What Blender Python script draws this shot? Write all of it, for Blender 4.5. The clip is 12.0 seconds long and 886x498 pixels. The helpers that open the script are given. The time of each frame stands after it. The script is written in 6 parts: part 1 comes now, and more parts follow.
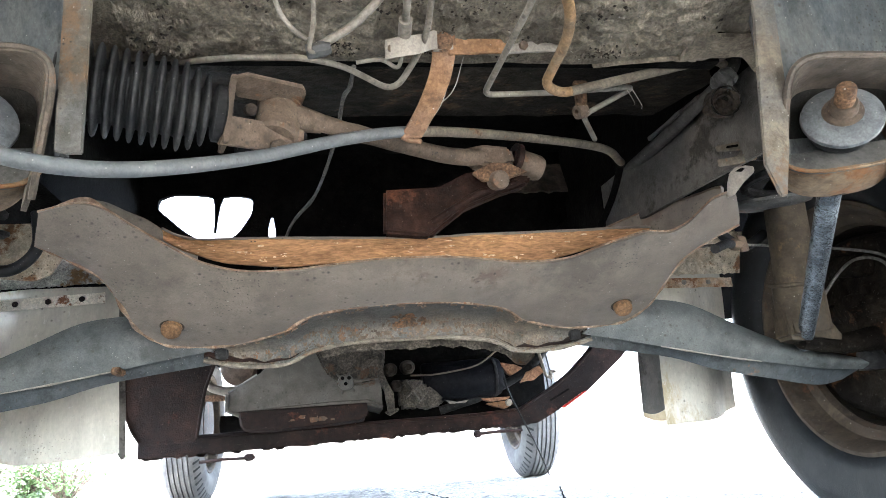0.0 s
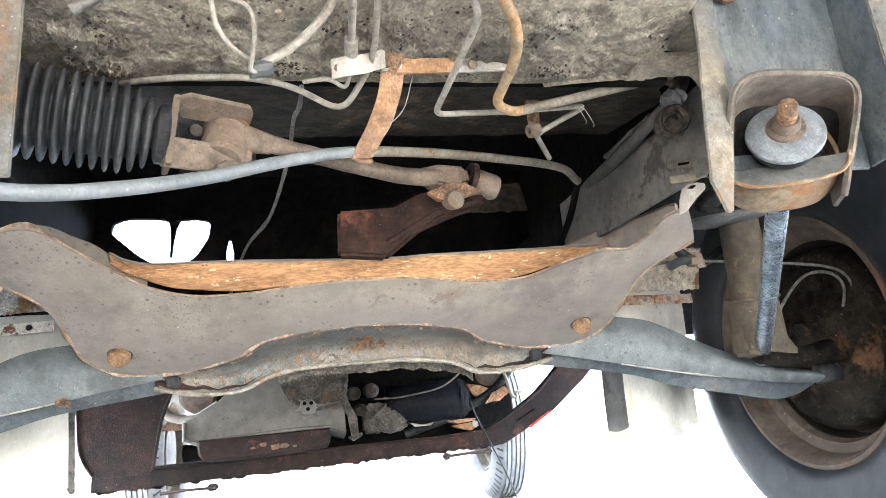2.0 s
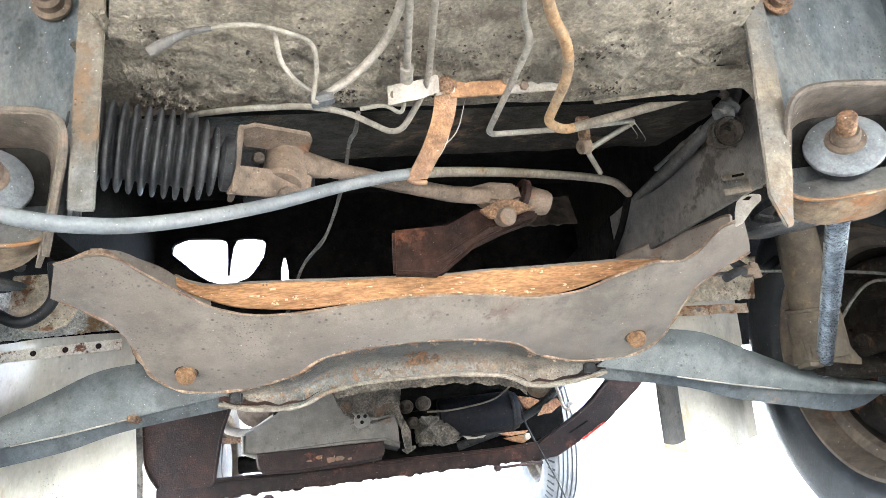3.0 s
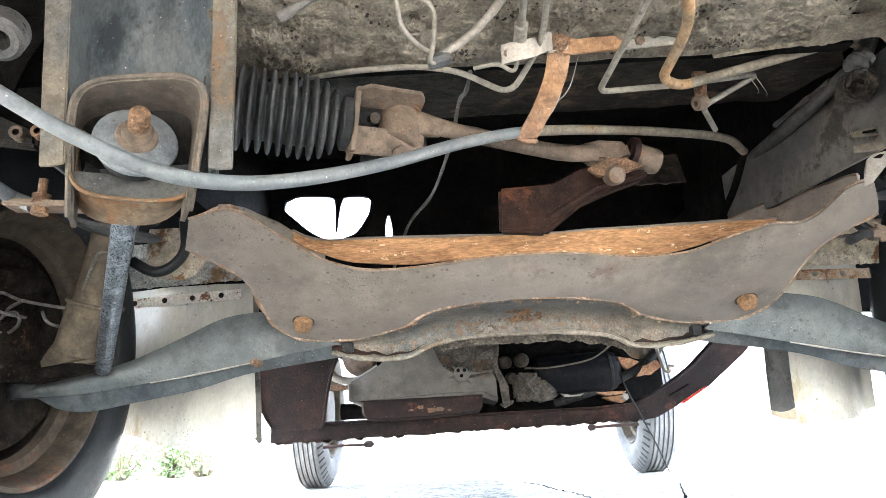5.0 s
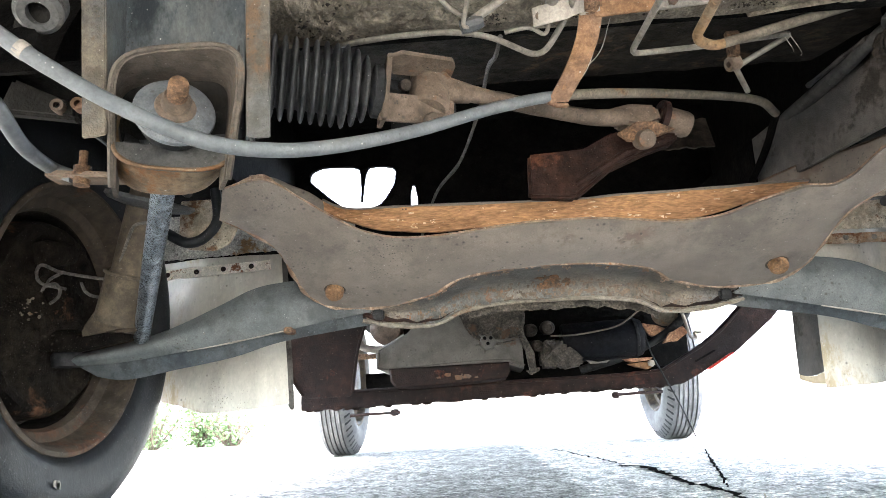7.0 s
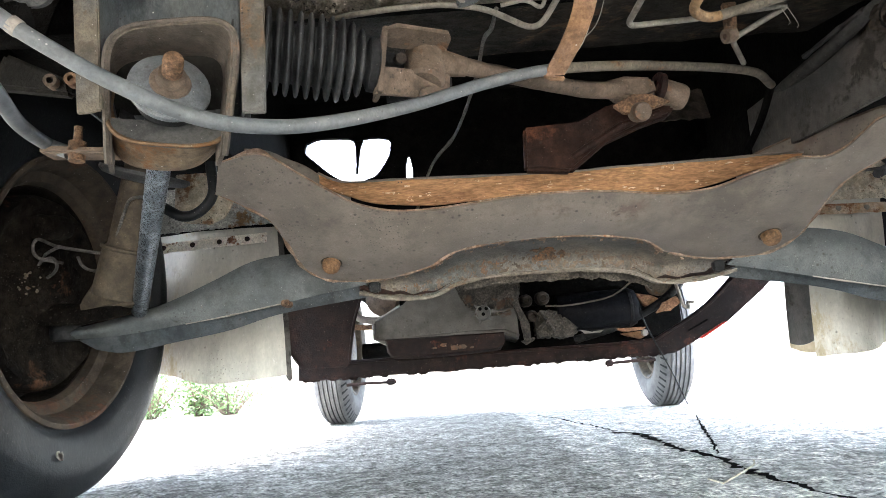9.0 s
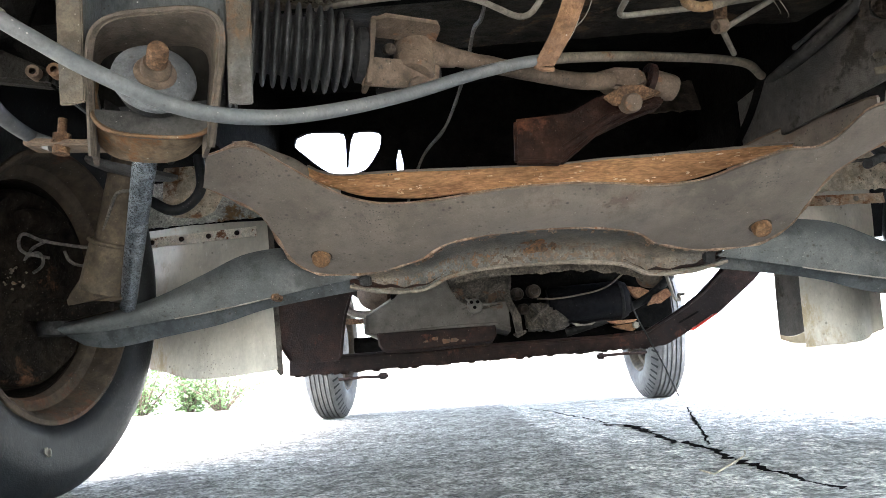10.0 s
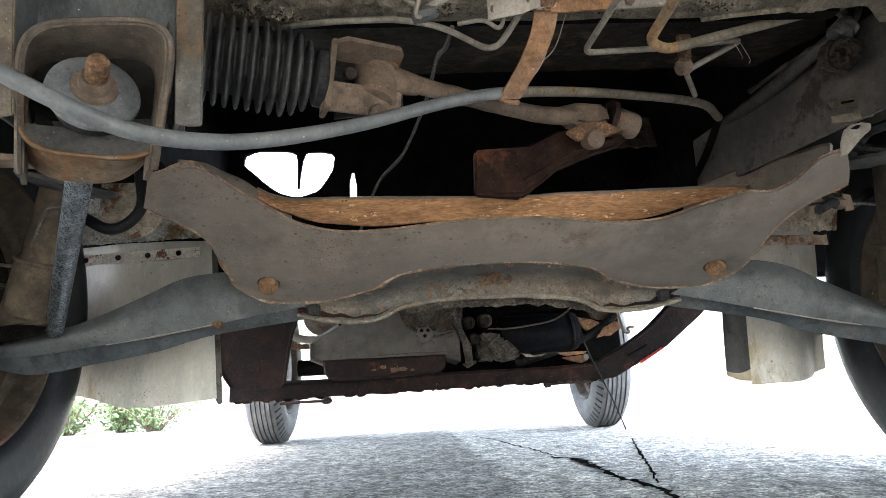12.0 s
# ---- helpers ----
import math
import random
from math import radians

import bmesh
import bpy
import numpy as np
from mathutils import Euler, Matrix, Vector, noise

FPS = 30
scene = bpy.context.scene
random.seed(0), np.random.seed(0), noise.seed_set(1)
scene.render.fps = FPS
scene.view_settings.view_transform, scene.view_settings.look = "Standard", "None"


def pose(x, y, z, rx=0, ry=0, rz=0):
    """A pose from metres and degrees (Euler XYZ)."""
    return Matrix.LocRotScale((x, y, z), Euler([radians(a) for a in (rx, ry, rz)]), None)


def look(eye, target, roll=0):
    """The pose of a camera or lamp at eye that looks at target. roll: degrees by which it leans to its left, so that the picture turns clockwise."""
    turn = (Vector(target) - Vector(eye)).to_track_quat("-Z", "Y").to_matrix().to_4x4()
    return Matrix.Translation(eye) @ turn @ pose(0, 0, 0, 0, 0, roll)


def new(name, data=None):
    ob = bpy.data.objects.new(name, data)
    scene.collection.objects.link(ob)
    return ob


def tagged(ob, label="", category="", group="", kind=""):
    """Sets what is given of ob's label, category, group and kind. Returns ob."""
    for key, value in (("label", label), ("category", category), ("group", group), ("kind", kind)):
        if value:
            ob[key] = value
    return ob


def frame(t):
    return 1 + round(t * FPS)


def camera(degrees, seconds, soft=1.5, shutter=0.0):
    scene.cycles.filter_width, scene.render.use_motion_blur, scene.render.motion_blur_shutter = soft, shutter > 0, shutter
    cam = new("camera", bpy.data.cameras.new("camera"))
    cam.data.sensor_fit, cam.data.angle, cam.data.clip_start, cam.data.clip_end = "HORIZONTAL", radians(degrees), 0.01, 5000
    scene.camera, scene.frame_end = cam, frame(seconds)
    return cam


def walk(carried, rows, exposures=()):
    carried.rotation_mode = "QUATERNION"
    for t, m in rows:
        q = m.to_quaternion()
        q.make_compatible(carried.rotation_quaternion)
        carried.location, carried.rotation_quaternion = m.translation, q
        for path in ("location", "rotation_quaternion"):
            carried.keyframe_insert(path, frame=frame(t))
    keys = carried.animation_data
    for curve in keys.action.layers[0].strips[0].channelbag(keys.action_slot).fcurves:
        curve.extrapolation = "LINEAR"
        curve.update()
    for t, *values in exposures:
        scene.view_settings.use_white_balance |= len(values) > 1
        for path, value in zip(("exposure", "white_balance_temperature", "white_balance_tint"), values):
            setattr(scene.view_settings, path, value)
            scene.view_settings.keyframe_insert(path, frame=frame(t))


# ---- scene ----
cam = camera(66.6, 12.0, soft=0.8)
PATH = [
    (0, (-0.071, -0.064, 0.109), (0.224, 1.829, 0.684), -4.5),
    (0.5, (-0.059, -0.061, 0.111), (0.339, 1.818, 0.668), -5.4),
    (1, (-0.048, -0.051, 0.11), (0.394, 1.82, 0.663), -6.7),
    (1.5, (-0.053, -0.051, 0.107), (0.386, 1.803, 0.716), -6.2),
    (2, (-0.055, -0.059, 0.11), (0.328, 1.802, 0.735), -6.2),
    (2.5, (-0.059, -0.063, 0.112), (0.268, 1.803, 0.754), -6.4),
    (3, (-0.066, -0.07, 0.115), (0.191, 1.799, 0.779), -6.1),
    (3.5, (-0.07, -0.073, 0.114), (0.088, 1.817, 0.748), -5.5),
    (5.3, (-0.088, -0.086, 0.109), (-0.163, 1.83, 0.675), -2.4),
    (5.5, (-0.092, -0.09, 0.106), (-0.196, 1.826, 0.669), -2.3),
    (6, (-0.09, -0.085, 0.106), (-0.168, 1.842, 0.636), -3.1),
    (6.5, (-0.091, -0.086, 0.107), (-0.175, 1.846, 0.615), -3.3),
    (7, (-0.092, -0.085, 0.105), (-0.177, 1.851, 0.597), -3.0),
    (9, (-0.093, -0.09, 0.108), (-0.168, 1.867, 0.511), -3.3),
    (9.5, (-0.092, -0.086, 0.108), (-0.159, 1.875, 0.495), -3.4),
    (10, (-0.092, -0.086, 0.107), (-0.144, 1.876, 0.492), -3.7),
    (10.5, (-0.09, -0.085, 0.108), (-0.106, 1.885, 0.455), -3.9),
    (11, (-0.092, -0.082, 0.109), (-0.08, 1.885, 0.468), -2.9),
    (11.5, (-0.094, -0.083, 0.111), (-0.076, 1.871, 0.534), -1.6),
    (12, (-0.099, -0.065, 0.124), (0.006, 1.884, 0.559), -2.8),
]
walk(cam, [(t, look(eye, target, roll)) for t, eye, target, roll in PATH], [(0, 5.25, 6280, 10), (0.5, 5.75, 6280, 10), (1.5, 6.13, 6280, 10), (2.5, 6.25, 6280, 10), (3.5, 6.17, 6280, 10), (5.5, 5.68, 6480, 10), (6.5, 5.45, 6530, 10), (9.5, 4.92, 6580, 10), (12, 4.50, 6580, 10)])

# ---- world, sun and sky ----
world = bpy.data.worlds.new("sky")
scene.world = world
world.use_nodes = True
wn = world.node_tree
bg = wn.nodes["Background"]
sky = wn.nodes.new("ShaderNodeTexSky")
sky.sky_type = "NISHITA"
sky.sun_disc = False
sky.sun_elevation = radians(80)
sky.sun_rotation = radians(243)
sky.dust_density = 2.5
sky.ozone_density = 0.8
sky.air_density = 0.9
haze = wn.nodes.new("ShaderNodeHueSaturation")
haze.inputs["Saturation"].default_value = 0.7
wn.links.new(sky.outputs[0], haze.inputs["Color"])
wn.links.new(haze.outputs[0], bg.inputs[0])
bg.inputs[1].default_value = 0.15
sun_data = bpy.data.lights.new("sun", "SUN")
sun_data.energy, sun_data.angle, sun_data.color = 1.2, radians(40), (1.0, 0.97, 0.93)
sun = new("sun", sun_data)
sun.matrix_world = look((-0.7, -0.35, 4.6), (0, 0, 0))

# ---- materials ----


def mat(name, a, b, rough=0.75, metal=0.0, scale=14.0, bump=0.25, fine=420.0, rust=0.0, rust_scale=9.0, rust_a=(0.24, 0.12, 0.055),
        rust_b=(0.085, 0.045, 0.028), dust=0.0, dust_col=(0.62, 0.59, 0.54), grime=0.0, pits=0.0, dist=0.003, mottle=0.45, stretch=(1, 1, 1), spec=0.22, grain=None, flecks=0.018):
    """Blotches, mottling and grain, patches of rust, dark pits and dust specks."""
    m = bpy.data.materials.new(name)
    m.use_nodes = True
    nt = m.node_tree
    n, l = nt.nodes, nt.links
    p = n["Principled BSDF"]
    tc = n.new("ShaderNodeTexCoord")
    mp = n.new("ShaderNodeMapping")
    mp.inputs["Scale"].default_value = stretch
    l.new(tc.outputs["Object"], mp.inputs["Vector"])

    def noise_tex(s, detail, seed, rough_n=0.6):
        t = n.new("ShaderNodeTexNoise")
        t.noise_dimensions = "4D"
        t.inputs["Scale"].default_value = s
        t.inputs["Detail"].default_value = detail
        t.inputs["Roughness"].default_value = rough_n
        t.inputs["W"].default_value = seed
        l.new(mp.outputs[0], t.inputs["Vector"])
        return t.outputs["Fac"]

    def ramp(fac, lo, hi, v0=0.0, v1=1.0):
        r = n.new("ShaderNodeMapRange")
        r.inputs[1].default_value, r.inputs[2].default_value = lo, hi
        r.inputs[3].default_value, r.inputs[4].default_value = v0, v1
        l.new(fac, r.inputs[0])
        return r.outputs[0]

    def mix(fac, c0, c1, blend="MIX"):
        x = n.new("ShaderNodeMix")
        x.data_type = "RGBA"
        x.blend_type = blend
        for sock, c in ((x.inputs[6], c0), (x.inputs[7], c1)):
            if isinstance(c, tuple):
                sock.default_value = (*c, 1)
            else:
                l.new(c, sock)
        if isinstance(fac, float):
            x.inputs[0].default_value = fac
        else:
            l.new(fac, x.inputs[0])
        return x.outputs[2]

    def times(f, g):
        x = n.new("ShaderNodeMath")
        x.operation = "MULTIPLY"
        l.new(f, x.inputs[0]), l.new(g, x.inputs[1])
        return x.outputs[0]

    def specks(s, share, lo, hi, seed):
        v = n.new("ShaderNodeTexVoronoi")
        v.inputs["Scale"].default_value = s
        off = n.new("ShaderNodeMapping")
        off.inputs["Location"].default_value = (seed * 0.13, seed * 0.07, seed * 0.19)
        l.new(tc.outputs["Object"], off.inputs["Vector"])
        l.new(off.outputs[0], v.inputs["Vector"])
        sp = n.new("ShaderNodeSeparateColor")
        l.new(v.outputs["Color"], sp.inputs[0])
        return times(ramp(v.outputs["Distance"], hi, lo), ramp(sp.outputs[0], share + 0.01, share))

    seed = (sum(map(ord, name)) % 97) * 0.71
    grain = max(0.16, mottle * 0.55) if grain is None else grain
    big = noise_tex(scale, 7, seed, 0.65)
    mid = noise_tex(scale * 6, 6, seed + 2, 0.68)
    small = noise_tex(fine, 3, seed + 3)
    col = mix(ramp(big, 0.42, 0.58), a, b)
    lo_m, hi_m = 1 - mottle, 1 + 0.5 * mottle
    g0 = mix(ramp(mid, 0.40, 0.60), (lo_m,) * 3, (hi_m,) * 3)
    g1 = mix(ramp(small, 0.38, 0.62), (1 - grain,) * 3, (1 + grain * 0.65,) * 3)
    col = mix(1.0, mix(1.0, col, g0, "MULTIPLY"), g1, "MULTIPLY")
    rough_s = ramp(small, 0.3, 0.7, max(0.05, rough - 0.14), min(1, rough + 0.14))
    if grime:
        col = mix(ramp(noise_tex(scale * 2.3, 9, seed + 11, 0.74), 0.50, 0.62, 0.0, grime), col, tuple(0.28 * q for q in a))
    if rust:
        rc = mix(ramp(noise_tex(rust_scale * 9, 5, seed + 5, 0.7), 0.38, 0.62), rust_a, rust_b)
        edge = 0.67 - 0.3 * rust
        col = mix(ramp(noise_tex(rust_scale, 9, seed + 7, 0.72), edge, edge + 0.045), col, rc)
    if pits:
        col = mix(times(specks(125, 0.36, 0.08, 0.30, seed), ramp(noise_tex(11, 5, seed + 13, 0.7), 0.48, 0.54, 0, pits * 0.9)), col, (0.045, 0.039, 0.033))
        col = mix(times(specks(310, 0.42, 0.12, 0.34, seed + 9), ramp(noise_tex(13, 5, seed + 17), 0.50, 0.60, 0, pits)), col, (0.04, 0.034, 0.028))
        col = mix(ramp(noise_tex(150, 7, seed + 19, 0.75), 0.60, 0.64, 0, pits * 0.55), col, tuple(0.4 * q for q in a))
        col = mix(ramp(noise_tex(120, 7, seed + 23, 0.75), 0.61, 0.65, 0, pits * 0.35), col, tuple(min(1.0, 1.7 * q) for q in a))
    if dust:
        col = mix(ramp(specks(170, flecks, 0.08, 0.15, seed + 4), 0, 1, 0, dust), col, dust_col)
        col = mix(ramp(specks(420, flecks * 2.5, 0.10, 0.22, seed + 6), 0, 1, 0, dust * 0.8), col, dust_col)
    l.new(col, p.inputs["Base Color"])
    l.new(rough_s, p.inputs["Roughness"])
    p.inputs["Metallic"].default_value = metal
    p.inputs["Specular IOR Level"].default_value = spec
    add = n.new("ShaderNodeMath")
    add.operation = "MULTIPLY_ADD"
    add.inputs[1].default_value = 0.6
    l.new(small, add.inputs[0]), l.new(mid, add.inputs[2])
    bp = n.new("ShaderNodeBump")
    bp.inputs["Strength"].default_value = min(1.0, bump * 1.8)
    bp.inputs["Distance"].default_value = dist
    l.new(add.outputs[0], bp.inputs["Height"])
    l.new(bp.outputs[0], p.inputs["Normal"])
    return m


GREY = mat("dusty grey steel", (0.196, 0.167, 0.138), (0.136, 0.114, 0.094), 0.48, 0, 4, 0.14, 620, rust=0.34, rust_scale=6, rust_a=(0.150, 0.112, 0.086), rust_b=(0.108, 0.080, 0.062), dust=0.5, grime=0.55, pits=1.0, mottle=0.12, grain=0.12, spec=0.42)
LEDGE = mat("blue-grey steel with rust", (0.104, 0.102, 0.094), (0.152, 0.126, 0.098), 0.48, 0, 10, 0.3, 520, rust=0.30, rust_scale=11, rust_a=(0.128, 0.082, 0.052), rust_b=(0.062, 0.050, 0.040), dust=0.6, grime=0.7, pits=1.0, mottle=0.25, grain=0.28)
BLUE = mat("blue-grey chassis paint", (0.090, 0.098, 0.098), (0.120, 0.126, 0.122), 0.5, 0, 7, 0.18, 620, rust=0.08, rust_scale=16, dust=0.5, grime=0.6, pits=1.0, mottle=0.16)
# The arm's blue-grey, darkened because the lower skirt faces away from light.
SKIRT = mat("greasy lower paint", (0.050, 0.058, 0.063), (0.082, 0.088, 0.088), 0.45, 0, 12, 0.14, 620, rust=0.08, rust_scale=14, dust=0.5, grime=0.6, pits=1.0, mottle=0.2)
STAIN = mat("rust-stained cream paint", (0.66, 0.58, 0.46), (0.52, 0.43, 0.32), 0.7, 0, 16, 0.3, 520, rust=0.48, rust_scale=16, rust_a=(0.30, 0.15, 0.07), rust_b=(0.14, 0.08, 0.05), grime=0.4, pits=0.9, mottle=0.3)
CHANNEL = mat("worn chassis paint", (0.074, 0.090, 0.100), (0.108, 0.114, 0.110), 0.5, 0, 10, 0.2, 620, rust=0.34, rust_scale=8, rust_a=(0.125, 0.083, 0.052), rust_b=(0.08, 0.058, 0.042), dust=0.95, grime=0.9, pits=0.9, mottle=0.28, stretch=(1, 1, 0.5), flecks=0.012)
LIPS = mat("rust-worn flange paint", (0.165, 0.138, 0.103), (0.105, 0.104, 0.097), 0.55, 0, 14, 0.2, 620, rust=0.40, rust_scale=11, rust_a=(0.15, 0.095, 0.055), rust_b=(0.095, 0.066, 0.045), dust=0.6, grime=0.6, pits=1.0, mottle=0.22)
CREAM = mat("cream paint flecks", (0.74, 0.56, 0.38), (0.56, 0.36, 0.20), 0.8, 0, 60, 0.2, 520, mottle=0.3)
ORANGE = mat("orange surface rust", (0.46, 0.252, 0.122), (0.33, 0.178, 0.090), 0.85, 0, 34, 0.4, 620, rust=0.22, rust_scale=20, rust_a=(0.22, 0.115, 0.06), rust_b=(0.46, 0.26, 0.13), dust=0.9, dust_col=(0.85, 0.70, 0.52), grime=0.15, pits=0.1, mottle=0.2, grain=0.3, stretch=(0.2, 1, 1))
STRAP = mat("rusted strap steel", (0.30, 0.165, 0.085), (0.22, 0.13, 0.08), 0.8, 0, 18, 0.3, 620, rust=0.3, rust_scale=22, rust_a=(0.36, 0.175, 0.075), rust_b=(0.16, 0.10, 0.065), dust=0.5, grime=0.5, pits=1.0, mottle=0.28)
BOLT = mat("rusted bolt steel", (0.215, 0.125, 0.070), (0.115, 0.068, 0.042), 0.75, 0, 60, 0.35, 500, dust=0.4, grime=0.5, mottle=0.5)
HEAD = mat("orange-brown bolt head", (0.25, 0.142, 0.072), (0.155, 0.088, 0.047), 0.7, 0, 50, 0.4, 420, rust=0.3, rust_scale=60, rust_a=(0.10, 0.06, 0.035), grime=0.3, mottle=0.35)
LINK = mat("brown rusted forging", (0.150, 0.110, 0.079), (0.100, 0.074, 0.054), 0.65, 0, 14, 0.25, 620, rust=0.38, rust_scale=14, rust_a=(0.175, 0.092, 0.049), rust_b=(0.10, 0.058, 0.036), dust=0.4, grime=0.7, pits=1.0, mottle=0.24)
CUP = mat("grimy brown cup steel", (0.120, 0.098, 0.076), (0.080, 0.066, 0.053), 0.65, 0, 18, 0.22, 620, rust=0.34, rust_scale=15, rust_a=(0.17, 0.10, 0.058), rust_b=(0.10, 0.062, 0.04), dust=0.5, grime=0.7, pits=1.0, mottle=0.24)
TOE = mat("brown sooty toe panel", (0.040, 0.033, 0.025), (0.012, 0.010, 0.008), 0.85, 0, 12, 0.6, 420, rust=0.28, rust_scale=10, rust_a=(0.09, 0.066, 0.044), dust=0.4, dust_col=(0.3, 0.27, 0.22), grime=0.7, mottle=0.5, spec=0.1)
SHELL = mat("dusty tan bush shell", (0.190, 0.138, 0.088), (0.135, 0.078, 0.040), 0.75, 0, 20, 0.25, 520, rust=0.46, rust_scale=13, rust_a=(0.20, 0.092, 0.034), rust_b=(0.120, 0.058, 0.026), dust=0.5, grime=0.5, mottle=0.3)
PITMAN = mat("dark red-brown forging", (0.050, 0.023, 0.015), (0.018, 0.0100, 0.0080), 0.75, 0, 12, 0.3, 520, rust=0.30, rust_scale=11, rust_a=(0.095, 0.036, 0.019), rust_b=(0.036, 0.017, 0.011), dust=0.4, dust_col=(0.35, 0.28, 0.22), grime=0.8, pits=0.6, mottle=0.35, spec=0.1)
DKRUST = mat("dark brown rust", (0.0260, 0.0118, 0.0085), (0.0105, 0.0060, 0.0052), 0.7, 0, 9, 0.4, 420, rust=0.28, rust_scale=16, rust_a=(0.080, 0.023, 0.013), rust_b=(0.030, 0.013, 0.009), dust=0.9, dust_col=(0.40, 0.31, 0.24), grime=0.7, mottle=0.45, grain=0.35, spec=0.20, flecks=0.02)
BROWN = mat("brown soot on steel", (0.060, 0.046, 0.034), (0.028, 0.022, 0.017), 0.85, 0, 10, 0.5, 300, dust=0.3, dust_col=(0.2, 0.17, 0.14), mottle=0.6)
RUBBER = mat("dusty black rubber", (0.017, 0.017, 0.0175), (0.036, 0.036, 0.036), 0.6, 0, 24, 0.15, 520, dust=0.8, dust_col=(0.25, 0.24, 0.22), grime=0.3, spec=0.12)
BOOT = mat("dusty ribbed rubber", (0.026, 0.0265, 0.027), (0.052, 0.052, 0.051), 0.58, 0, 18, 0.15, 520, dust=0.9, dust_col=(0.30, 0.29, 0.27), grime=0.4, pits=0.4, spec=0.18)
HOSE = mat("grey rubber hose", (0.100, 0.109, 0.113), (0.138, 0.144, 0.143), 0.5, 0, 20, 0.08, 520, dust=0.4, grime=0.35, pits=0.5, mottle=0.14, grain=0.12, spec=0.35)
PIPE = mat("dusty brake pipe", (0.168, 0.148, 0.120), (0.222, 0.198, 0.163), 0.55, 0.1, 40, 0.12, 520, grime=0.4, dust=0.3, pits=0.7, mottle=0.18)
LINE = mat("dull brake line", (0.085, 0.080, 0.072), (0.14, 0.13, 0.115), 0.6, 0.1, 60, 0.2, 420, grime=0.6)
RPIPE = mat("rusty fuel pipe", (0.29, 0.175, 0.088), (0.205, 0.15, 0.098), 0.75, 0, 26, 0.3, 520, rust=0.3, rust_scale=16, rust_a=(0.34, 0.18, 0.075), grime=0.5, pits=0.8, mottle=0.25)
DULL = mat("dull tan pipe", (0.185, 0.155, 0.118), (0.125, 0.105, 0.080), 0.7, 0, 22, 0.25, 620, rust=0.25, rust_scale=20, rust_a=(0.22, 0.135, 0.07), grime=0.5, pits=0.8, mottle=0.25)
PLATE = mat("bare grey plate", (0.33, 0.295, 0.25), (0.25, 0.222, 0.188), 0.6, 0, 16, 0.15, 520, rust=0.08, rust_scale=16, grime=0.3, pits=0.6, mottle=0.14)
FLOOR = mat("undercoat with dried mud", (0.238, 0.204, 0.158), (0.176, 0.149, 0.114), 0.92, 0, 11, 0.7, 420, rust=0.24, rust_scale=10, rust_a=(0.115, 0.092, 0.067), rust_b=(0.065, 0.052, 0.040), dust=0.5, grime=0.5, dist=0.005, mottle=0.26, grain=0.28, spec=0.1)
# Near-black that also stands in for shade in the bay and arches.
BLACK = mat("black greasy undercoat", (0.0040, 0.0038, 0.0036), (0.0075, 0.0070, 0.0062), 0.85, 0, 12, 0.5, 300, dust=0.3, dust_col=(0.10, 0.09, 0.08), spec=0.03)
SIDE = mat("smudged grey body panel", (0.108, 0.098, 0.085), (0.055, 0.053, 0.050), 0.5, 0, 9, 0.3, 620, rust=0.48, rust_scale=13, rust_a=(0.045, 0.035, 0.027), rust_b=(0.020, 0.017, 0.015), grime=0.6, dust=0.3, pits=0.9, mottle=0.2)
LINER = mat("dirty white liner", (0.70, 0.67, 0.60), (0.60, 0.565, 0.49), 0.6, 0, 4, 0.03, 300, rust=0.46, rust_scale=4.5, rust_a=(0.50, 0.42, 0.29), rust_b=(0.38, 0.31, 0.20), grime=0.25, pits=0.7, mottle=0.14, grain=0.06, stretch=(1, 1, 0.45))
STRIP = mat("flaking white strip", (0.92, 0.87, 0.79), (0.80, 0.72, 0.61), 0.7, 0, 30, 0.15, 420, rust=0.45, rust_scale=34, rust_a=(0.30, 0.13, 0.065), rust_b=(0.16, 0.07, 0.04), pits=0.5, mottle=0.14)
RIVETED = mat("rust-stained riveted strip", (0.62, 0.50, 0.38), (0.42, 0.25, 0.14), 0.7, 0, 30, 0.2, 420, rust=0.45, rust_scale=26, rust_a=(0.34, 0.16, 0.075), rust_b=(0.20, 0.10, 0.055), pits=0.6, mottle=0.2)
COARSE = mat("scabby grey underseal", (0.78, 0.77, 0.71), (0.55, 0.54, 0.50), 0.85, 0, 50, 0.8, 520, grime=0.35, rust=0.28, rust_scale=14, rust_a=(0.38, 0.23, 0.11), rust_b=(0.22, 0.14, 0.08), dist=0.006, mottle=0.4, pits=0.8)
TYRE = mat("weathered tyre rubber", (0.0070, 0.0084, 0.0104), (0.0125, 0.0142, 0.0162), 0.52, 0, 7, 0.14, 520, rust=0.26, rust_scale=6, rust_a=(0.026, 0.022, 0.017), rust_b=(0.013, 0.013, 0.013), dust=0.9, dust_col=(0.18, 0.18, 0.18), grime=0.5, pits=0.4, mottle=0.35, spec=0.20)
TREAD = mat("worn grey tread", (0.090, 0.090, 0.090), (0.128, 0.126, 0.124), 0.85, 0, 8, 0.2, 300, mottle=0.18, grain=0.12)
RIM = mat("rusty brown wheel rim", (0.056, 0.042, 0.030), (0.076, 0.058, 0.040), 0.7, 0, 10, 0.3, 620, rust=0.42, rust_scale=12, rust_a=(0.098, 0.046, 0.025), rust_b=(0.046, 0.026, 0.017), dust=0.7, grime=0.7, pits=1.0, mottle=0.28)
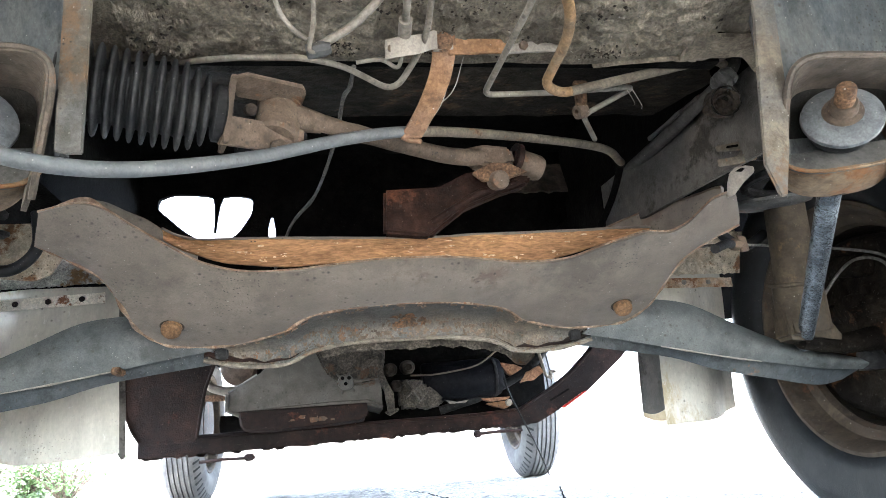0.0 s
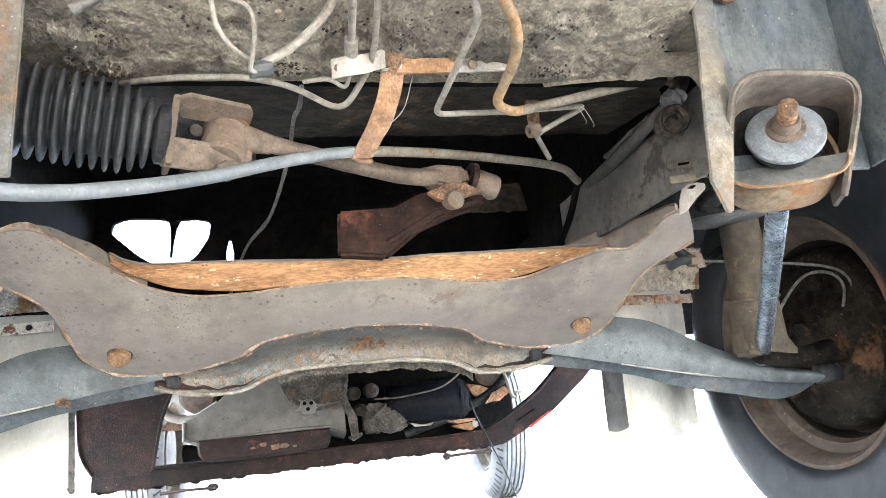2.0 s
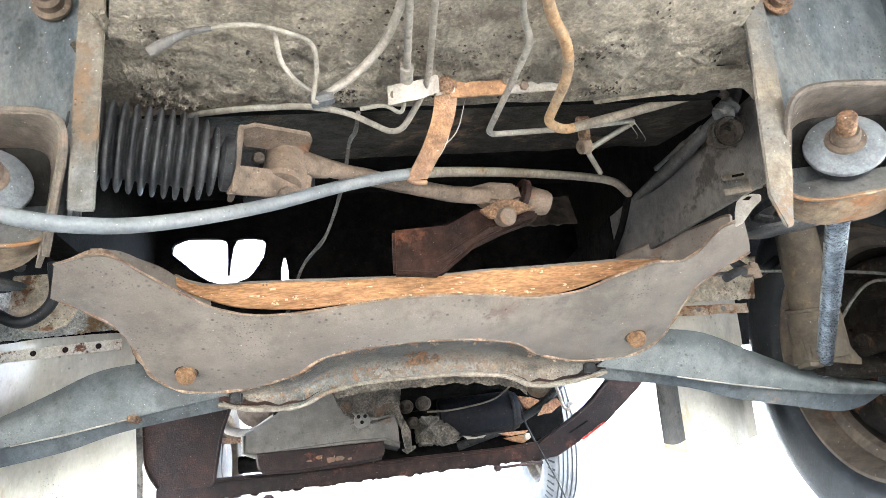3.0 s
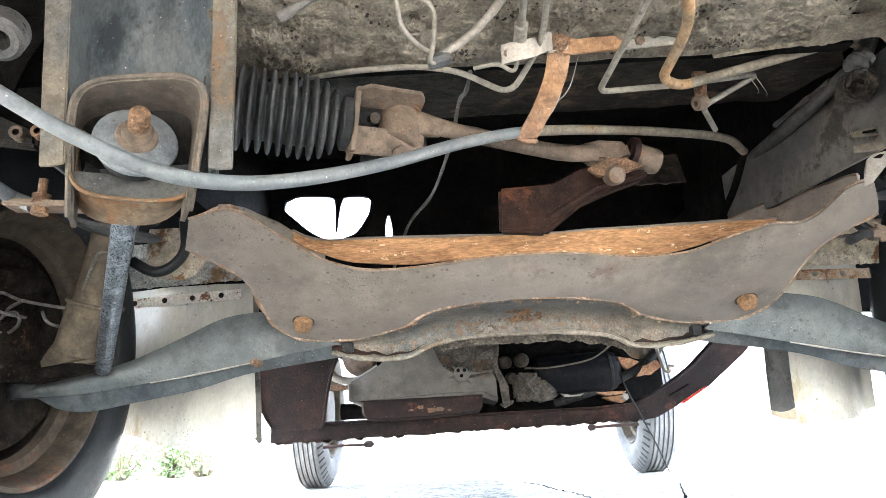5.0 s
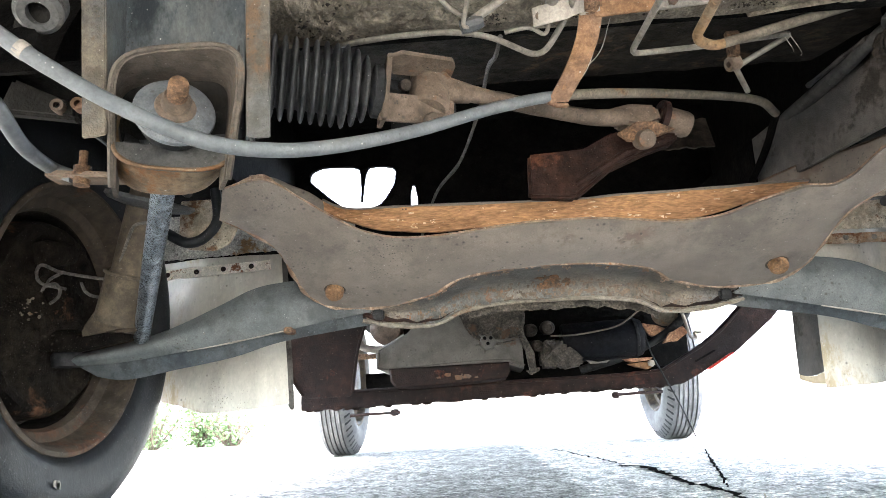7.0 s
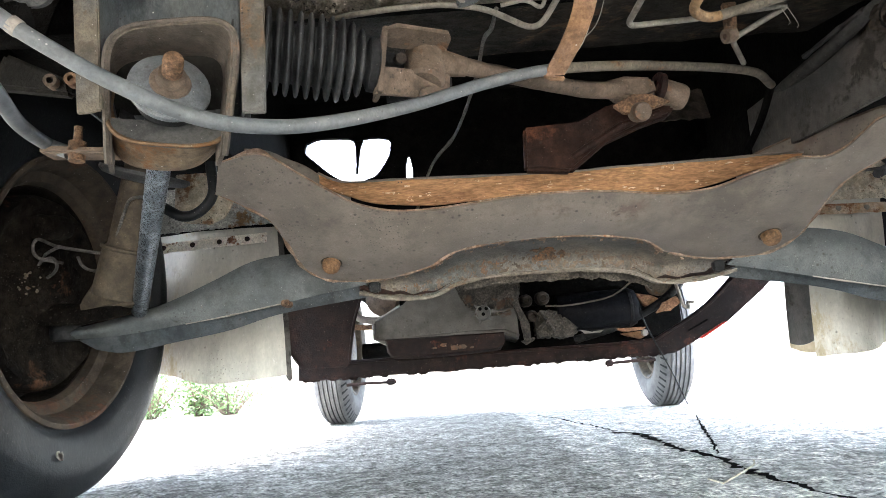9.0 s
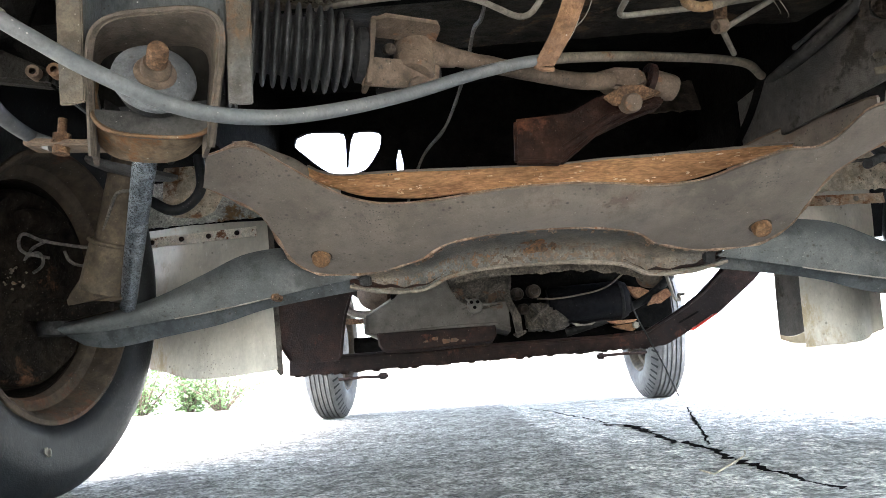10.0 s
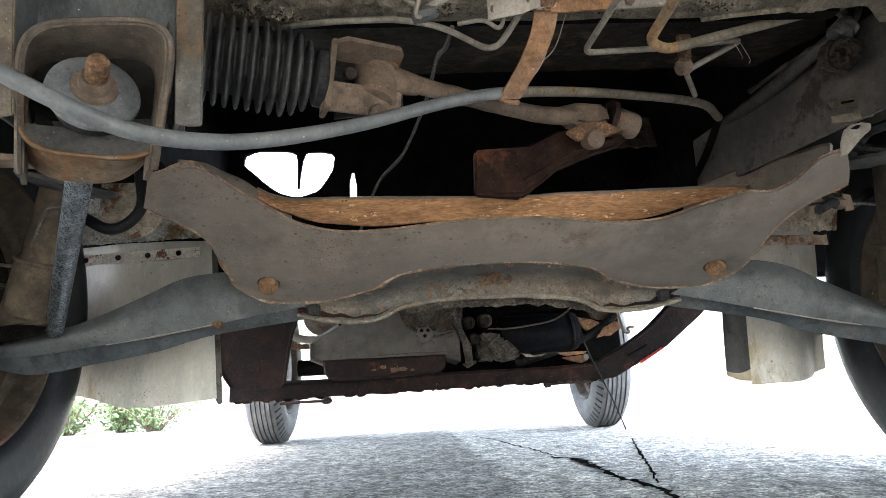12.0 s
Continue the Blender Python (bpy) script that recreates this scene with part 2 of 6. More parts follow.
# The rim's brown, darkened for the shade inside the wheel.
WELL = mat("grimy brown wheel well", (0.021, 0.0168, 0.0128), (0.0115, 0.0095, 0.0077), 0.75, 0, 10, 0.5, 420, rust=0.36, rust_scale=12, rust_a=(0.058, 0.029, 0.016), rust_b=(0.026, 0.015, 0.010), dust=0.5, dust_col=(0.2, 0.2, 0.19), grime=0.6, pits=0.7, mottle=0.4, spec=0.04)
# Near-black for greasy parts, and for the shade inside the cup.
SOOT_SHADE = mat("greasy black wheel well", (0.010, 0.0095, 0.008), (0.018, 0.015, 0.012), 0.7, 0, 12, 0.4, 420, rust=0.2, rust_scale=9, rust_a=(0.05, 0.026, 0.014), rust_b=(0.03, 0.018, 0.011), dust=0.4, dust_col=(0.12, 0.12, 0.11), spec=0.12)
SEAT = mat("dark scuffed seat steel", (0.050, 0.052, 0.053), (0.075, 0.073, 0.068), 0.5, 0, 16, 0.2, 520, rust=0.22, rust_scale=18, rust_a=(0.10, 0.065, 0.04), dust=0.5, grime=0.6, pits=0.9, mottle=0.25)
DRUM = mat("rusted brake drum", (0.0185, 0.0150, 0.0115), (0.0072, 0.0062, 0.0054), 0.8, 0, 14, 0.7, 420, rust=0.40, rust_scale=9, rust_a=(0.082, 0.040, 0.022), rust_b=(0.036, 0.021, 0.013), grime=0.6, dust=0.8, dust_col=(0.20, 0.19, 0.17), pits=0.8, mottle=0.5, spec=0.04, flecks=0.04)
STRUT = mat("tan dusty strut", (0.098, 0.077, 0.053), (0.060, 0.047, 0.033), 0.75, 0, 14, 0.25, 520, rust=0.3, rust_scale=12, rust_a=(0.13, 0.088, 0.047), rust_b=(0.045, 0.034, 0.024), grime=0.7, dust=0.3, pits=1.0, mottle=0.28)
ROD = mat("scuffed steel rod", (0.30, 0.335, 0.365), (0.125, 0.145, 0.165), 0.30, 0.8, 30, 0.12, 520, dust=0.9, grime=0.9, pits=1.0, mottle=0.35, grain=0.25, spec=0.5, flecks=0.015, stretch=(1.6, 1.6, 0.5))
ZINC = mat("dull zinc washer", (0.118, 0.128, 0.135), (0.160, 0.168, 0.171), 0.5, 0.1, 22, 0.16, 620, rust=0.12, rust_scale=20, dust=0.6, grime=0.5, pits=0.9, mottle=0.2)
SUMP = mat("painted oil pan", (0.135, 0.126, 0.110), (0.098, 0.088, 0.076), 0.6, 0, 7, 0.12, 520, rust=0.15, rust_scale=10, rust_a=(0.10, 0.07, 0.05), grime=0.5, dust=0.3, pits=0.9, mottle=0.14)
CAST = mat("oily cast aluminium", (0.150, 0.128, 0.102), (0.050, 0.042, 0.034), 0.55, 0.1, 45, 0.9, 520, rust=0.25, rust_scale=16, rust_a=(0.12, 0.075, 0.045), grime=0.8, pits=1.0, mottle=0.5, grain=0.4, dist=0.005)
FILTER = mat("black canister", (0.005, 0.0055, 0.0075), (0.009, 0.009, 0.011), 0.5, 0, 20, 0.2, 420, dust=0.5, dust_col=(0.25, 0.25, 0.25), spec=0.1)
BRONZE = mat("bright rust bracket", (0.50, 0.28, 0.16), (0.34, 0.17, 0.10), 0.7, 0, 40, 0.3, 420)
CONCRETE = mat("rough concrete", (0.45, 0.43, 0.375), (0.33, 0.314, 0.272), 0.92, 0, 9, 1.0, 230, grime=0.7, pits=1.0, dust=0.6, dist=0.016, mottle=0.55, grain=0.6, spec=0.05)
SOIL = mat("dark crack", (0.006, 0.0055, 0.005), (0.012, 0.011, 0.010), 0.95, 0, 30, 0.5, 300, spec=0.0)
LEAF = mat("green leaves", (0.085, 0.145, 0.052), (0.14, 0.21, 0.09), 0.45, 0, 9, 0.1, 100, mottle=0.5)
BARK = mat("twig bark", (0.16, 0.12, 0.09), (0.10, 0.08, 0.06), 0.9, 0, 30, 0.5, 300)
STRAW = mat("dry straw", (0.5, 0.44, 0.3), (0.42, 0.36, 0.24), 0.8, 0, 30, 0.1, 300)
EDGE = mat("rusty worn edge", (0.330, 0.245, 0.180), (0.200, 0.125, 0.080), 0.6, 0, 34, 0.35, 620, rust=0.40, rust_scale=30, rust_a=(0.26, 0.125, 0.060), rust_b=(0.50, 0.40, 0.31), grime=0.5, pits=0.7, mottle=0.35)
LIPEDGE = mat("pale worn lip", (0.235, 0.205, 0.165), (0.150, 0.125, 0.098), 0.5, 0, 26, 0.3, 620, rust=0.34, rust_scale=24, rust_a=(0.17, 0.105, 0.06), grime=0.6, pits=0.8, mottle=0.3)
WELD = mat("rusty weld scab", (0.180, 0.092, 0.045), (0.080, 0.064, 0.050), 0.8, 0, 60, 0.6, 520, rust=0.4, rust_scale=50, rust_a=(0.26, 0.125, 0.055), rust_b=(0.10, 0.06, 0.036), grime=0.8, pits=0.8, mottle=0.45)
HOSE_DARK = mat("dusty dark hose", (0.062, 0.058, 0.052), (0.038, 0.036, 0.033), 0.65, 0, 24, 0.2, 520, grime=0.5, dust=0.4, pits=0.6, mottle=0.3)
RED = mat("red lamp lens", (0.45, 0.03, 0.02), (0.35, 0.02, 0.02), 0.3, 0, 20, 0.05, 300)



def two_slabs(m, at_x):
    """A paler slab beyond a cast joint, with a ragged edge."""
    n, l = m.node_tree.nodes, m.node_tree.links
    p = n["Principled BSDF"]
    old = p.inputs["Base Color"].links[0].from_socket
    g = n.new("ShaderNodeNewGeometry")
    sep = n.new("ShaderNodeSeparateXYZ")
    l.new(g.outputs["Position"], sep.inputs[0])
    tx = n.new("ShaderNodeTexNoise")
    tx.inputs["Scale"].default_value = 9
    tx.inputs["Detail"].default_value = 6
    l.new(g.outputs["Position"], tx.inputs["Vector"])
    off = n.new("ShaderNodeMath")
    off.operation = "MULTIPLY_ADD"
    off.inputs[1].default_value = 0.10
    l.new(tx.outputs["Fac"], off.inputs[0]), l.new(sep.outputs["X"], off.inputs[2])
    r = n.new("ShaderNodeMapRange")
    r.inputs[1].default_value, r.inputs[2].default_value = at_x + 0.05 - 0.012, at_x + 0.05 + 0.012
    l.new(off.outputs[0], r.inputs[0])
    x = n.new("ShaderNodeMix")
    x.data_type, x.blend_type = "RGBA", "MULTIPLY"
    x.inputs[7].default_value = (1.65, 1.65, 1.65, 1)
    l.new(r.outputs[0], x.inputs[0]), l.new(old, x.inputs[6]), l.new(x.outputs[2], p.inputs["Base Color"])


two_slabs(CONCRETE, 0.05)

# ---- building blocks ----
ROOTS = {}


def thing(name, at, label, category, group="", kind=""):
    ob = new(name)
    ob.location = at
    ob.empty_display_size = 0.02
    ROOTS[ob] = Vector(at)
    return tagged(ob, label, category, group, kind)


def finish(bm, smooth=40.0):
    bmesh.ops.remove_doubles(bm, verts=bm.verts, dist=1e-6)
    bmesh.ops.recalc_face_normals(bm, faces=bm.faces)
    for f in bm.faces:
        f.smooth = True
    for e in bm.edges:
        e.smooth = len(e.link_faces) == 2 and e.calc_face_angle(0) < radians(smooth)
    return bm


def part(name, bm, material, parent, label="", smooth=40.0):
    """One mesh object under a thing or a part, the vertices given in the world."""
    root = parent
    while root.parent:
        root = root.parent
    at = ROOTS[root]
    finish(bm, smooth)
    bm.transform(Matrix.Translation(-at))
    me = bpy.data.meshes.new(name)
    bm.to_mesh(me)
    bm.free()
    me.materials.append(material)
    ob = new(name, me)
    ob.parent = parent
    return tagged(ob, label)


def solo(name, bm, material, label, category, group="", kind="", smooth=40.0):
    """A thing that is one mesh; its origin at its own middle."""
    finish(bm, smooth)
    at = sum((v.co for v in bm.verts), Vector()) / len(bm.verts)
    bm.transform(Matrix.Translation(-at))
    me = bpy.data.meshes.new(name)
    bm.to_mesh(me)
    bm.free()
    me.materials.append(material)
    ob = new(name, me)
    ob.location = at
    ROOTS[ob] = at
    return tagged(ob, label, category, group, kind)


def spline(pts, n=8):
    """Catmull-Rom through the points."""
    p = [Vector(q) for q in pts]
    p = [2 * p[0] - p[1]] + p + [2 * p[-1] - p[-2]]
    out = []
    for i in range(1, len(p) - 2):
        a, b, c, d = p[i - 1:i + 3]
        for k in range(n):
            t = k / n
            out.append(0.5 * (2 * b + (c - a) * t + (2 * a - 5 * b + 4 * c - d) * t * t + (3 * b - a - 3 * c + d) * t ** 3))
    return out + [p[-2]]


def rounded(pts, r=0.008, n=5):
    """A bent pipe: straight runs joined by short bends."""
    p = [Vector(q) for q in pts]
    out = [p[0]]
    for i in range(1, len(p) - 1):
        u, v = p[i - 1] - p[i], p[i + 1] - p[i]
        k = min(r, u.length * 0.45, v.length * 0.45)
        a, c = p[i] + u.normalized() * k, p[i] + v.normalized() * k
        for j in range(n + 1):
            t = j / n
            out.append(a * (1 - t) ** 2 + p[i] * 2 * t * (1 - t) + c * t * t)
    return out + [p[-1]]


def tube(path, r, seg=12, bm=None, wobble=0.0, flat=1.0):
    """A closed tube along a path; r one radius or one for each end."""
    bm = bm or bmesh.new()
    p = [Vector(q) for q in path]
    ref = None
    rings = []
    for i, q in enumerate(p):
        d = (p[min(i + 1, len(p) - 1)] - p[max(i - 1, 0)]).normalized()
        if ref is None:
            ref = d.orthogonal().normalized()
        ref = (ref - d * ref.dot(d)).normalized()
        side = d.cross(ref)
        t = i / max(1, len(p) - 1)
        rad = r if not isinstance(r, tuple) else r[0] + (r[1] - r[0]) * t
        rad *= 1 + wobble * noise.noise(q * 60)
        rings.append([bm.verts.new(q + rad * (ref * math.cos(a) + side * flat * math.sin(a))) for a in (2 * math.pi * k / seg for k in range(seg))])
    for a, b in zip(rings, rings[1:]):
        for k in range(seg):
            bm.faces.new((a[k], a[(k + 1) % seg], b[(k + 1) % seg], b[k]))
    bm.faces.new(rings[0]), bm.faces.new(rings[-1])
    return bm


def lathe(profile, at, axis, seg=32, bm=None):
    """Turns (radius, height along the axis) round the axis; ends of radius 0 close it."""
    bm = bm or bmesh.new()
    d = Vector(axis).normalized()
    u = d.orthogonal().normalized()
    v = d.cross(u)
    rings = []
    for r, h in profile:
        c = Vector(at) + d * h
        if r <= 1e-6:
            rings.append([bm.verts.new(c)])
        else:
            rings.append([bm.verts.new(c + r * (u * math.cos(t) + v * math.sin(t))) for t in (2 * math.pi * k / seg for k in range(seg))])
    for a, b in zip(rings, rings[1:]):
        if len(a) == len(b) == 1:
            continue
        for k in range(seg):
            j = (k + 1) % seg
            if len(a) == 1:
                bm.faces.new((a[0], b[k], b[j]))
            elif len(b) == 1:
                bm.faces.new((a[k], a[j], b[0]))
            else:
                bm.faces.new((a[k], a[j], b[j], b[k]))
    return bm


def sheet(fn, nu, nv, thick, bm=None):
    """A plate of some thickness over fn(u, v), u and v from 0 to 1."""
    bm = bm or bmesh.new()
    g = [[Vector(fn(i / nu, j / nv)) for j in range(nv + 1)] for i in range(nu + 1)]
    nrm = [[None] * (nv + 1) for _ in range(nu + 1)]
    for i in range(nu + 1):
        for j in range(nv + 1):
            du = g[min(i + 1, nu)][j] - g[max(i - 1, 0)][j]
            dv = g[i][min(j + 1, nv)] - g[i][max(j - 1, 0)]
            nrm[i][j] = du.cross(dv).normalized()
    a = [[bm.verts.new(g[i][j]) for j in range(nv + 1)] for i in range(nu + 1)]
    b = [[bm.verts.new(g[i][j] + nrm[i][j] * thick) for j in range(nv + 1)] for i in range(nu + 1)]
    for i in range(nu):
        for j in range(nv):
            bm.faces.new((a[i][j], a[i + 1][j], a[i + 1][j + 1], a[i][j + 1]))
            bm.faces.new((b[i][j], b[i][j + 1], b[i + 1][j + 1], b[i + 1][j]))
    for i in range(nu):
        bm.faces.new((a[i][0], b[i][0], b[i + 1][0], a[i + 1][0]))
        bm.faces.new((a[i][nv], a[i + 1][nv], b[i + 1][nv], b[i][nv]))
    for j in range(nv):
        bm.faces.new((a[0][j], a[0][j + 1], b[0][j + 1], b[0][j]))
        bm.faces.new((a[nu][j], b[nu][j], b[nu][j + 1], a[nu][j + 1]))
    return bm


def prism(outline, depth, bevel=0.0, bm=None):
    """A flat outline pushed through by a vector, its edges rounded."""
    own = bmesh.new()
    d = Vector(depth)
    a = [own.verts.new(Vector(q)) for q in outline]
    b = [own.verts.new(Vector(q) + d) for q in outline]
    own.faces.new(a), own.faces.new(b[::-1])
    k = len(a)
    for i in range(k):
        own.faces.new((a[i], b[i], b[(i + 1) % k], a[(i + 1) % k]))
    if bevel:
        bmesh.ops.recalc_face_normals(own, faces=own.faces)
        sharp = [e for e in own.edges if e.calc_face_angle(0) > 0.5]
        bmesh.ops.bevel(own, geom=sharp, offset=bevel, segments=2, affect="EDGES", clamp_overlap=True)
    if bm is None:
        return own
    return merge(bm, own)


def merge(bm, other):
    me = bpy.data.meshes.new("join")
    other.to_mesh(me)
    other.free()
    bm.from_mesh(me)
    bpy.data.meshes.remove(me)
    return bm


def box(x0, x1, y0, y1, z0, z1, bevel=0.0, bm=None):
    return prism([(x0, y0, z0), (x1, y0, z0), (x1, y1, z0), (x0, y1, z0)], (0, 0, z1 - z0), bevel, bm)


def lumpy(bm, amp, scale, cuts=5):
    """Rough casting: faces cut up and pushed about by noise."""
    bmesh.ops.triangulate(bm, faces=[f for f in bm.faces if len(f.verts) > 4])
    bmesh.ops.subdivide_edges(bm, edges=bm.edges[:], cuts=cuts, use_grid_fill=True)
    bmesh.ops.recalc_face_normals(bm, faces=bm.faces)
    bm.normal_update()
    for v in bm.verts:
        v.co += v.normal * amp * noise.fractal(v.co * scale, 0.8, 2.0, 4)
    return bm


def hexbolt(at, axis, r, h, washer=0.0, seg=6):
    """A bolt head with a chamfer, over a washer."""
    prof = [(0, 0), (r, 0), (r, h * 0.8), (r * 0.82, h), (0, h)]
    bm = lathe(prof, at, axis, seg)
    if washer:
        lathe([(0, -0.002), (washer, -0.002), (washer, 0.0005), (0, 0.0005)], at, axis, 24, bm)
    return bm


def lerp_curve(ctrl, t):
    """A smooth curve through control points, t from 0 to 1."""
    q = t * (len(ctrl) - 1)
    i = min(int(q), len(ctrl) - 2)
    f = q - i
    p = [Vector(ctrl[max(0, min(len(ctrl) - 1, k))]) for k in (i - 1, i, i + 1, i + 2)]
    a, b, c, d = p
    return 0.5 * (2 * b + (c - a) * f + (2 * a - 5 * b + 4 * c - d) * f * f + (3 * b - a - 3 * c + d) * f ** 3)


# ---- ground ----
bm = bmesh.new()
far = [-400, -60, -12, -4, -2.2]
SPAN_X = far + [-1.4 + 0.2 * i for i in range(2)] + [-1.0 + 0.0125 * i for i in range(169)] + [1.25, 1.6, 2, 2.5, 3, 4, 8, 16, 60, 400]
SPAN_Y = far + [-1.2, -0.8, -0.4, 0, 0.2, 0.35] + [0.45 + 0.0125 * i for i in range(173)] + [2.7, 2.8, 3, 3.4, 4, 5, 8, 16, 60, 400]


def ground_z(x, y):
    """Rough concrete, sunk a little where a front wheel stands."""
    dip = -0.034 * math.exp(-((x - 0.66) ** 2 + (y - 0.75) ** 2) / 0.03)
    if not (-1.0 <= x <= 1.1 and 0.45 <= y <= 2.6):
        return dip
    fade = min(1, (x + 1.0) / 0.1, (1.1 - x) / 0.1, (y - 0.45) / 0.1, (2.6 - y) / 0.1)
    q = Vector((x, y, 0))
    return dip + fade * (0.0022 * noise.noise(q * 7) + 0.0030 * noise.noise(q * 27) + 0.0028 * max(0, noise.noise(q * 55)) - 0.0010)


gv = [[bm.verts.new((x, y, ground_z(x, y))) for y in SPAN_Y] for x in SPAN_X]
for i in range(len(SPAN_X) - 1):
    for j in range(len(SPAN_Y) - 1):
        bm.faces.new((gv[i][j], gv[i + 1][j], gv[i + 1][j + 1], gv[i][j + 1]))
solo("ground", bm, CONCRETE, "rough pale concrete yard with cracks", "ground", kind="structure", smooth=180)


def crack(ctrl, w):
    """A dark jagged gap in the slab, narrowing to its ends."""
    rng = random.Random(len(ctrl) * 7 + int(w * 1e5))
    pts = spline(ctrl, 14)
    b = bmesh.new()
    rows = []
    for i, q in enumerate(pts):
        d = (pts[min(i + 1, len(pts) - 1)] - pts[max(i - 1, 0)]).normalized()
        s = Vector((-d.y, d.x, 0))
        ww = w * rng.uniform(0.45, 1.4) * max(0.1, math.sin(math.pi * (0.06 + 0.88 * i / (len(pts) - 1)))) ** 0.5
        q = q + s * rng.uniform(-1, 1) * w * 0.8
        rows.append([b.verts.new((p.x, p.y, ground_z(p.x, p.y) + 0.0022)) for p in (q + s * ww, q - s * ww)])
    for (a0, a1), (b0, b1) in zip(rows, rows[1:]):
        b.faces.new((a0, a1, b1, b0))
    return b


solo("ground_crack", crack([(0.182, 1.33, 0), (0.200, 1.255, 0), (0.203, 1.12, 0), (0.199, 0.967, 0), (0.209, 0.831, 0), (0.196, 0.715, 0), (0.199, 0.60, 0), (0.205, 0.50, 0)], 0.0062), SOIL,
     "dark jagged crack across the concrete", "crack", kind="structure")
solo("ground_crack", crack([(0.47, 1.75, 0), (0.40, 1.5, 0), (0.321, 1.22, 0), (0.275, 1.05, 0), (0.221, 0.86, 0)], 0.0030), SOIL,
     "thin dark crack in the concrete", "crack", kind="structure")
solo("ground_crack", crack([(0.018, 2.29, 0), (0.116, 2.12, 0), (0.15, 1.8, 0), (0.177, 1.54, 0), (0.186, 1.345, 0)], 0.0035), SOIL,
     "thin dark crack in the concrete", "crack", kind="structure")
solo("ground_crack", crack([(0.176, 1.345, 0), (0.192, 1.30, 0), (0.208, 1.268, 0), (0.206, 1.18, 0), (0.200, 1.09, 0)], 0.0100), SOIL,
     "wide dark break where the slab has lifted", "crack", kind="structure")
solo("straw", tube([Vector(q) for q in ((0.1294, 0.6235, 0.005), (0.1290, 0.597, 0.006), (0.1285, 0.578, 0.007), (0.150, 0.598, 0.011), (0.1775, 0.629, 0.015), (0.1830, 0.640, 0.016), (0.1900, 0.660, 0.016))], 0.0009, 5), STRAW,
     "pale dry straw, bent, lying on the concrete", "straw")

# ---- body shell above ----
shell = thing("underbody", (0, 0.4, 0.42), "mud-caked undercoated steel underbody of a light truck", "underbody", kind="structure")


def recede(x):
    """How far the floor's rear edge draws back towards one corner."""
    return max(0, 0.004 + 0.19 * (x - 0.165)) if x < 0.272 else 0.0243 - 0.9 * min(0.027, x - 0.272)


def strip_width(s, v):
    """The narrow strip of floor that runs up to a bracket's flange."""
    if s > 0:
        return 0.0165 + 0.575 * max(0, 0.075 * v - 0.0265) + 0.008 * min(1, max(0, (v - 0.33) / 0.03))
    return 0.0070 + 0.026 * min(1, max(0, (v - 0.32) / 0.05))


def floor_fn(u, v):
    y = -0.55 + 0.975 * (1 - (1 - v) ** 2)
    near = max(0, 0.33 - max(0.1, y))
    left, right = -0.2225 + 0.36 * near, (0.2355 if y > 0.327 else 0.2320 - 0.05 * near)
    x = left + (right - left) * u
    wet = min(1, max(0, (y - 0.30 + 0.03 * noise.noise(Vector((x * 9, y * 4, 7)))) / 0.05))
    y -= v ** 6 * recede(x)
    k = noise.fractal(Vector((x * 14, y * 14, 0.3)), 0.9, 2.0, 4) * 0.0025
    crust = noise.fractal(Vector((x * 46, y * 46, 2.3)), 0.8, 2.1, 4)
    wet *= 1 - min(1, max(0, (y - 0.400) / 0.015))
    return (x, y, 0.419 + k + wet * (0.0085 * abs(crust) - 0.003) + 0.006 * max(0, (y - 0.405) / 0.02) ** 2 * 0.3)


part("floor_pan", sheet(floor_fn, 190, 230, 0.004), FLOOR, shell, "undercoated floor pan caked with dried mud", 80)
for s in (-1, 1):
    part("floor_wing", sheet(lambda u, v, s=s: (s * (0.2195 + 0.1345 * u), 0.374 + (0.051 - recede(s * (0.2195 + 0.1345 * u))) * v, (0.4195 if s < 0 else 0.4140) + 0.002 * noise.noise(Vector((u * 9, v * 5, s))) + 0.003 * noise.noise(Vector((u * 30, v * 8, s))) * v), 20, 10, 0.004 * s), FLOOR, shell, smooth=80)
    part("floor_strip", sheet(lambda u, v, s=s: (s * (0.2150 + strip_width(s, v) * u), 0.302 + 0.075 * v, 0.4200 + 0.002 * noise.noise(Vector((u * 3, v * 5, s)))), 6, 10, 0.004 * s), FLOOR, shell, smooth=80)
    part("outer_floor", box(min(s * 0.232, s * 0.745), max(s * 0.232, s * 0.745), -0.55, 0.425, 0.60, 0.61), BLACK, shell)
    part("floor_side", box(min(s * 0.2215, s * 0.225) + (0.005 if s > 0 else 0), max(s * 0.2215, s * 0.225) + (0.005 if s > 0 else 0), 0.327, 0.374, 0.419, 0.60), FLOOR, shell)
rng = random.Random(31)
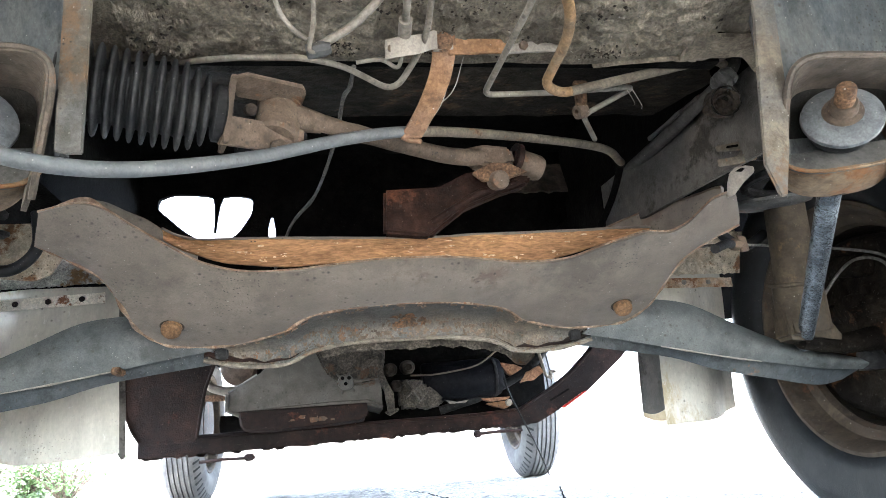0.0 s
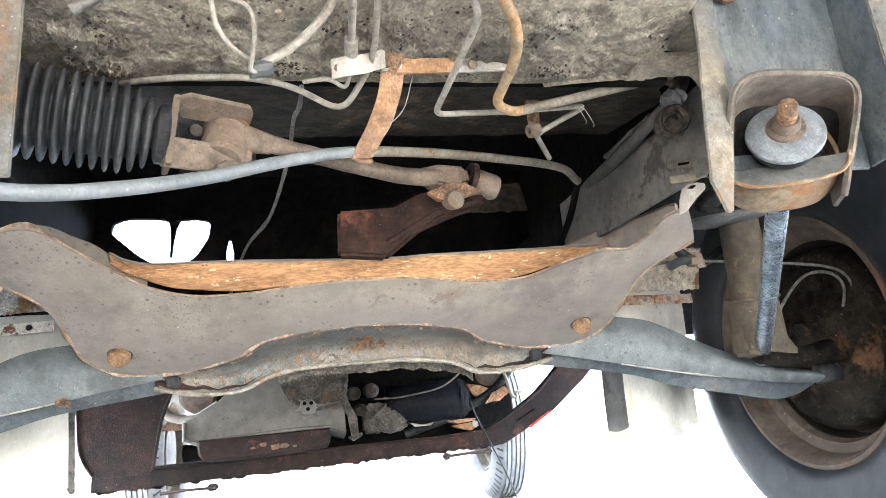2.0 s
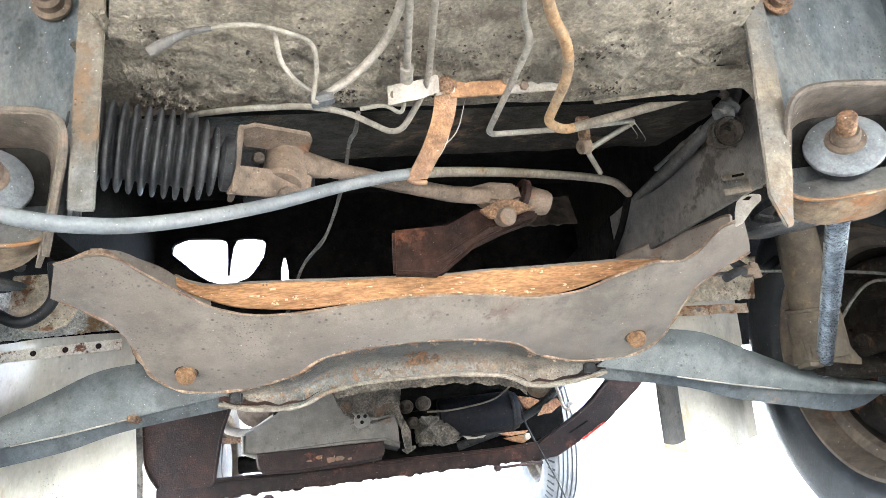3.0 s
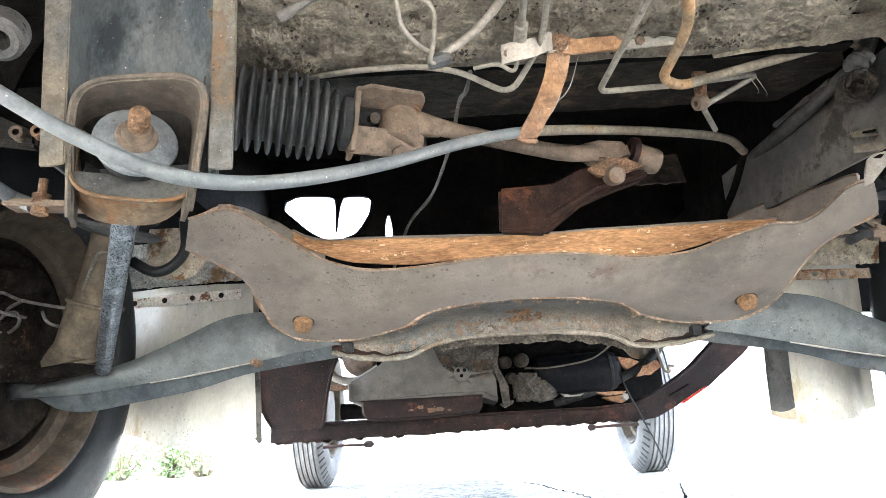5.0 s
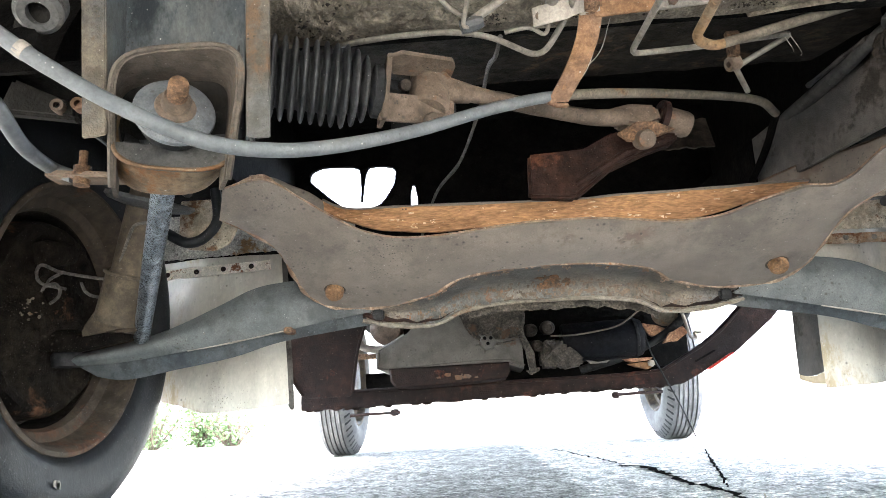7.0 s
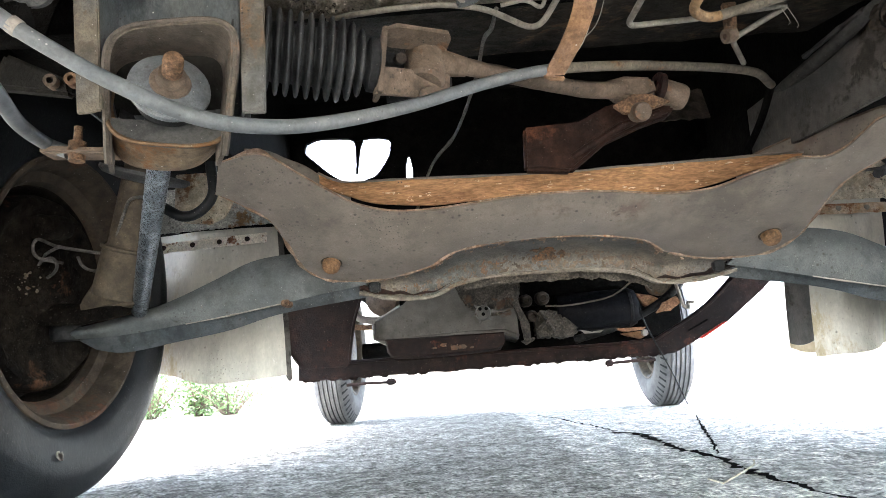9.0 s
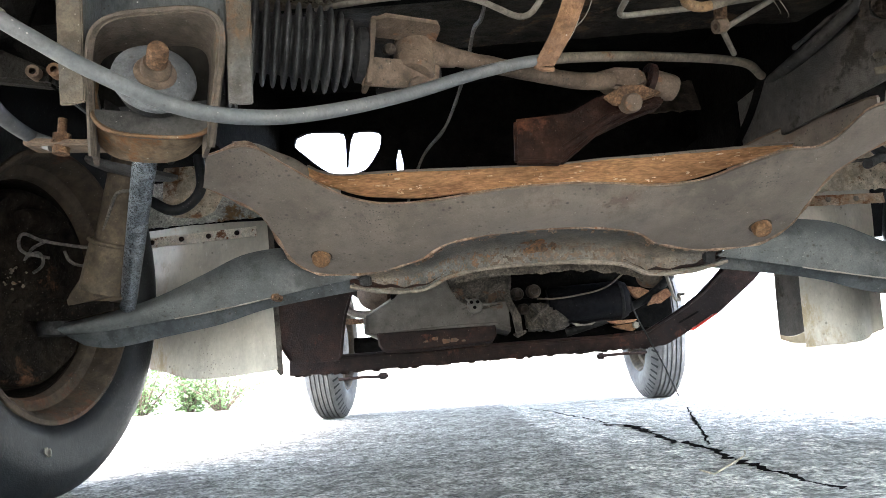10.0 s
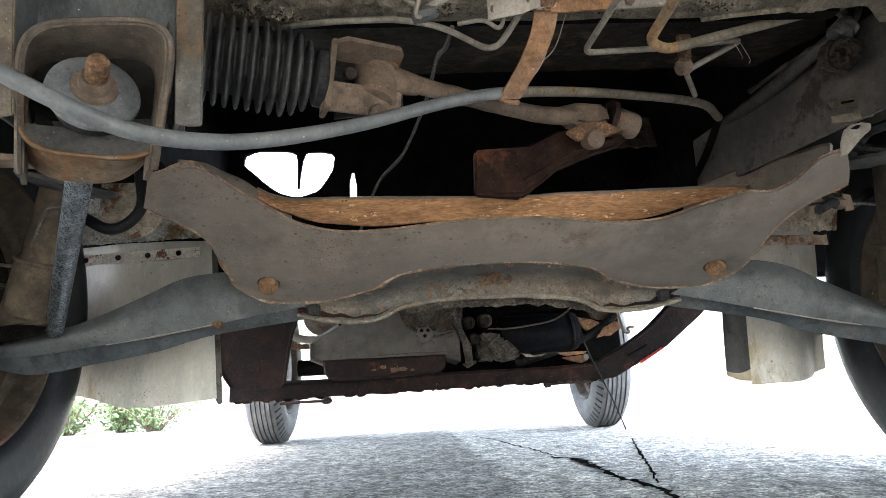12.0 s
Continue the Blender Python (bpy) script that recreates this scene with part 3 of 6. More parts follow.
for label, m_, count, size in (("dark crumbs of dried mud", BROWN, 650, 0.0016), ("pale crumbs of dried mud", FLOOR, 700, 0.0022)):
    vs, fs = [], []
    while len(vs) < count * 6:
        v_ = 0.9 - abs(rng.gauss(0, 0.13))
        u_ = rng.random()
        q = Vector(floor_fn(u_, min(0.89, max(0.3, v_))))
        if noise.noise(q * 30) < rng.uniform(0.0, 0.45):
            continue
        r_ = size * rng.uniform(0.4, 1.3)
        n0 = len(vs)
        vs += [q + Vector((dx * r_ * rng.uniform(0.5, 1.4), dy * r_ * rng.uniform(0.5, 1.4), dz * r_ * rng.uniform(0.5, 1.1))) for dx, dy, dz in ((1, 0, 0), (0, 1, 0), (-1, 0, 0), (0, -1, 0), (0, 0, 1), (0, 0, -1))]
        fs += [(n0 + a_, n0 + (a_ + 1) % 4, n0 + 4) for a_ in range(4)] + [(n0 + (a_ + 1) % 4, n0 + a_, n0 + 5) for a_ in range(4)]
    cb_ = bmesh.new()
    cv = [cb_.verts.new(q) for q in vs]
    for f_ in fs:
        cb_.faces.new([cv[i] for i in f_])
    tagged(part("mud_crumb", cb_, m_, shell, label), kind="stuff")
# Bay walls set near-black so their colour carries the bay's shade.
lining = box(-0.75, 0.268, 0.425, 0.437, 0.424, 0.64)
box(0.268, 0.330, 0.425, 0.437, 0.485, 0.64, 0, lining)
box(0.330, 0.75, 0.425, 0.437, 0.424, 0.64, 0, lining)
part("cavity_lining", lining, BLACK, shell, "near-black engine bay lining, the bay's shade in its colour")
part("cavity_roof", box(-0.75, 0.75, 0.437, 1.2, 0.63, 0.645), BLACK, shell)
# rear wall of the bay, with the two openings to daylight
HX0, HX1, HZ0, HZ1 = -0.40, -0.200, 0.466, 0.575
bw = bmesh.new()
box(-0.75, HX0, 1.05, 1.06, 0.30, 0.63, 0, bw)
for x0_, x1_, z0_, z1_ in ((HX1, -0.1945, 0.30, 0.63), (-0.1825, 0.75, 0.30, 0.63), (-0.1945, -0.1825, 0.516, 0.63), (-0.1945, -0.1825, 0.30, 0.466)):
    box(x0_, x1_, 1.05, 1.06, z0_, z1_, 0, bw)
prism([(-0.1945, 1.052, 0.516), (-0.1945, 1.052, 0.496), (-0.1900, 1.052, 0.516)], (0, 0.006, 0), 0, bw)
prism([(-0.1825, 1.052, 0.516), (-0.1870, 1.052, 0.516), (-0.1825, 1.052, 0.490)], (0, 0.006, 0), 0, bw)
box(HX0, HX1, 1.05, 1.06, HZ1, 0.63, 0, bw)
box(HX0, HX1, 1.05, 1.06, 0.30, HZ0, 0, bw)
rim_pts = spline([(-0.372, 0, 0.552), (-0.350, 0, 0.560), (-0.318, 0, 0.559), (-0.296, 0, 0.557), (-0.282, 0, 0.550), (-0.266, 0, 0.555), (-0.240, 0, 0.555), (-0.222, 0, 0.548), (-0.222, 0, 0.524), (-0.236, 0, 0.500),
                  (-0.252, 0, 0.482), (-0.288, 0, 0.474), (-0.322, 0, 0.487), (-0.356, 0, 0.516), (-0.375, 0, 0.536), (-0.372, 0, 0.552)], 5)[:-1]
hub = Vector((-0.288, 0, 0.522))
rings = []
for q in rim_pts:
    d = q - hub
    q = q + d.normalized() * 0.0018 * noise.noise(q * 160)
    reach = min((HX1 - hub.x if d.x > 0 else HX0 - hub.x) / d.x if abs(d.x) > 1e-6 else 9e9, (HZ1 - hub.z if d.z > 0 else HZ0 - hub.z) / d.z if abs(d.z) > 1e-6 else 9e9)
    w = hub + d * reach
    rings.append([bw.verts.new((p.x, y, p.z)) for y in (1.05, 1.06) for p in (q, w)])
for a, b in zip(rings, rings[1:] + rings[:1]):
    for f in ((a[0], a[1], b[1], b[0]), (a[2], b[2], b[3], a[3]), (a[0], b[0], b[2], a[2])):
        bw.faces.new(f)
for x, z, w, h in ((HX0, HZ1, 0.012, 0.02), (HX1 - 0.03, HZ0, 0.03, 0.014), (HX0, HZ0, 0.03, 0.014), (HX1 - 0.03, HZ1 - 0.014, 0.03, 0.014)):
    box(x, x + w, 1.052, 1.058, min(z, z + h), max(z, z + h), 0, bw)
prism([(-0.2880, 1.052, 0.560), (-0.2660, 1.052, 0.560), (-0.2740, 1.052, 0.540), (-0.2785, 1.052, 0.512), (-0.2805, 1.052, 0.490), (-0.2840, 1.052, 0.490), (-0.2830, 1.052, 0.512), (-0.2840, 1.052, 0.540)], (0, 0.006, 0), 0, bw)
part("rear_bulkhead", bw, BLACK, shell, "bulkhead coloured near-black for shade, with a ragged opening to daylight")
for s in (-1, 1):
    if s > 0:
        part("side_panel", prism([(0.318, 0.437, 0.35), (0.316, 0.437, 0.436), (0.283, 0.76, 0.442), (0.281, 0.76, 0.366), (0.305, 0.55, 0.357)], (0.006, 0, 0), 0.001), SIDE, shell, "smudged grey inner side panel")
        # The panel's far end is blackened, in place of its falloff into shade.
        part("rear_side_panel", prism([(0.283, 0.761, 0.442), (0.268, 1.05, 0.445), (0.268, 1.05, 0.34), (0.280, 0.761, 0.345)], (0.006, 0, 0), 0.001), BLACK, shell, "rear of the side panel, blackened in place of shade")
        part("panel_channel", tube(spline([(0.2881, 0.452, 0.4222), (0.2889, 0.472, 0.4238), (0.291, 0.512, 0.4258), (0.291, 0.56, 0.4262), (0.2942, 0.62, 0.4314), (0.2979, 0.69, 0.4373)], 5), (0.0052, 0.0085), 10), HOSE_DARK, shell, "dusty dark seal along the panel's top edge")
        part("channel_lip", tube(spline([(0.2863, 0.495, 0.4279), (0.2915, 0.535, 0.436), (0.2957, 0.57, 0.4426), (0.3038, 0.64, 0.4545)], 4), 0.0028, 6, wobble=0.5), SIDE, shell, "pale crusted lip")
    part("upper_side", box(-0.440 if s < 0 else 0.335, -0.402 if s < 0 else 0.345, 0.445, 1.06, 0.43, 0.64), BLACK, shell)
    # Body side added to close off light, open only at the wheel.
    part("body_side", prism([(s * 0.745, -0.55, 0.34), (s * 0.745, 0.40, 0.34), (s * 0.745, 0.50, 0.50), (s * 0.745, 0.62, 0.565), (s * 0.745, 0.86, 0.565), (s * 0.745, 1.0, 0.46), (s * 0.745, 1.04, 0.36), (s * 0.745, 1.1, 0.36), (s * 0.745, 1.1, 1.65), (s * 0.745, 0.1, 1.7), (s * 0.745, -0.5, 1.0), (s * 0.745, -0.55, 0.66)], (s * 0.006, 0, 0), 0.002), BLACK, shell, "outer body side with a wheel opening, added to close off light")
part("inner_bracket_panel", sheet(lambda u, v: (0.16 + 0.09 * u, 0.80 + 0.02 * v, 0.45 + 0.05 * v + 0.003 * noise.noise(Vector((u * 8, v * 8, 5)))), 16, 12, 0.003), BROWN, shell, "dark brown panel deep in the bay", 80)
# Unseen cab shell, added to keep the bay and the ground ahead in shade.
part("unseen_cab_floor", box(-0.745, 0.745, -0.55, 1.1, 0.648, 0.66), BLACK, shell)
part("unseen_cab_back", box(-0.745, 0.745, 1.092, 1.1, 0.75, 1.65), BLACK, shell)
part("unseen_cab_roof", box(-0.745, 0.745, 0.1, 1.1, 1.65, 1.66), BLACK, shell)
part("unseen_cab_nose", prism([(-0.745, -0.55, 0.36), (0.745, -0.55, 0.36), (0.745, -0.5, 1.0), (-0.745, -0.5, 1.0)], (0, 0.006, 0)), BLACK, shell)
part("unseen_screen_panel", prism([(-0.745, -0.5, 1.0), (0.745, -0.5, 1.0), (0.745, 0.1, 1.65), (-0.745, 0.1, 1.65)], (0, 0.006, 0)), BLACK, shell)
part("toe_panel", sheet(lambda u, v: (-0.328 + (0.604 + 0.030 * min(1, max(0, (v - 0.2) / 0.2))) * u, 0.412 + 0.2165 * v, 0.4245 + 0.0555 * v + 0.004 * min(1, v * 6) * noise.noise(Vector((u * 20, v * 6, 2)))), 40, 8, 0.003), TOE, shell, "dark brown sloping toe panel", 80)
# Load floor and tubs added to shade the ground and far wheels.
part("load_floor", box(-0.515, 0.515, 1.12, 2.95, 0.455, 0.475, 0.004), BLACK, shell, "load floor added to shade the ground, near-black beneath")
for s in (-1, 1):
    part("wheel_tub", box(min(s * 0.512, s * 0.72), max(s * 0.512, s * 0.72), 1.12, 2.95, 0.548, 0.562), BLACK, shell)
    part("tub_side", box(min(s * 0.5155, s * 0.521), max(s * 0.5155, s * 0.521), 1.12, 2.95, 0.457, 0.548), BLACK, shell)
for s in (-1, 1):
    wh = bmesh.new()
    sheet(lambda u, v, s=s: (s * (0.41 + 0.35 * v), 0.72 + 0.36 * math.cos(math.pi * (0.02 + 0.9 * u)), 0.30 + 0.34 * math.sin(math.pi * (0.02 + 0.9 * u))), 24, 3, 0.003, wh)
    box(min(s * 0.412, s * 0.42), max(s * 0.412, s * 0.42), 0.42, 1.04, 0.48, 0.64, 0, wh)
    part("wheel_arch", wh, BLACK, shell, "undercoated wheel arch, blackened for shade")
    # Near-black sheet filling the shaded space behind the wheel.
    part("arch_panel", box(-0.745 if s < 0 else 0.355, -0.404 if s < 0 else 0.745, 0.946, 0.952, 0.408, 0.64), BLACK, shell, "near-black panel added behind the wheel for shade")

# ---- front crossmember ----
SLOPE = 0.46


def on_face(x, y, back=0.0):
    return Vector((x, y + back * 0.42, 0.262 - SLOPE * (y - 0.70) + back * 0.9))


TOP = [(0.335, 0.535), (0.29, 0.527), (0.262, 0.553), (0.236, 0.580), (0.208, 0.604), (0.170, 0.618), (0.12, 0.618), (0.08, 0.613), (0.04, 0.608), (0.0, 0.607)]
LOW = [(0.350, 0.572), (0.328, 0.592), (0.305, 0.622), (0.297, 0.672), (0.290, 0.705), (0.262, 0.730), (0.200, 0.733), (0.142, 0.714), (0.100, 0.686), (0.0, 0.674)]
TOPR = [(0.325, 0.528), (0.307, 0.537), (0.301, 0.549), (0.292, 0.568), (0.278, 0.580), (0.264, 0.581), (0.248, 0.580), (0.234, 0.586), (0.205, 0.599), (0.170, 0.616), (0.12, 0.619)]
top_all = [(-x, y, 0) for x, y in TOP] + [(x, y, 0) for x, y in TOP[-2:-4:-1]] + [(x, y, 0) for x, y in TOPR[::-1]]
low_all = [(-x, y, 0) for x, y in LOW] + [(x, y, 0) for x, y in LOW[-2::-1]]


TOP_LINE = [lerp_curve(top_all, i / 600) for i in range(601)]


def at_x(line, x):
    return min(line, key=lambda q: abs(q.x - x))


def face_fn(u, v):
    b = lerp_curve(low_all, u)
    x0 = max(-0.333, min(0.325, b.x * 0.955))
    a = at_x(TOP_LINE, x0)
    q = a.lerp(b, v)
    return on_face(q.x, q.y, 0.004 * math.sin(math.pi * v) * -1.0 + 0.001 * noise.noise(Vector((q.x * 25, q.y * 25, 0))))


cm = thing("front_crossmember", (0, 0.72, 0.25), "dusty grey pressed-steel front suspension crossmember, rusty along its edges", "crossmember")
part("face_plate", sheet(face_fn, 120, 12, -0.0035), GREY, cm, "dusty grey pressed face with waisted outline", 60)
part("lower_lip", tube([face_fn(i / 140, 1.0) + Vector((0, -0.0015, -0.0015)) for i in range(141)], 0.0027, 7, wobble=0.7), EDGE, cm, "rusty folded lower edge")
part("upper_lip", tube([on_face(q.x, q.y) for q in TOP_LINE[::4]], 0.0012, 6, wobble=0.35), EDGE, cm, "thin pale rusty upper edge")
LED = [(0.232, 0.738, 0.229), (0.19, 0.745, 0.221), (0.142, 0.75, 0.221), (0.105, 0.75, 0.236), (0.05, 0.75, 0.243), (0.0, 0.75, 0.243)]
led_all = [(-x, y, z) for x, y, z in LED] + list(LED[-2::-1])


LED_LINE = [lerp_curve(led_all, i / 200) for i in range(201)]
LOW_LINE = [face_fn(i / 240, 1.0) for i in range(241)]
LOW_LINE = [q for q in LOW_LINE if abs(q.x) < 0.262]


def ledge_fn(u, v):
    x = -0.228 + 0.456 * u
    a, b = at_x(LOW_LINE, x), at_x(LED_LINE, x)
    q = Vector((x, a.y + 0.002, a.z)).lerp(Vector((x, b.y, b.z)), v)
    deep = 1 - 0.6 * min(1, max(0, (abs(x) - 0.11) / 0.08))
    q.y += 0.024 * math.sin(math.pi * v) * deep
    q.z += 0.007 * math.sin(math.pi * v) * deep
    return q


def crust_fn(u, v):
    x = -0.10 + 0.235 * u
    b = at_x(LED_LINE, x)
    return (x, b.y + 0.012 + 0.004 * v, b.z + 0.004 - (0.013 + 0.0035 * noise.fractal(Vector((x * 38, 0, 3)), 0.7, 2.0, 5)) * v)


part("crusted_flange", sheet(crust_fn, 160, 4, 0.004), CAST, cm, "crusted ragged rear flange", 60)
part("channel_ledge", sheet(ledge_fn, 110, 8, 0.003), LEDGE, cm, "blue-grey recessed ledge with a rust patch", 60)
part("ledge_lip", tube([lerp_curve(led_all, i / 160) for i in range(161)], 0.0026, 7, wobble=0.6), LIPEDGE, cm, "pale lower edge of the ledge")
rear = sheet(lambda u, v: lerp_curve(led_all, u) + Vector((0, 0.004 + 0.06 * v, 0.004 + 0.08 * v + 0.004 * noise.noise(Vector((u * 30, 0, 0))))), 60, 4, 0.003)
part("rear_web", rear, DKRUST, cm)


OR_TOP = [(-0.262, 0, 0.361), (-0.245, 0, 0.352), (-0.223, 0, 0.347), (-0.172, 0, 0.3465), (0.0, 0, 0.342), (0.10, 0, 0.343), (0.235, 0, 0.345), (0.292, 0, 0.346)]
OR_LOW = [(-0.262, 0, 0.352), (-0.245, 0, 0.341), (-0.228, 0, 0.334), (-0.196, 0, 0.3215), (-0.145, 0, 0.3165), (-0.09, 0, 0.3165), (-0.05, 0, 0.3185), (0.0, 0, 0.3195), (0.044, 0, 0.318), (0.096, 0, 0.3135), (0.137, 0, 0.3115), (0.165, 0, 0.3135), (0.201, 0, 0.321), (0.238, 0, 0.330), (0.292, 0, 0.342)]
OT = [lerp_curve(OR_TOP, i / 300) for i in range(301)]
OL = [lerp_curve(OR_LOW, i / 300) for i in range(301)]


def orange_fn(u, v):
    x = -0.262 + 0.554 * u
    a, b = at_x(OT, x).z + 0.0010 * noise.noise(Vector((x * 18, 0, 4))), at_x(OL, x).z
    return (x, 0.655 + 0.006 * v + 0.003 * math.sin(v * 3.1), a + (b - a) * v + 0.0008 * math.sin(x * 60) * v)


part("inner_flange", sheet(orange_fn, 110, 6, 0.0025), ORANGE, cm, "bright orange rusted inner flange", 60)
part("flange_edge", tube([Vector(orange_fn(i / 90, 0.0)) + Vector((0, -0.0008, 0.0004)) for i in range(91)], 0.0014, 6, wobble=0.4), GREY, cm, "bare grey edge of the inner flange")
EAR = {1: [(0.226, 0.672, 0.345), (0.262, 0.672, 0.361), (0.292, 0.668, 0.3715), (0.308, 0.630, 0.369), (0.316, 0.600, 0.3630), (0.325, 0.575, 0.3610), (0.330, 0.550, 0.356)],
       -1: [(0.228, 0.662, 0.346), (0.253, 0.660, 0.356), (0.279, 0.658, 0.372), (0.305, 0.652, 0.385), (0.322, 0.630, 0.386), (0.332, 0.600, 0.378)]}
for s in (-1, 1):
    def ear_fn(u, v, s=s):
        q = lerp_curve(EAR[s], u)
        return (s * (q.x - 0.004 * v), q.y + 0.007, q.z - (0.050 - 0.028 * u) * v + 0.0015 * noise.noise(Vector((u * 6, v * 3, s))))
    part("ear_flange", sheet(ear_fn, 30, 10, 0.003), GREY, cm, "curled grey inner web of the crossmember's ear", 60)
    part("ear_edge", tube([Vector(ear_fn(i / 30, 0)) for i in range(31)], 0.0015, 6, wobble=0.4), LINK, cm, "rusty edge of the inner web")
    part("bolt_washer", lathe([(0, 0), (0.0128, 0), (0.0132, 0.0008), (0.0124, 0.0018), (0, 0.0018)], on_face(s * 0.2555, 0.691, -0.005), (0, -0.42, -0.9), 24), STRUT, cm, "dark stained washer")
    part("pivot_bolt", lathe([(0, 0), (0.0108, 0.0), (0.0106, 0.0085), (0.0088, 0.0112), (0.0062, 0.0120), (0, 0.0116)], on_face(s * 0.2555, 0.691, -0.006), (0, -0.62, -0.78), 12), HEAD, cm, "rusted pivot bolt head", 25)


def flakes(fn, u0, u1, v0, v1, nu, nv, keep, lift):
    """Ragged flakes lying on a sheet: cells of it kept by a rule, lifted a little, with thickness."""
    b = bmesh.new()
    for i in range(nu):
        for j in range(nv):
            u, v = (i + 0.5) / nu, (j + 0.5) / nv
            if not keep(u, v):
                continue
            c = [Vector(fn(u0 + (u1 - u0) * (i + a) / nu, v0 + (v1 - v0) * (j + e) / nv)) for a, e in ((0, 0), (1, 0), (1, 1), (0, 1))]
            h = lift * (0.6 + 0.7 * abs(noise.noise(Vector((i * 0.7, j * 0.9, 3)))))
            top = [b.verts.new(q + h) for q in c]
            low = [b.verts.new(q) for q in c]
            b.faces.new(top)
            for k in range(4):
                b.faces.new((top[k], low[k], low[k - 1], top[k - 1]))
    bmesh.ops.remove_doubles(b, verts=b.verts, dist=0.0002)
    return b


tagged(part("paint_fleck", flakes(orange_fn, 0.02, 0.98, 0.04, 0.96, 330, 26, lambda u, v: noise.fractal(Vector((u * 26, v * 7, 15)), 0.7, 2.2, 4) > 0.62 - 0.25 * max(0, v - 0.5) and noise.noise(Vector((u * 90, v * 8, 4))) > -0.1, Vector((0, -0.0005, 0))), CREAM, cm, "cream flecks of old paint"), kind="stuff")
tagged(part("rust_scab", flakes(orange_fn, 0.01, 0.99, 0.03, 0.98, 300, 22, lambda u, v: noise.fractal(Vector((u * 22, v * 5, 25)), 0.7, 2.2, 4) > 0.85, Vector((0, -0.0007, 0))), LINK, cm, "dark scabs of rust"), kind="stuff")
TIP = [(-0.320, 0.533, 0.3425), (-0.305, 0.533, 0.3490), (-0.292, 0.535, 0.3500), (-0.281, 0.538, 0.3420), (-0.272, 0.545, 0.3350)]
part("curled_tip", sheet(lambda u, v: lerp_curve(TIP, u).lerp(on_face(-0.325 + 0.055 * u, 0.531 + 0.010 * u), v), 14, 3, 0.0015), EDGE, cm, "pale rusty curled tip of the ear", 60)
tagged(part("rust_bloom", flakes(face_fn, 0.02, 0.98, 0.86, 1.0, 460, 12, lambda u, v: noise.fractal(Vector((u * 55, v * 2.4, 31)), 0.7, 2.1, 5) > 0.75 - 0.75 * v, Vector((0, -0.0002, -0.0004))), WELD, cm, "brown rust creeping in from the lower edge"), kind="stuff")
tagged(part("rust_bloom", flakes(face_fn, 0.02, 0.98, 0.0, 0.08, 420, 7, lambda u, v: noise.fractal(Vector((u * 48, v * 2.2, 37)), 0.7, 2.1, 5) > 0.15 + 0.7 * v, Vector((0, -0.0002, -0.0004))), WELD, cm, "brown rust creeping in from the upper edge"), kind="stuff")
part("rust_boss", flakes(ledge_fn, 0.45, 0.57, 0.30, 0.72, 44, 20, lambda u, v: (2 * u - 1) ** 2 + (2 * v - 1) ** 2 + 0.9 * noise.noise(Vector((u * 5, v * 3, 1))) < 0.50 + 0.3 * noise.noise(Vector((u * 14, v * 8, 2))), Vector((0, -0.0006, -0.0012))), WELD, cm, "flaking rusty weld patch")
tagged(part("rust_flake", flakes(ledge_fn, 0.06, 0.94, 0.03, 0.20, 260, 5, lambda u, v: noise.fractal(Vector((u * 34, v * 2.2, 5)), 0.8, 2.0, 3) > 0.12 + 0.35 * v, Vector((0, -0.0004, -0.0010))), EDGE, cm, "bright rust flaking along the fold"), kind="stuff")
tagged(part("rust_flake", flakes(ledge_fn, 0.03, 0.97, 0.50, 0.98, 420, 12, lambda u, v: noise.fractal(Vector((u * 60, v * 4, 9)), 0.7, 2.2, 4) > 0.30 - 0.25 * v, Vector((0, -0.0004, -0.0008))), LINK, cm, "brown rust flakes on the ledge"), kind="stuff")

# ---- lower arms, radius rods, struts, wheels, one of each a side ----


def lean(s, x):
    """The front suspension sits a little lower on one side."""
    return -s * 0.026 * (abs(x) - 0.15)


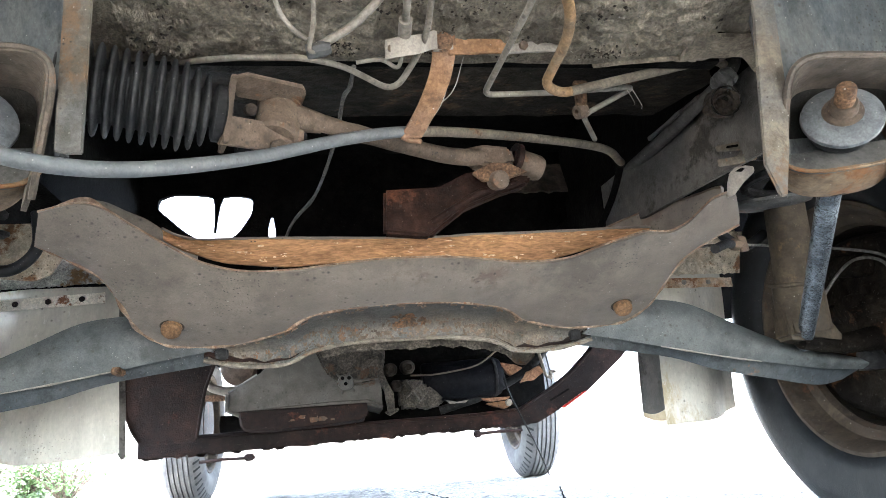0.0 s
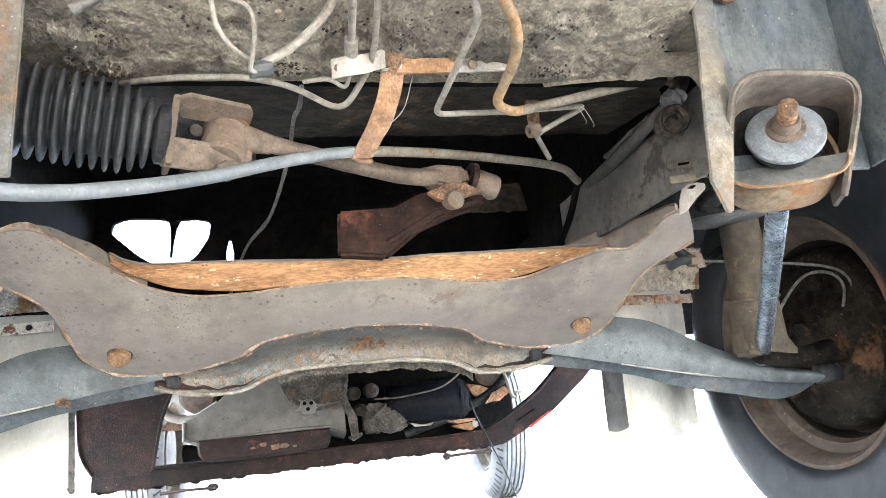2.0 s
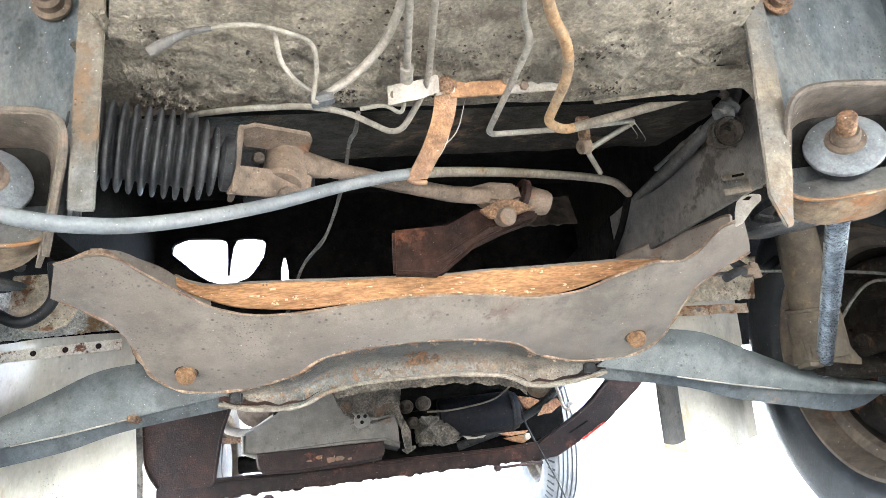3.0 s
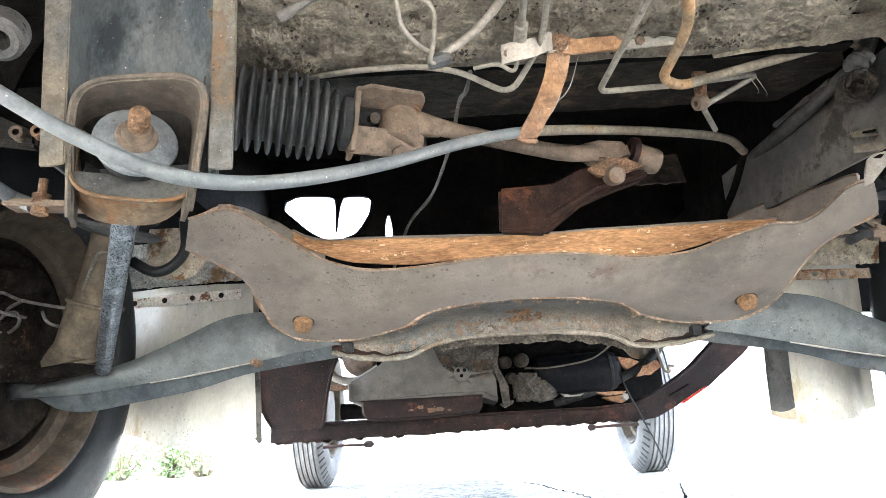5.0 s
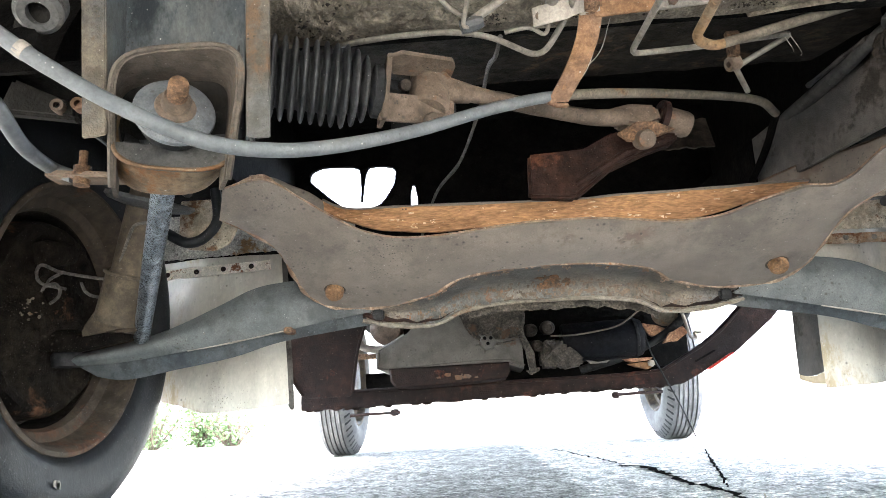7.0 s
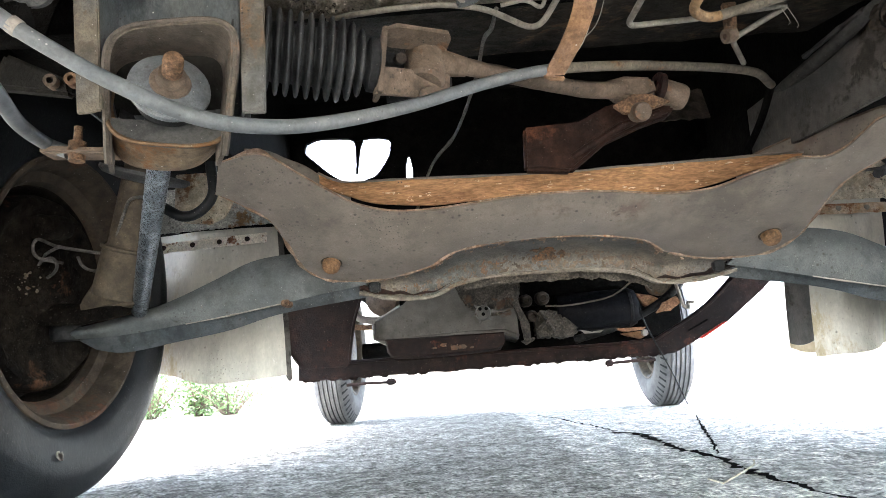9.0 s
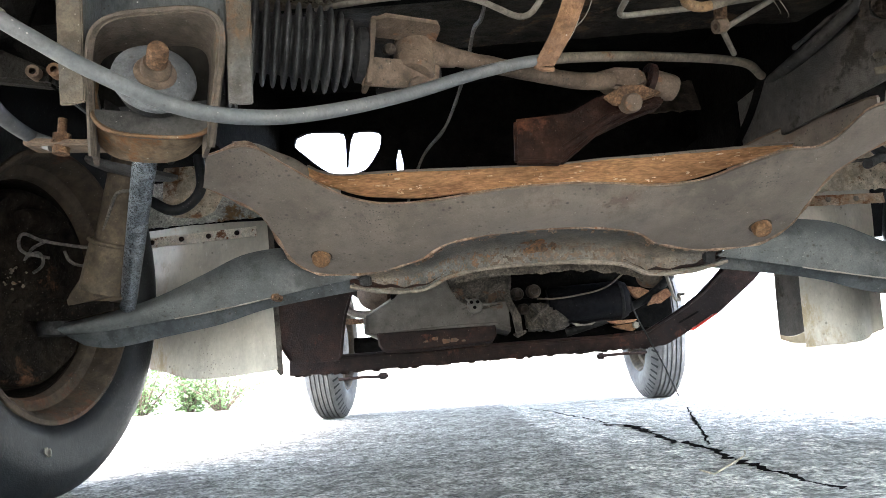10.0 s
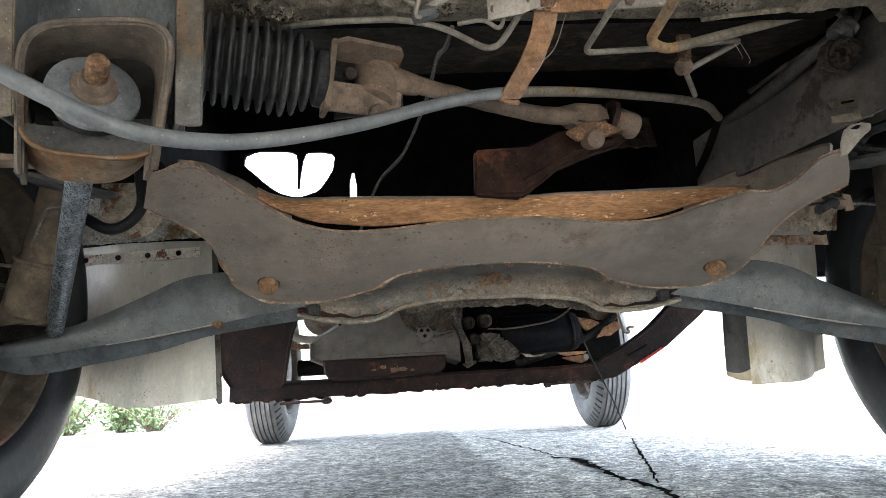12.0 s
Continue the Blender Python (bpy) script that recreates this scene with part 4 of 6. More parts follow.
def control_arm(s):
    t = thing("control_arm", (s * 0.4, 0.74, 0.19), "blue-grey pressed-steel lower control arm, dusty and scratched", "suspension arm", "lower control arms")
    up = [(0.288, 0.738, 0.281), (0.330, 0.736, 0.279), (0.370, 0.735, 0.271), (0.417, 0.735, 0.249), (0.48, 0.735, 0.222), (0.55, 0.735, 0.204), (0.634, 0.732, 0.187)]
    lo = [(0.220, 0.738, 0.238), (0.275, 0.736, 0.228), (0.33, 0.735, 0.217), (0.40, 0.735, 0.204), (0.466, 0.735, 0.194), (0.54, 0.735, 0.184), (0.626, 0.732, 0.181)]

    def fn(u, v):
        q = lerp_curve(up, u).lerp(lerp_curve(lo, u), v)
        return (s * q.x, q.y - 0.010 * math.sin(math.pi * v), q.z + lean(s, q.x))
    part("web", sheet(fn, 28, 6, 0.003 * s), BLUE, t, smooth=60)

    def top_flange(u, v):
        q = lerp_curve(up, u)
        return (s * q.x, q.y + 0.003 + 0.045 * v * (1 - 0.97 * u), q.z + lean(s, q.x) - 0.003 - 0.006 * v)
    part("upper_flange", sheet(top_flange, 28, 3, 0.003), BLUE, t, smooth=60)
    low = [(0.215, 0.74, 0.227), (0.334, 0.74, 0.209), (0.40, 0.74, 0.190), (0.47, 0.74, 0.177), (0.535, 0.74, 0.166), (0.573, 0.74, 0.172)]
    lo2 = [(0.225, 0.74, 0.243), (0.334, 0.74, 0.222), (0.40, 0.74, 0.209), (0.47, 0.74, 0.198), (0.535, 0.74, 0.189), (0.590, 0.74, 0.183)]

    def skirt(u, v):
        q = lerp_curve(lo2, u).lerp(lerp_curve(low, u), v)
        return (s * q.x, q.y + 0.004 + 0.012 * v, q.z + lean(s, q.x))
    part("lower_skirt", sheet(skirt, 28, 4, 0.003), SKIRT, t, "scratched lower skirt", 60)
    part("edge", tube([Vector(fn(i / 40, 1.0)) + Vector((0, -0.0025, -0.0005)) for i in range(12, 26)], 0.0009, 6, wobble=0.6), PLATE, t, "bright scratched edge")
    part("bush", prism([(s * 0.206, 0.742, 0.229), (s * 0.206, 0.742, 0.243), (s * 0.212, 0.742, 0.2455), (s * 0.220, 0.742, 0.244), (s * 0.222, 0.742, 0.230), (s * 0.214, 0.742, 0.2275)], (0, 0.03, 0), 0.002), RUBBER, t, "black rubber pivot bush")
    if s < 0:
        part("bump_stop", box(min(s * 0.318, s * 0.328), max(s * 0.318, s * 0.328), 0.726, 0.748, 0.213 + lean(s, 0.33), 0.221 + lean(s, 0.33), 0.0015), BOLT, t, "small rusty stop")
    return t


def rod_line(s):
    a = Vector((s * 0.276, 0.306, 0.328))
    e = Vector((s * 0.500, 0.716, 0.213 + lean(s, 0.5)))
    return a, e, (e - a).normalized()


def radius_rod(s):
    a, e, d = rod_line(s)
    t = thing("radius_rod", tuple(e), "scuffed steel radius rod with a rusty threaded end", "radius rod", "radius rods")
    part("rod", tube([a + d * 0.03, a + d * 0.10, e - d * 0.05, e], 0.0094, 16), ROD, t)
    th = [(0, 0), (0.0056, 0.0), (0.0066, 0.0018)]
    for k in range(8):
        th += [(0.0061, 0.003 + 0.0022 * k), (0.0068, 0.0041 + 0.0022 * k)]
    part("stud", lathe(th + [(0.0066, 0.024), (0, 0.024)], a, d, 20), BOLT, t, "rusty threaded stud", 80)
    part("nut", lathe([(0, 0.0155), (0.0084, 0.0155), (0.0096, 0.0172), (0.0098, 0.0235), (0.0130, 0.0245), (0.0142, 0.027), (0.0142, 0.029), (0, 0.029)], a, d, 24), LINK, t, "tan rusty collar nut")
    part("washer", lathe([(0, 0.026), (0.015, 0.026), (0.024, 0.0295), (0.0268, 0.031), (0.0273, 0.0335), (0.026, 0.0355), (0, 0.0355)], a, d, 40), ZINC, t, "large dished zinc washer")
    part("bush", lathe([(0, 0.0355), (0.022, 0.0355), (0.0235, 0.041), (0.022, 0.047), (0, 0.047)], a, d, 32), RUBBER, t, "black rubber bush")
    return t


def rod_bracket(s):
    a, e, d = rod_line(s)
    t = thing("rod_bracket", (s * 0.293, 0.335, 0.28), "rust-streaked blue-grey chassis bracket with a welded cup for a rod bush", "bracket", "rod brackets")
    inner_low = 0.294 if s < 0 else 0.270
    wi, wo = (0.246, 0.345) if s < 0 else (0.262, 0.389)
    web = [(s * wi, 0.366, 0.305), (s * wo, 0.366, 0.305), (s * (wo + 0.011), 0.348, 0.60), (s * wi, 0.348, 0.60)]
    part("web", prism(web, (0, 0.004, 0), 0.001), CHANNEL, t, "paint-worn channel web")
    for x, w, zl in ((0.2215 if s < 0 else 0.227, 0.0165, inner_low), (0.3615 if s < 0 else 0.405, -0.0165, 0.303)):
        if s > 0 and w > 0:
            lip = [(0.2160, 0.325, 0.280), (0.2225, 0.325, 0.2560), (0.2275, 0.325, 0.2570), (0.2375, 0.325, 0.2930), (0.2450, 0.324, 0.335), (0.2620, 0.311, 0.60), (0.2450, 0.310, 0.60), (0.2310, 0.322, 0.393), (0.2225, 0.325, 0.325)]
        else:
            in_ = 0.0105 if s < 0 and w < 0 else 0.0
            lip = [(s * (x - in_), 0.325, zl), (s * (x + w * 0.5 - in_), 0.325, zl), (s * (x + w - in_), 0.326, zl + 0.002), (s * (x + w * 1.15 + in_ * 0.6), 0.311, 0.60), (s * (x + in_ * 0.6), 0.310, 0.60)]
        part("flange_lip", prism(lip, (0, 0.003, 0), 0.0008), LIPS, t, "rust-streaked flange lip")
        k = x + w
        kb = k + (0.016 if w > 0 else 0.0)
        if s > 0 and w > 0:
            k, kb = 0.2385, 0.2600
        side = [(s * k, 0.3285, zl + 0.024 if s > 0 and w > 0 else zl + 0.004), (s * kb, 0.366, 0.306), (s * kb, 0.356, 0.60), (s * k, 0.3135, 0.60)]
        part("flange", prism(side, (-s * math.copysign(0.003, w), 0, 0), 0.0006), CHANNEL, t, "rusty channel flange")

    stud_at = (-0.2714, 0.349, 0.4694) if s < 0 else (0.2894, 0.349, 0.4637)
    part("web_bolt", lathe([(0, -0.004), (0.0135, -0.004), (0.0135, -0.001), (0.0098, 0.000), (0.0098, 0.006), (0.0075, 0.0075), (0.0058, 0.0075), (0.0058, 0.016), (0.0045, 0.0175), (0, 0.0175)], stud_at, (0, -1, -0.06), 18), LINK if s < 0 else BOLT, t, "worn bolt through the web")

    def u_line(k):
        # inverted U of the cup's front rim, k from 0 to 1 round it
        if k < 0.27:
            f = k / 0.27
            p, z = 1.0 - 0.07 * (1 - f), 0.276 + 0.049 * f
        elif k > 0.73:
            f = (1 - k) / 0.27
            p, z = -1.0 + 0.07 * (1 - f), 0.276 + 0.049 * f
        else:
            g = math.pi * (k - 0.27) / 0.46
            c, q = math.cos(g), math.sin(g)
            p, z = math.copysign(abs(c) ** 0.5, c), 0.325 + 0.030 * q ** 0.5
        return p, z

    mid_x, half, shear = (0.2870, 0.0440, 0.5) if s < 0 else (0.2935, 0.0515, 0.0)

    def cup_fn(k, dep):
        p, z = u_line(k)
        y = 0.335 - 0.56 * (z - 0.305)
        back = 0.012 + 0.036 * min(1, max(0, (z - 0.27) / 0.03))
        x = mid_x + p * (half + 0.0012 * (1 - dep)) + 0.5 * back * dep + shear * (y - 0.324)
        return (s * x, y + back * dep, z - 0.001 * dep)
    part("cup", sheet(cup_fn, 64, 5, 0.0032 * s), CUP, t, "rusty rounded sheet cup", 60)
    part("cup_rim", tube([cup_fn(i / 64, 0) for i in range(65)], 0.0022, 6, wobble=0.2), CUP, t, "worn rim of the cup")
    back = [Vector(cup_fn(i / 48, 0.78)) for i in range(49)]
    back = [Vector((q.x, q.y, max(q.z, 0.312))) for q in back if q.z > 0.295]
    # A black back plate supplies the shade inside the cup.
    part("cup_back", prism(back, (0, 0.004, 0)), SOOT_SHADE, t, "back of the cup, blackened for the shade inside")
    uu = Vector((s, 0, 0)) - d * s * d.x
    uu.normalize()
    vv = d.cross(uu)
    vv = vv if vv.z > 0 else -vv

    def oval(c, k, w, h, e=0.72):
        p, q = math.cos(2 * math.pi * k), math.sin(2 * math.pi * k)
        return c + uu * math.copysign(abs(p) ** e, p) * w + vv * math.copysign(abs(q) ** e, q) * h
    d2 = Vector((d.x * 0.45, d.y, d.z)).normalized()
    uu = (Vector((s, 0, 0)) - d2 * s * d2.x).normalized()
    vv = d2.cross(uu)
    vv = vv if vv.z > 0 else -vv
    st = Vector((s * 0.2965, 0.352, 0.3175))
    low_half = [oval(st, 0.54 + 0.42 * i / 40, 0.0425 if s < 0 else 0.0485, 0.036, 0.62) for i in range(41)]
    part("seat_plate", prism(low_half, d2 * 0.003, 0.0006), SEAT, t, "dark grey seat plate")
    part("seat_rim", tube([q - d2 * 0.001 for q in low_half], 0.0016, 6, wobble=0.3), SHELL, t, "pale worn rim of the seat plate")
    sh_c, sh_w = (Vector((s * 0.312, 0.377, 0.3190)), 0.0395) if s < 0 else (Vector((s * 0.3105, 0.377, 0.3145)), 0.0470)
    def shell_fn(k, dep):
        g = 2 * math.pi * k
        p, q = math.cos(g), math.sin(g)
        f = 1 - 0.10 * max(0, dep - 0.55) ** 2 / 0.2 - 0.04 * max(0, 0.15 - dep) / 0.15
        return sh_c + uu * math.copysign(abs(p) ** 0.75, p) * sh_w * f + vv * math.copysign(abs(q) ** 0.75, q) * 0.0355 * f + d * (-0.023 + 0.043 * dep)
    part("rear_bush", sheet(shell_fn, 40, 6, 0.003), SHELL, t, "rounded rear bush shell", 60)
    part("bush_core", lathe([(0, 0.0), (0.033, 0.0), (0.033, 0.018), (0, 0.018)], sh_c, d, 28), RUBBER, t)
    return t


def wheel(t, s, cx, y, z, r, width, front):
    ax = (s, 0, 0)
    at = (s * cx, y, z)
    w = width / 2
    rr = 0.160
    prof = [(rr + 0.004, -w * 0.72), (rr + 0.010, -w * 0.84), (rr + 0.022, -w * 0.93), (rr + 0.026, -w * 0.935), (rr + 0.045, -w * 1.0), (r - 0.036, -w * 1.0), (r - 0.030, -w * 0.985), (r - 0.014, -w * 0.90), (r - 0.004, -w * 0.78)]
    ribs = []
    for g in (-0.56, -0.28, 0.0, 0.28, 0.56):
        g *= w
        ribs += [(r, g - 0.003), (r - 0.006, g - 0.002), (r - 0.006, g + 0.002), (r, g + 0.003)]
    full = prof + ribs + [(q, -h) for q, h in prof[::-1]] + [(rr + 0.004, w * 0.6), (rr + 0.004, -w * 0.6), prof[0]]
    if not front:
        ribs = [(a, h * 0.82) for a, h in ribs]
        prof = [(rr + 0.004, -w * 0.72), (rr + 0.012, -w * 0.86), (rr + 0.030, -w * 0.97), (rr + 0.050, -w * 1.0), (r - 0.048, -w * 0.97), (r - 0.026, -w * 0.86), (r - 0.010, -w * 0.72), (r - 0.003, -w * 0.60)]
        full = prof + ribs + [(q, -h) for q, h in prof[::-1]] + [(rr + 0.004, w * 0.6), (rr + 0.004, -w * 0.6), prof[0]]
    wh = part("wheel", lathe(full, at, ax, 84), TYRE if front else TREAD, t, "weathered black tyre" if front else "worn grey ribbed tyre", smooth=35)
    lip = [(rr + 0.005, -w * 0.76), (rr + 0.009, -w * 0.80), (rr + 0.008, -w * 0.85), (rr + 0.003, -w * 0.86), (rr - 0.002, -w * 0.80), (rr - 0.006, -w * 0.58), (rr - 0.010, -w * 0.44), (rr - 0.022, -w * 0.36), (rr - 0.026, -w * 0.22), (rr - 0.022, -w * 0.22), (rr - 0.004, -w * 0.50), (rr + 0.005, -w * 0.76)]
    part("rim", lathe(lip, at, ax, 72), RIM if front else STRUT, wh, "rusty tan steel rim" if front else "dull brown steel rim")
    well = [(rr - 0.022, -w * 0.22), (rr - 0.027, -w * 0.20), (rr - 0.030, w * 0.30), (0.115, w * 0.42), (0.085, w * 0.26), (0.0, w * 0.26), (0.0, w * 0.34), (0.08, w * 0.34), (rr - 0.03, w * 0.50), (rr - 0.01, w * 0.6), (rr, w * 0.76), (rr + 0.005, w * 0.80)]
    part("rim_well", lathe(well, at, ax, 72), WELL if front else DKRUST, wh, "grimy brown inside of the rim, darkened to stand in for shade" if front else "dark inside of the rim")
    if not front:
        lugs = bmesh.new()
        for k in range(58):
            g = 2 * math.pi * k / 58
            quad = [Vector(at) + Vector((s * h, (q + 0.0012) * math.cos(g + e), (q + 0.0012) * math.sin(g + e))) for q, h, e in ((r - 0.030, -w * 0.90, -0.012), (r - 0.006, -w * 0.68, -0.016), (r - 0.006, -w * 0.68, 0.016), (r - 0.030, -w * 0.90, 0.012))]
            prism(quad, (s * 0.002, 0, 0), 0, lugs)
        tagged(part("shoulder_notch", lugs, TYRE, wh, "dark notches round the tread shoulder"), kind="stuff")
    return at


def strut(s):
    y, z = (0.722, 0.2535) if s < 0 else (0.752, 0.230)
    t = thing("wheel_strut", (s * 0.52, 0.70, 0.0), "dusty tan suspension strut carrying a wheel with a weathered tyre", "suspension strut", "front struts")
    dz = Vector((0, 0, lean(s, 0.5)))
    lo, hi = Vector((s * (0.512 if s < 0 else 0.486), 0.69, 0.228)) + dz, Vector((s * (0.466 if s < 0 else 0.472), 0.655, 0.385)) + dz * 0.5
    d = (hi - lo).normalized()
    ln = (hi - lo).length
    part("strut_tube", lathe([(0, 0), (0.030, 0), (0.031, 0.004), (0.029, 0.055), (0.0245, 0.062), (0.0235, ln), (0, ln)], lo, d, 28), STRUT, t)
    part("foot", prism([lo + Vector((-s * 0.028, -0.02, 0.05)), lo + Vector((-s * 0.034, -0.02, -0.012)), lo + Vector((s * 0.050, 0.0, -0.020)), lo + Vector((s * 0.052, 0.0, -0.006)), lo + Vector((s * 0.032, -0.01, 0.014))], (0, 0.035, 0), 0.005), STRUT, t, "flared strut foot")
    part("foot_band", lathe([(0.0295, 0.0), (0.0318, 0.001), (0.0318, 0.004), (0.0295, 0.005), (0.0295, 0.0)], lo + d * 0.055, d, 28), STRUT, t)
    part("spring_seat", lathe([(0, 0), (0.028, 0.0), (0.046, 0.004), (0.051, 0.009), (0.050, 0.013), (0.044, 0.010), (0, 0.008)], Vector((s * 0.472, 0.66, 0.366)) if s < 0 else Vector((s * 0.455, 0.66, 0.366)), d, 40), SEAT, t, "dark dished spring seat")
    coil = [lo + d * (ln + 0.004 + 0.16 * k / 60) + Matrix.Rotation(k * 0.33, 3, d) @ (d.orthogonal().normalized() * 0.042) for k in range(61)]
    part("coil_spring", tube(coil, 0.006, 8), RUBBER, t, "black coil spring")
    part("steering_arm", tube(spline([lo + Vector((-s * 0.01, 0.0, -0.014)), lo + Vector((s * 0.05, 0.01, -0.018)), lo + Vector((s * 0.115, 0.02, -0.012))], 6), (0.012, 0.018), 14, wobble=0.15, flat=0.7), DRUM, t, "dark rusted steering arm")
    part("ball_joint", lathe([(0, -0.004), (0.016, -0.004), (0.019, 0.008), (0.013, 0.024), (0, 0.024)], (s * 0.604, 0.735, 0.185 + lean(s, 0.6)), (0, 0, 1), 20), RUBBER, t, "black ball joint boot")
    at = wheel(t, s, 0.646, y, z, 0.256 if s < 0 else 0.262, 0.146, True)
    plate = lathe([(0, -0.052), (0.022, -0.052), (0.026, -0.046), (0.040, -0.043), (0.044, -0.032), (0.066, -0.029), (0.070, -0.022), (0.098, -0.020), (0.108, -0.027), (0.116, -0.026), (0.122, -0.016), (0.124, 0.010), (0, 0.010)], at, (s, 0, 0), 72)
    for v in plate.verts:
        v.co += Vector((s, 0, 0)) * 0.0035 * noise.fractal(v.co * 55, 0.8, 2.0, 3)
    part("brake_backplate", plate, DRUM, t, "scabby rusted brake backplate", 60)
    for k in range(4):
        g = 0.6 + k * 1.57
        part("backplate_bolt", hexbolt(Vector(at) + Vector((-s * 0.030, 0.05 * math.cos(g), 0.05 * math.sin(g))), (-s, 0, 0), 0.008, 0.008), DRUM, t)
    if s < 0:
        splat(t, (-0.5722, 0.6855, 0.0570), 0.006, 3)
    part("wheel_cylinder", lathe([(0, -0.03), (0.014, -0.03), (0.016, -0.02), (0.016, 0.02), (0.014, 0.03), (0, 0.03)], Vector(at) + Vector((-s * 0.030, -0.01, 0.080)), (0, 1, 0.2), 16), DRUM, t)
    return t


def splat(t, at, r, seed):
    """A dried white splash, thin and ragged, on the tyre's inner side."""
    rng = random.Random(seed)
    b = bmesh.new()
    for k in range(14):
        a, d = rng.uniform(0, 6.28), r * rng.uniform(0, 1) ** 2
        c, q = Vector(at) + Vector((0, d * math.cos(a), d * math.sin(a))), rng.uniform(0.15, 0.45) * r
        prism([c + Vector((0, q * math.cos(g) * rng.uniform(0.5, 1.2), 1.6 * q * math.sin(g) * rng.uniform(0.5, 1.2))) for g in (0, 0.9, 1.8, 2.7, 3.6, 4.5, 5.4)], (0.0012, 0, 0), 0, b)
    part("splash", b, PLATE, t, "dried white splash on the tyre")


for s in (-1, 1):
    control_arm(s)
    radius_rod(s)
    rod_bracket(s)
    strut(s)

# ---- inner mudguards ----


STRIP_Z = {-1: (0.3655, -0.0443), 1: (0.3515, -0.022)}


def mudguard(s):
    t = thing("mudguard", (s * 0.5, 0.98, 0.14), "dirty off-white sheet mudguard hanging behind the front wheel", "mudguard", "mudguards")
    x0 = 0.392 if s < 0 else 0.427
    hem = [(0.0, 0.1415), (0.12, 0.1385), (0.34, 0.1355), (0.48, 0.1385), (0.62, 0.150), (0.78, 0.161), (1.0, 0.166)] if s < 0 else [(0.0, 0.1225), (0.3, 0.126), (0.55, 0.130), (0.8, 0.140), (1.0, 0.150)]
    hem = [lerp_curve([(a, b, 0) for a, b in hem], k / 60) for k in range(61)]

    def fn(u, v):
        x1 = 0.66 if s < 0 else 0.558 + 0.012 * (1 - v)
        x = x0 + (x1 - x0) * u + 0.014 * (1 - v) * (1 - u)
        bot = at_x(hem, u).y + 0.0012 * noise.noise(Vector((u * 40, 0, s)))
        z = 0.384 - 0.006 * u + (bot - 0.384) * v
        bow = 0.045 * math.sin(math.pi * min(1, 0.1 + u * 1.05)) * (0.35 + 0.65 * v) + 0.004 * noise.noise(Vector((u * 5, v * 3, s * 2)))
        return (s * x, 0.985 - bow + 0.01 * v, z)
    part("panel", sheet(fn, 44, 30, 0.002), LINER, t, smooth=60)

    def ret(u, v):
        if s > 0:
            v *= 0.90 + 0.04 * u
        q = Vector(fn(0, v))
        return (q.x - s * 0.008 * u + s * 0.003 * (1 - u), q.y + 0.001 + (0.003 if s < 0 else 0.062) * u, q.z - (0.006 if s < 0 else -0.010) * u * v - 0.006 * math.sin(math.pi * u) * v)
    part("return_edge", sheet(ret, 6, 14, 0.0015), SIDE, t, "grey folded return edge", 60)
    if s > 0:
        def curl(u, v):
            a, c = Vector(ret(u, 1.0)), Vector(fn(0.35 * (1 - u), 1.0)).lerp(Vector(ret(1, 1.02)), u)
            return a.lerp(c, v) + Vector((0, 0, -0.006 * math.sin(math.pi * v)))
        part("curled_hem", sheet(curl, 10, 5, 0.0015), LINER, t, "pale curled lower hem", 60)
    zs, slope = STRIP_Z[s]
    xs, xe = (0.411, 0.66) if s < 0 else (0.405, 0.560)

    def strip_fn(u, v):
        x = xs + (xe - xs) * u
        return (s * x, 0.938 + 0.0012 * noise.noise(Vector((x * 60, v * 4, s))), zs + slope * (x - 0.41) - 0.0155 * v + 0.0012 * noise.noise(Vector((x * 70, v * 2, s + 5))))
    part("clamp_strip", sheet(strip_fn, 60, 4, 0.003 * s), STRIP if s < 0 else RIVETED, t, "flaking rusty clamp strip", 60)
    for x in (0.030, 0.075, 0.118, 0.165) if s < 0 else (0.026, 0.070, 0.112):
        q = Vector(strip_fn(x / (xe - xs), 0.5))
        part("rivet", lathe([(0, 0), (0.0042, 0.0008), (0.0036, 0.0026), (0, 0.0034)], q + Vector((0, -0.0008, 0)), (0, -1, 0), 12), DKRUST if s < 0 else PLATE, t)
    return t


for s in (-1, 1):
    mudguard(s)
    solo("splash_guard", sheet(lambda u, v, s=s: (s * (0.36 + 0.31 * u), 0.934 - 0.02 * v + 0.004 * noise.fractal(Vector((u * 34, v * 24, s)), 0.8, 2.0, 3), (0.380 if s < 0 else 0.3565) + 0.065 * v - (0.010 if s < 0 else 0.004) * u), 90, 20, 0.003), COARSE if s < 0 else STAIN,
         "scabby grey undersealed splash panel above the mudguard", "splash panel", "splash panels", smooth=80)

# ---- steering linkage ----
boot = thing("bellows", (-0.2, 0.39, 0.33), "dusty black ribbed rubber steering bellows", "bellows")
b0, b1 = Vector((-0.272, 0.392, 0.3825)), Vector((-0.162, 0.427, 0.3745))
bd = (b1 - b0).normalized()
bl = (b1 - b0).length
prof = [(0, 0)]
N = 14
for k in range(N):
    r = 0.0345 - 0.0125 * max(0, (k - 10) / 3) ** 1.5
    h, w = bl * k / N, bl / N
    prof += [(r - 0.0110, h + 0.02 * w), (r - 0.0102, h + 0.20 * w), (r - 0.0028, h + 0.32 * w), (r - 0.0004, h + 0.46 * w), (r, h + 0.60 * w), (r - 0.0014, h + 0.74 * w), (r - 0.0050, h + 0.84 * w), (r - 0.0104, h + 0.93 * w)]
prof += [(0.022, bl), (0, bl)]
part("ribbed_sleeve", lathe(prof, b0, bd, 40), BOOT, boot, smooth=80)
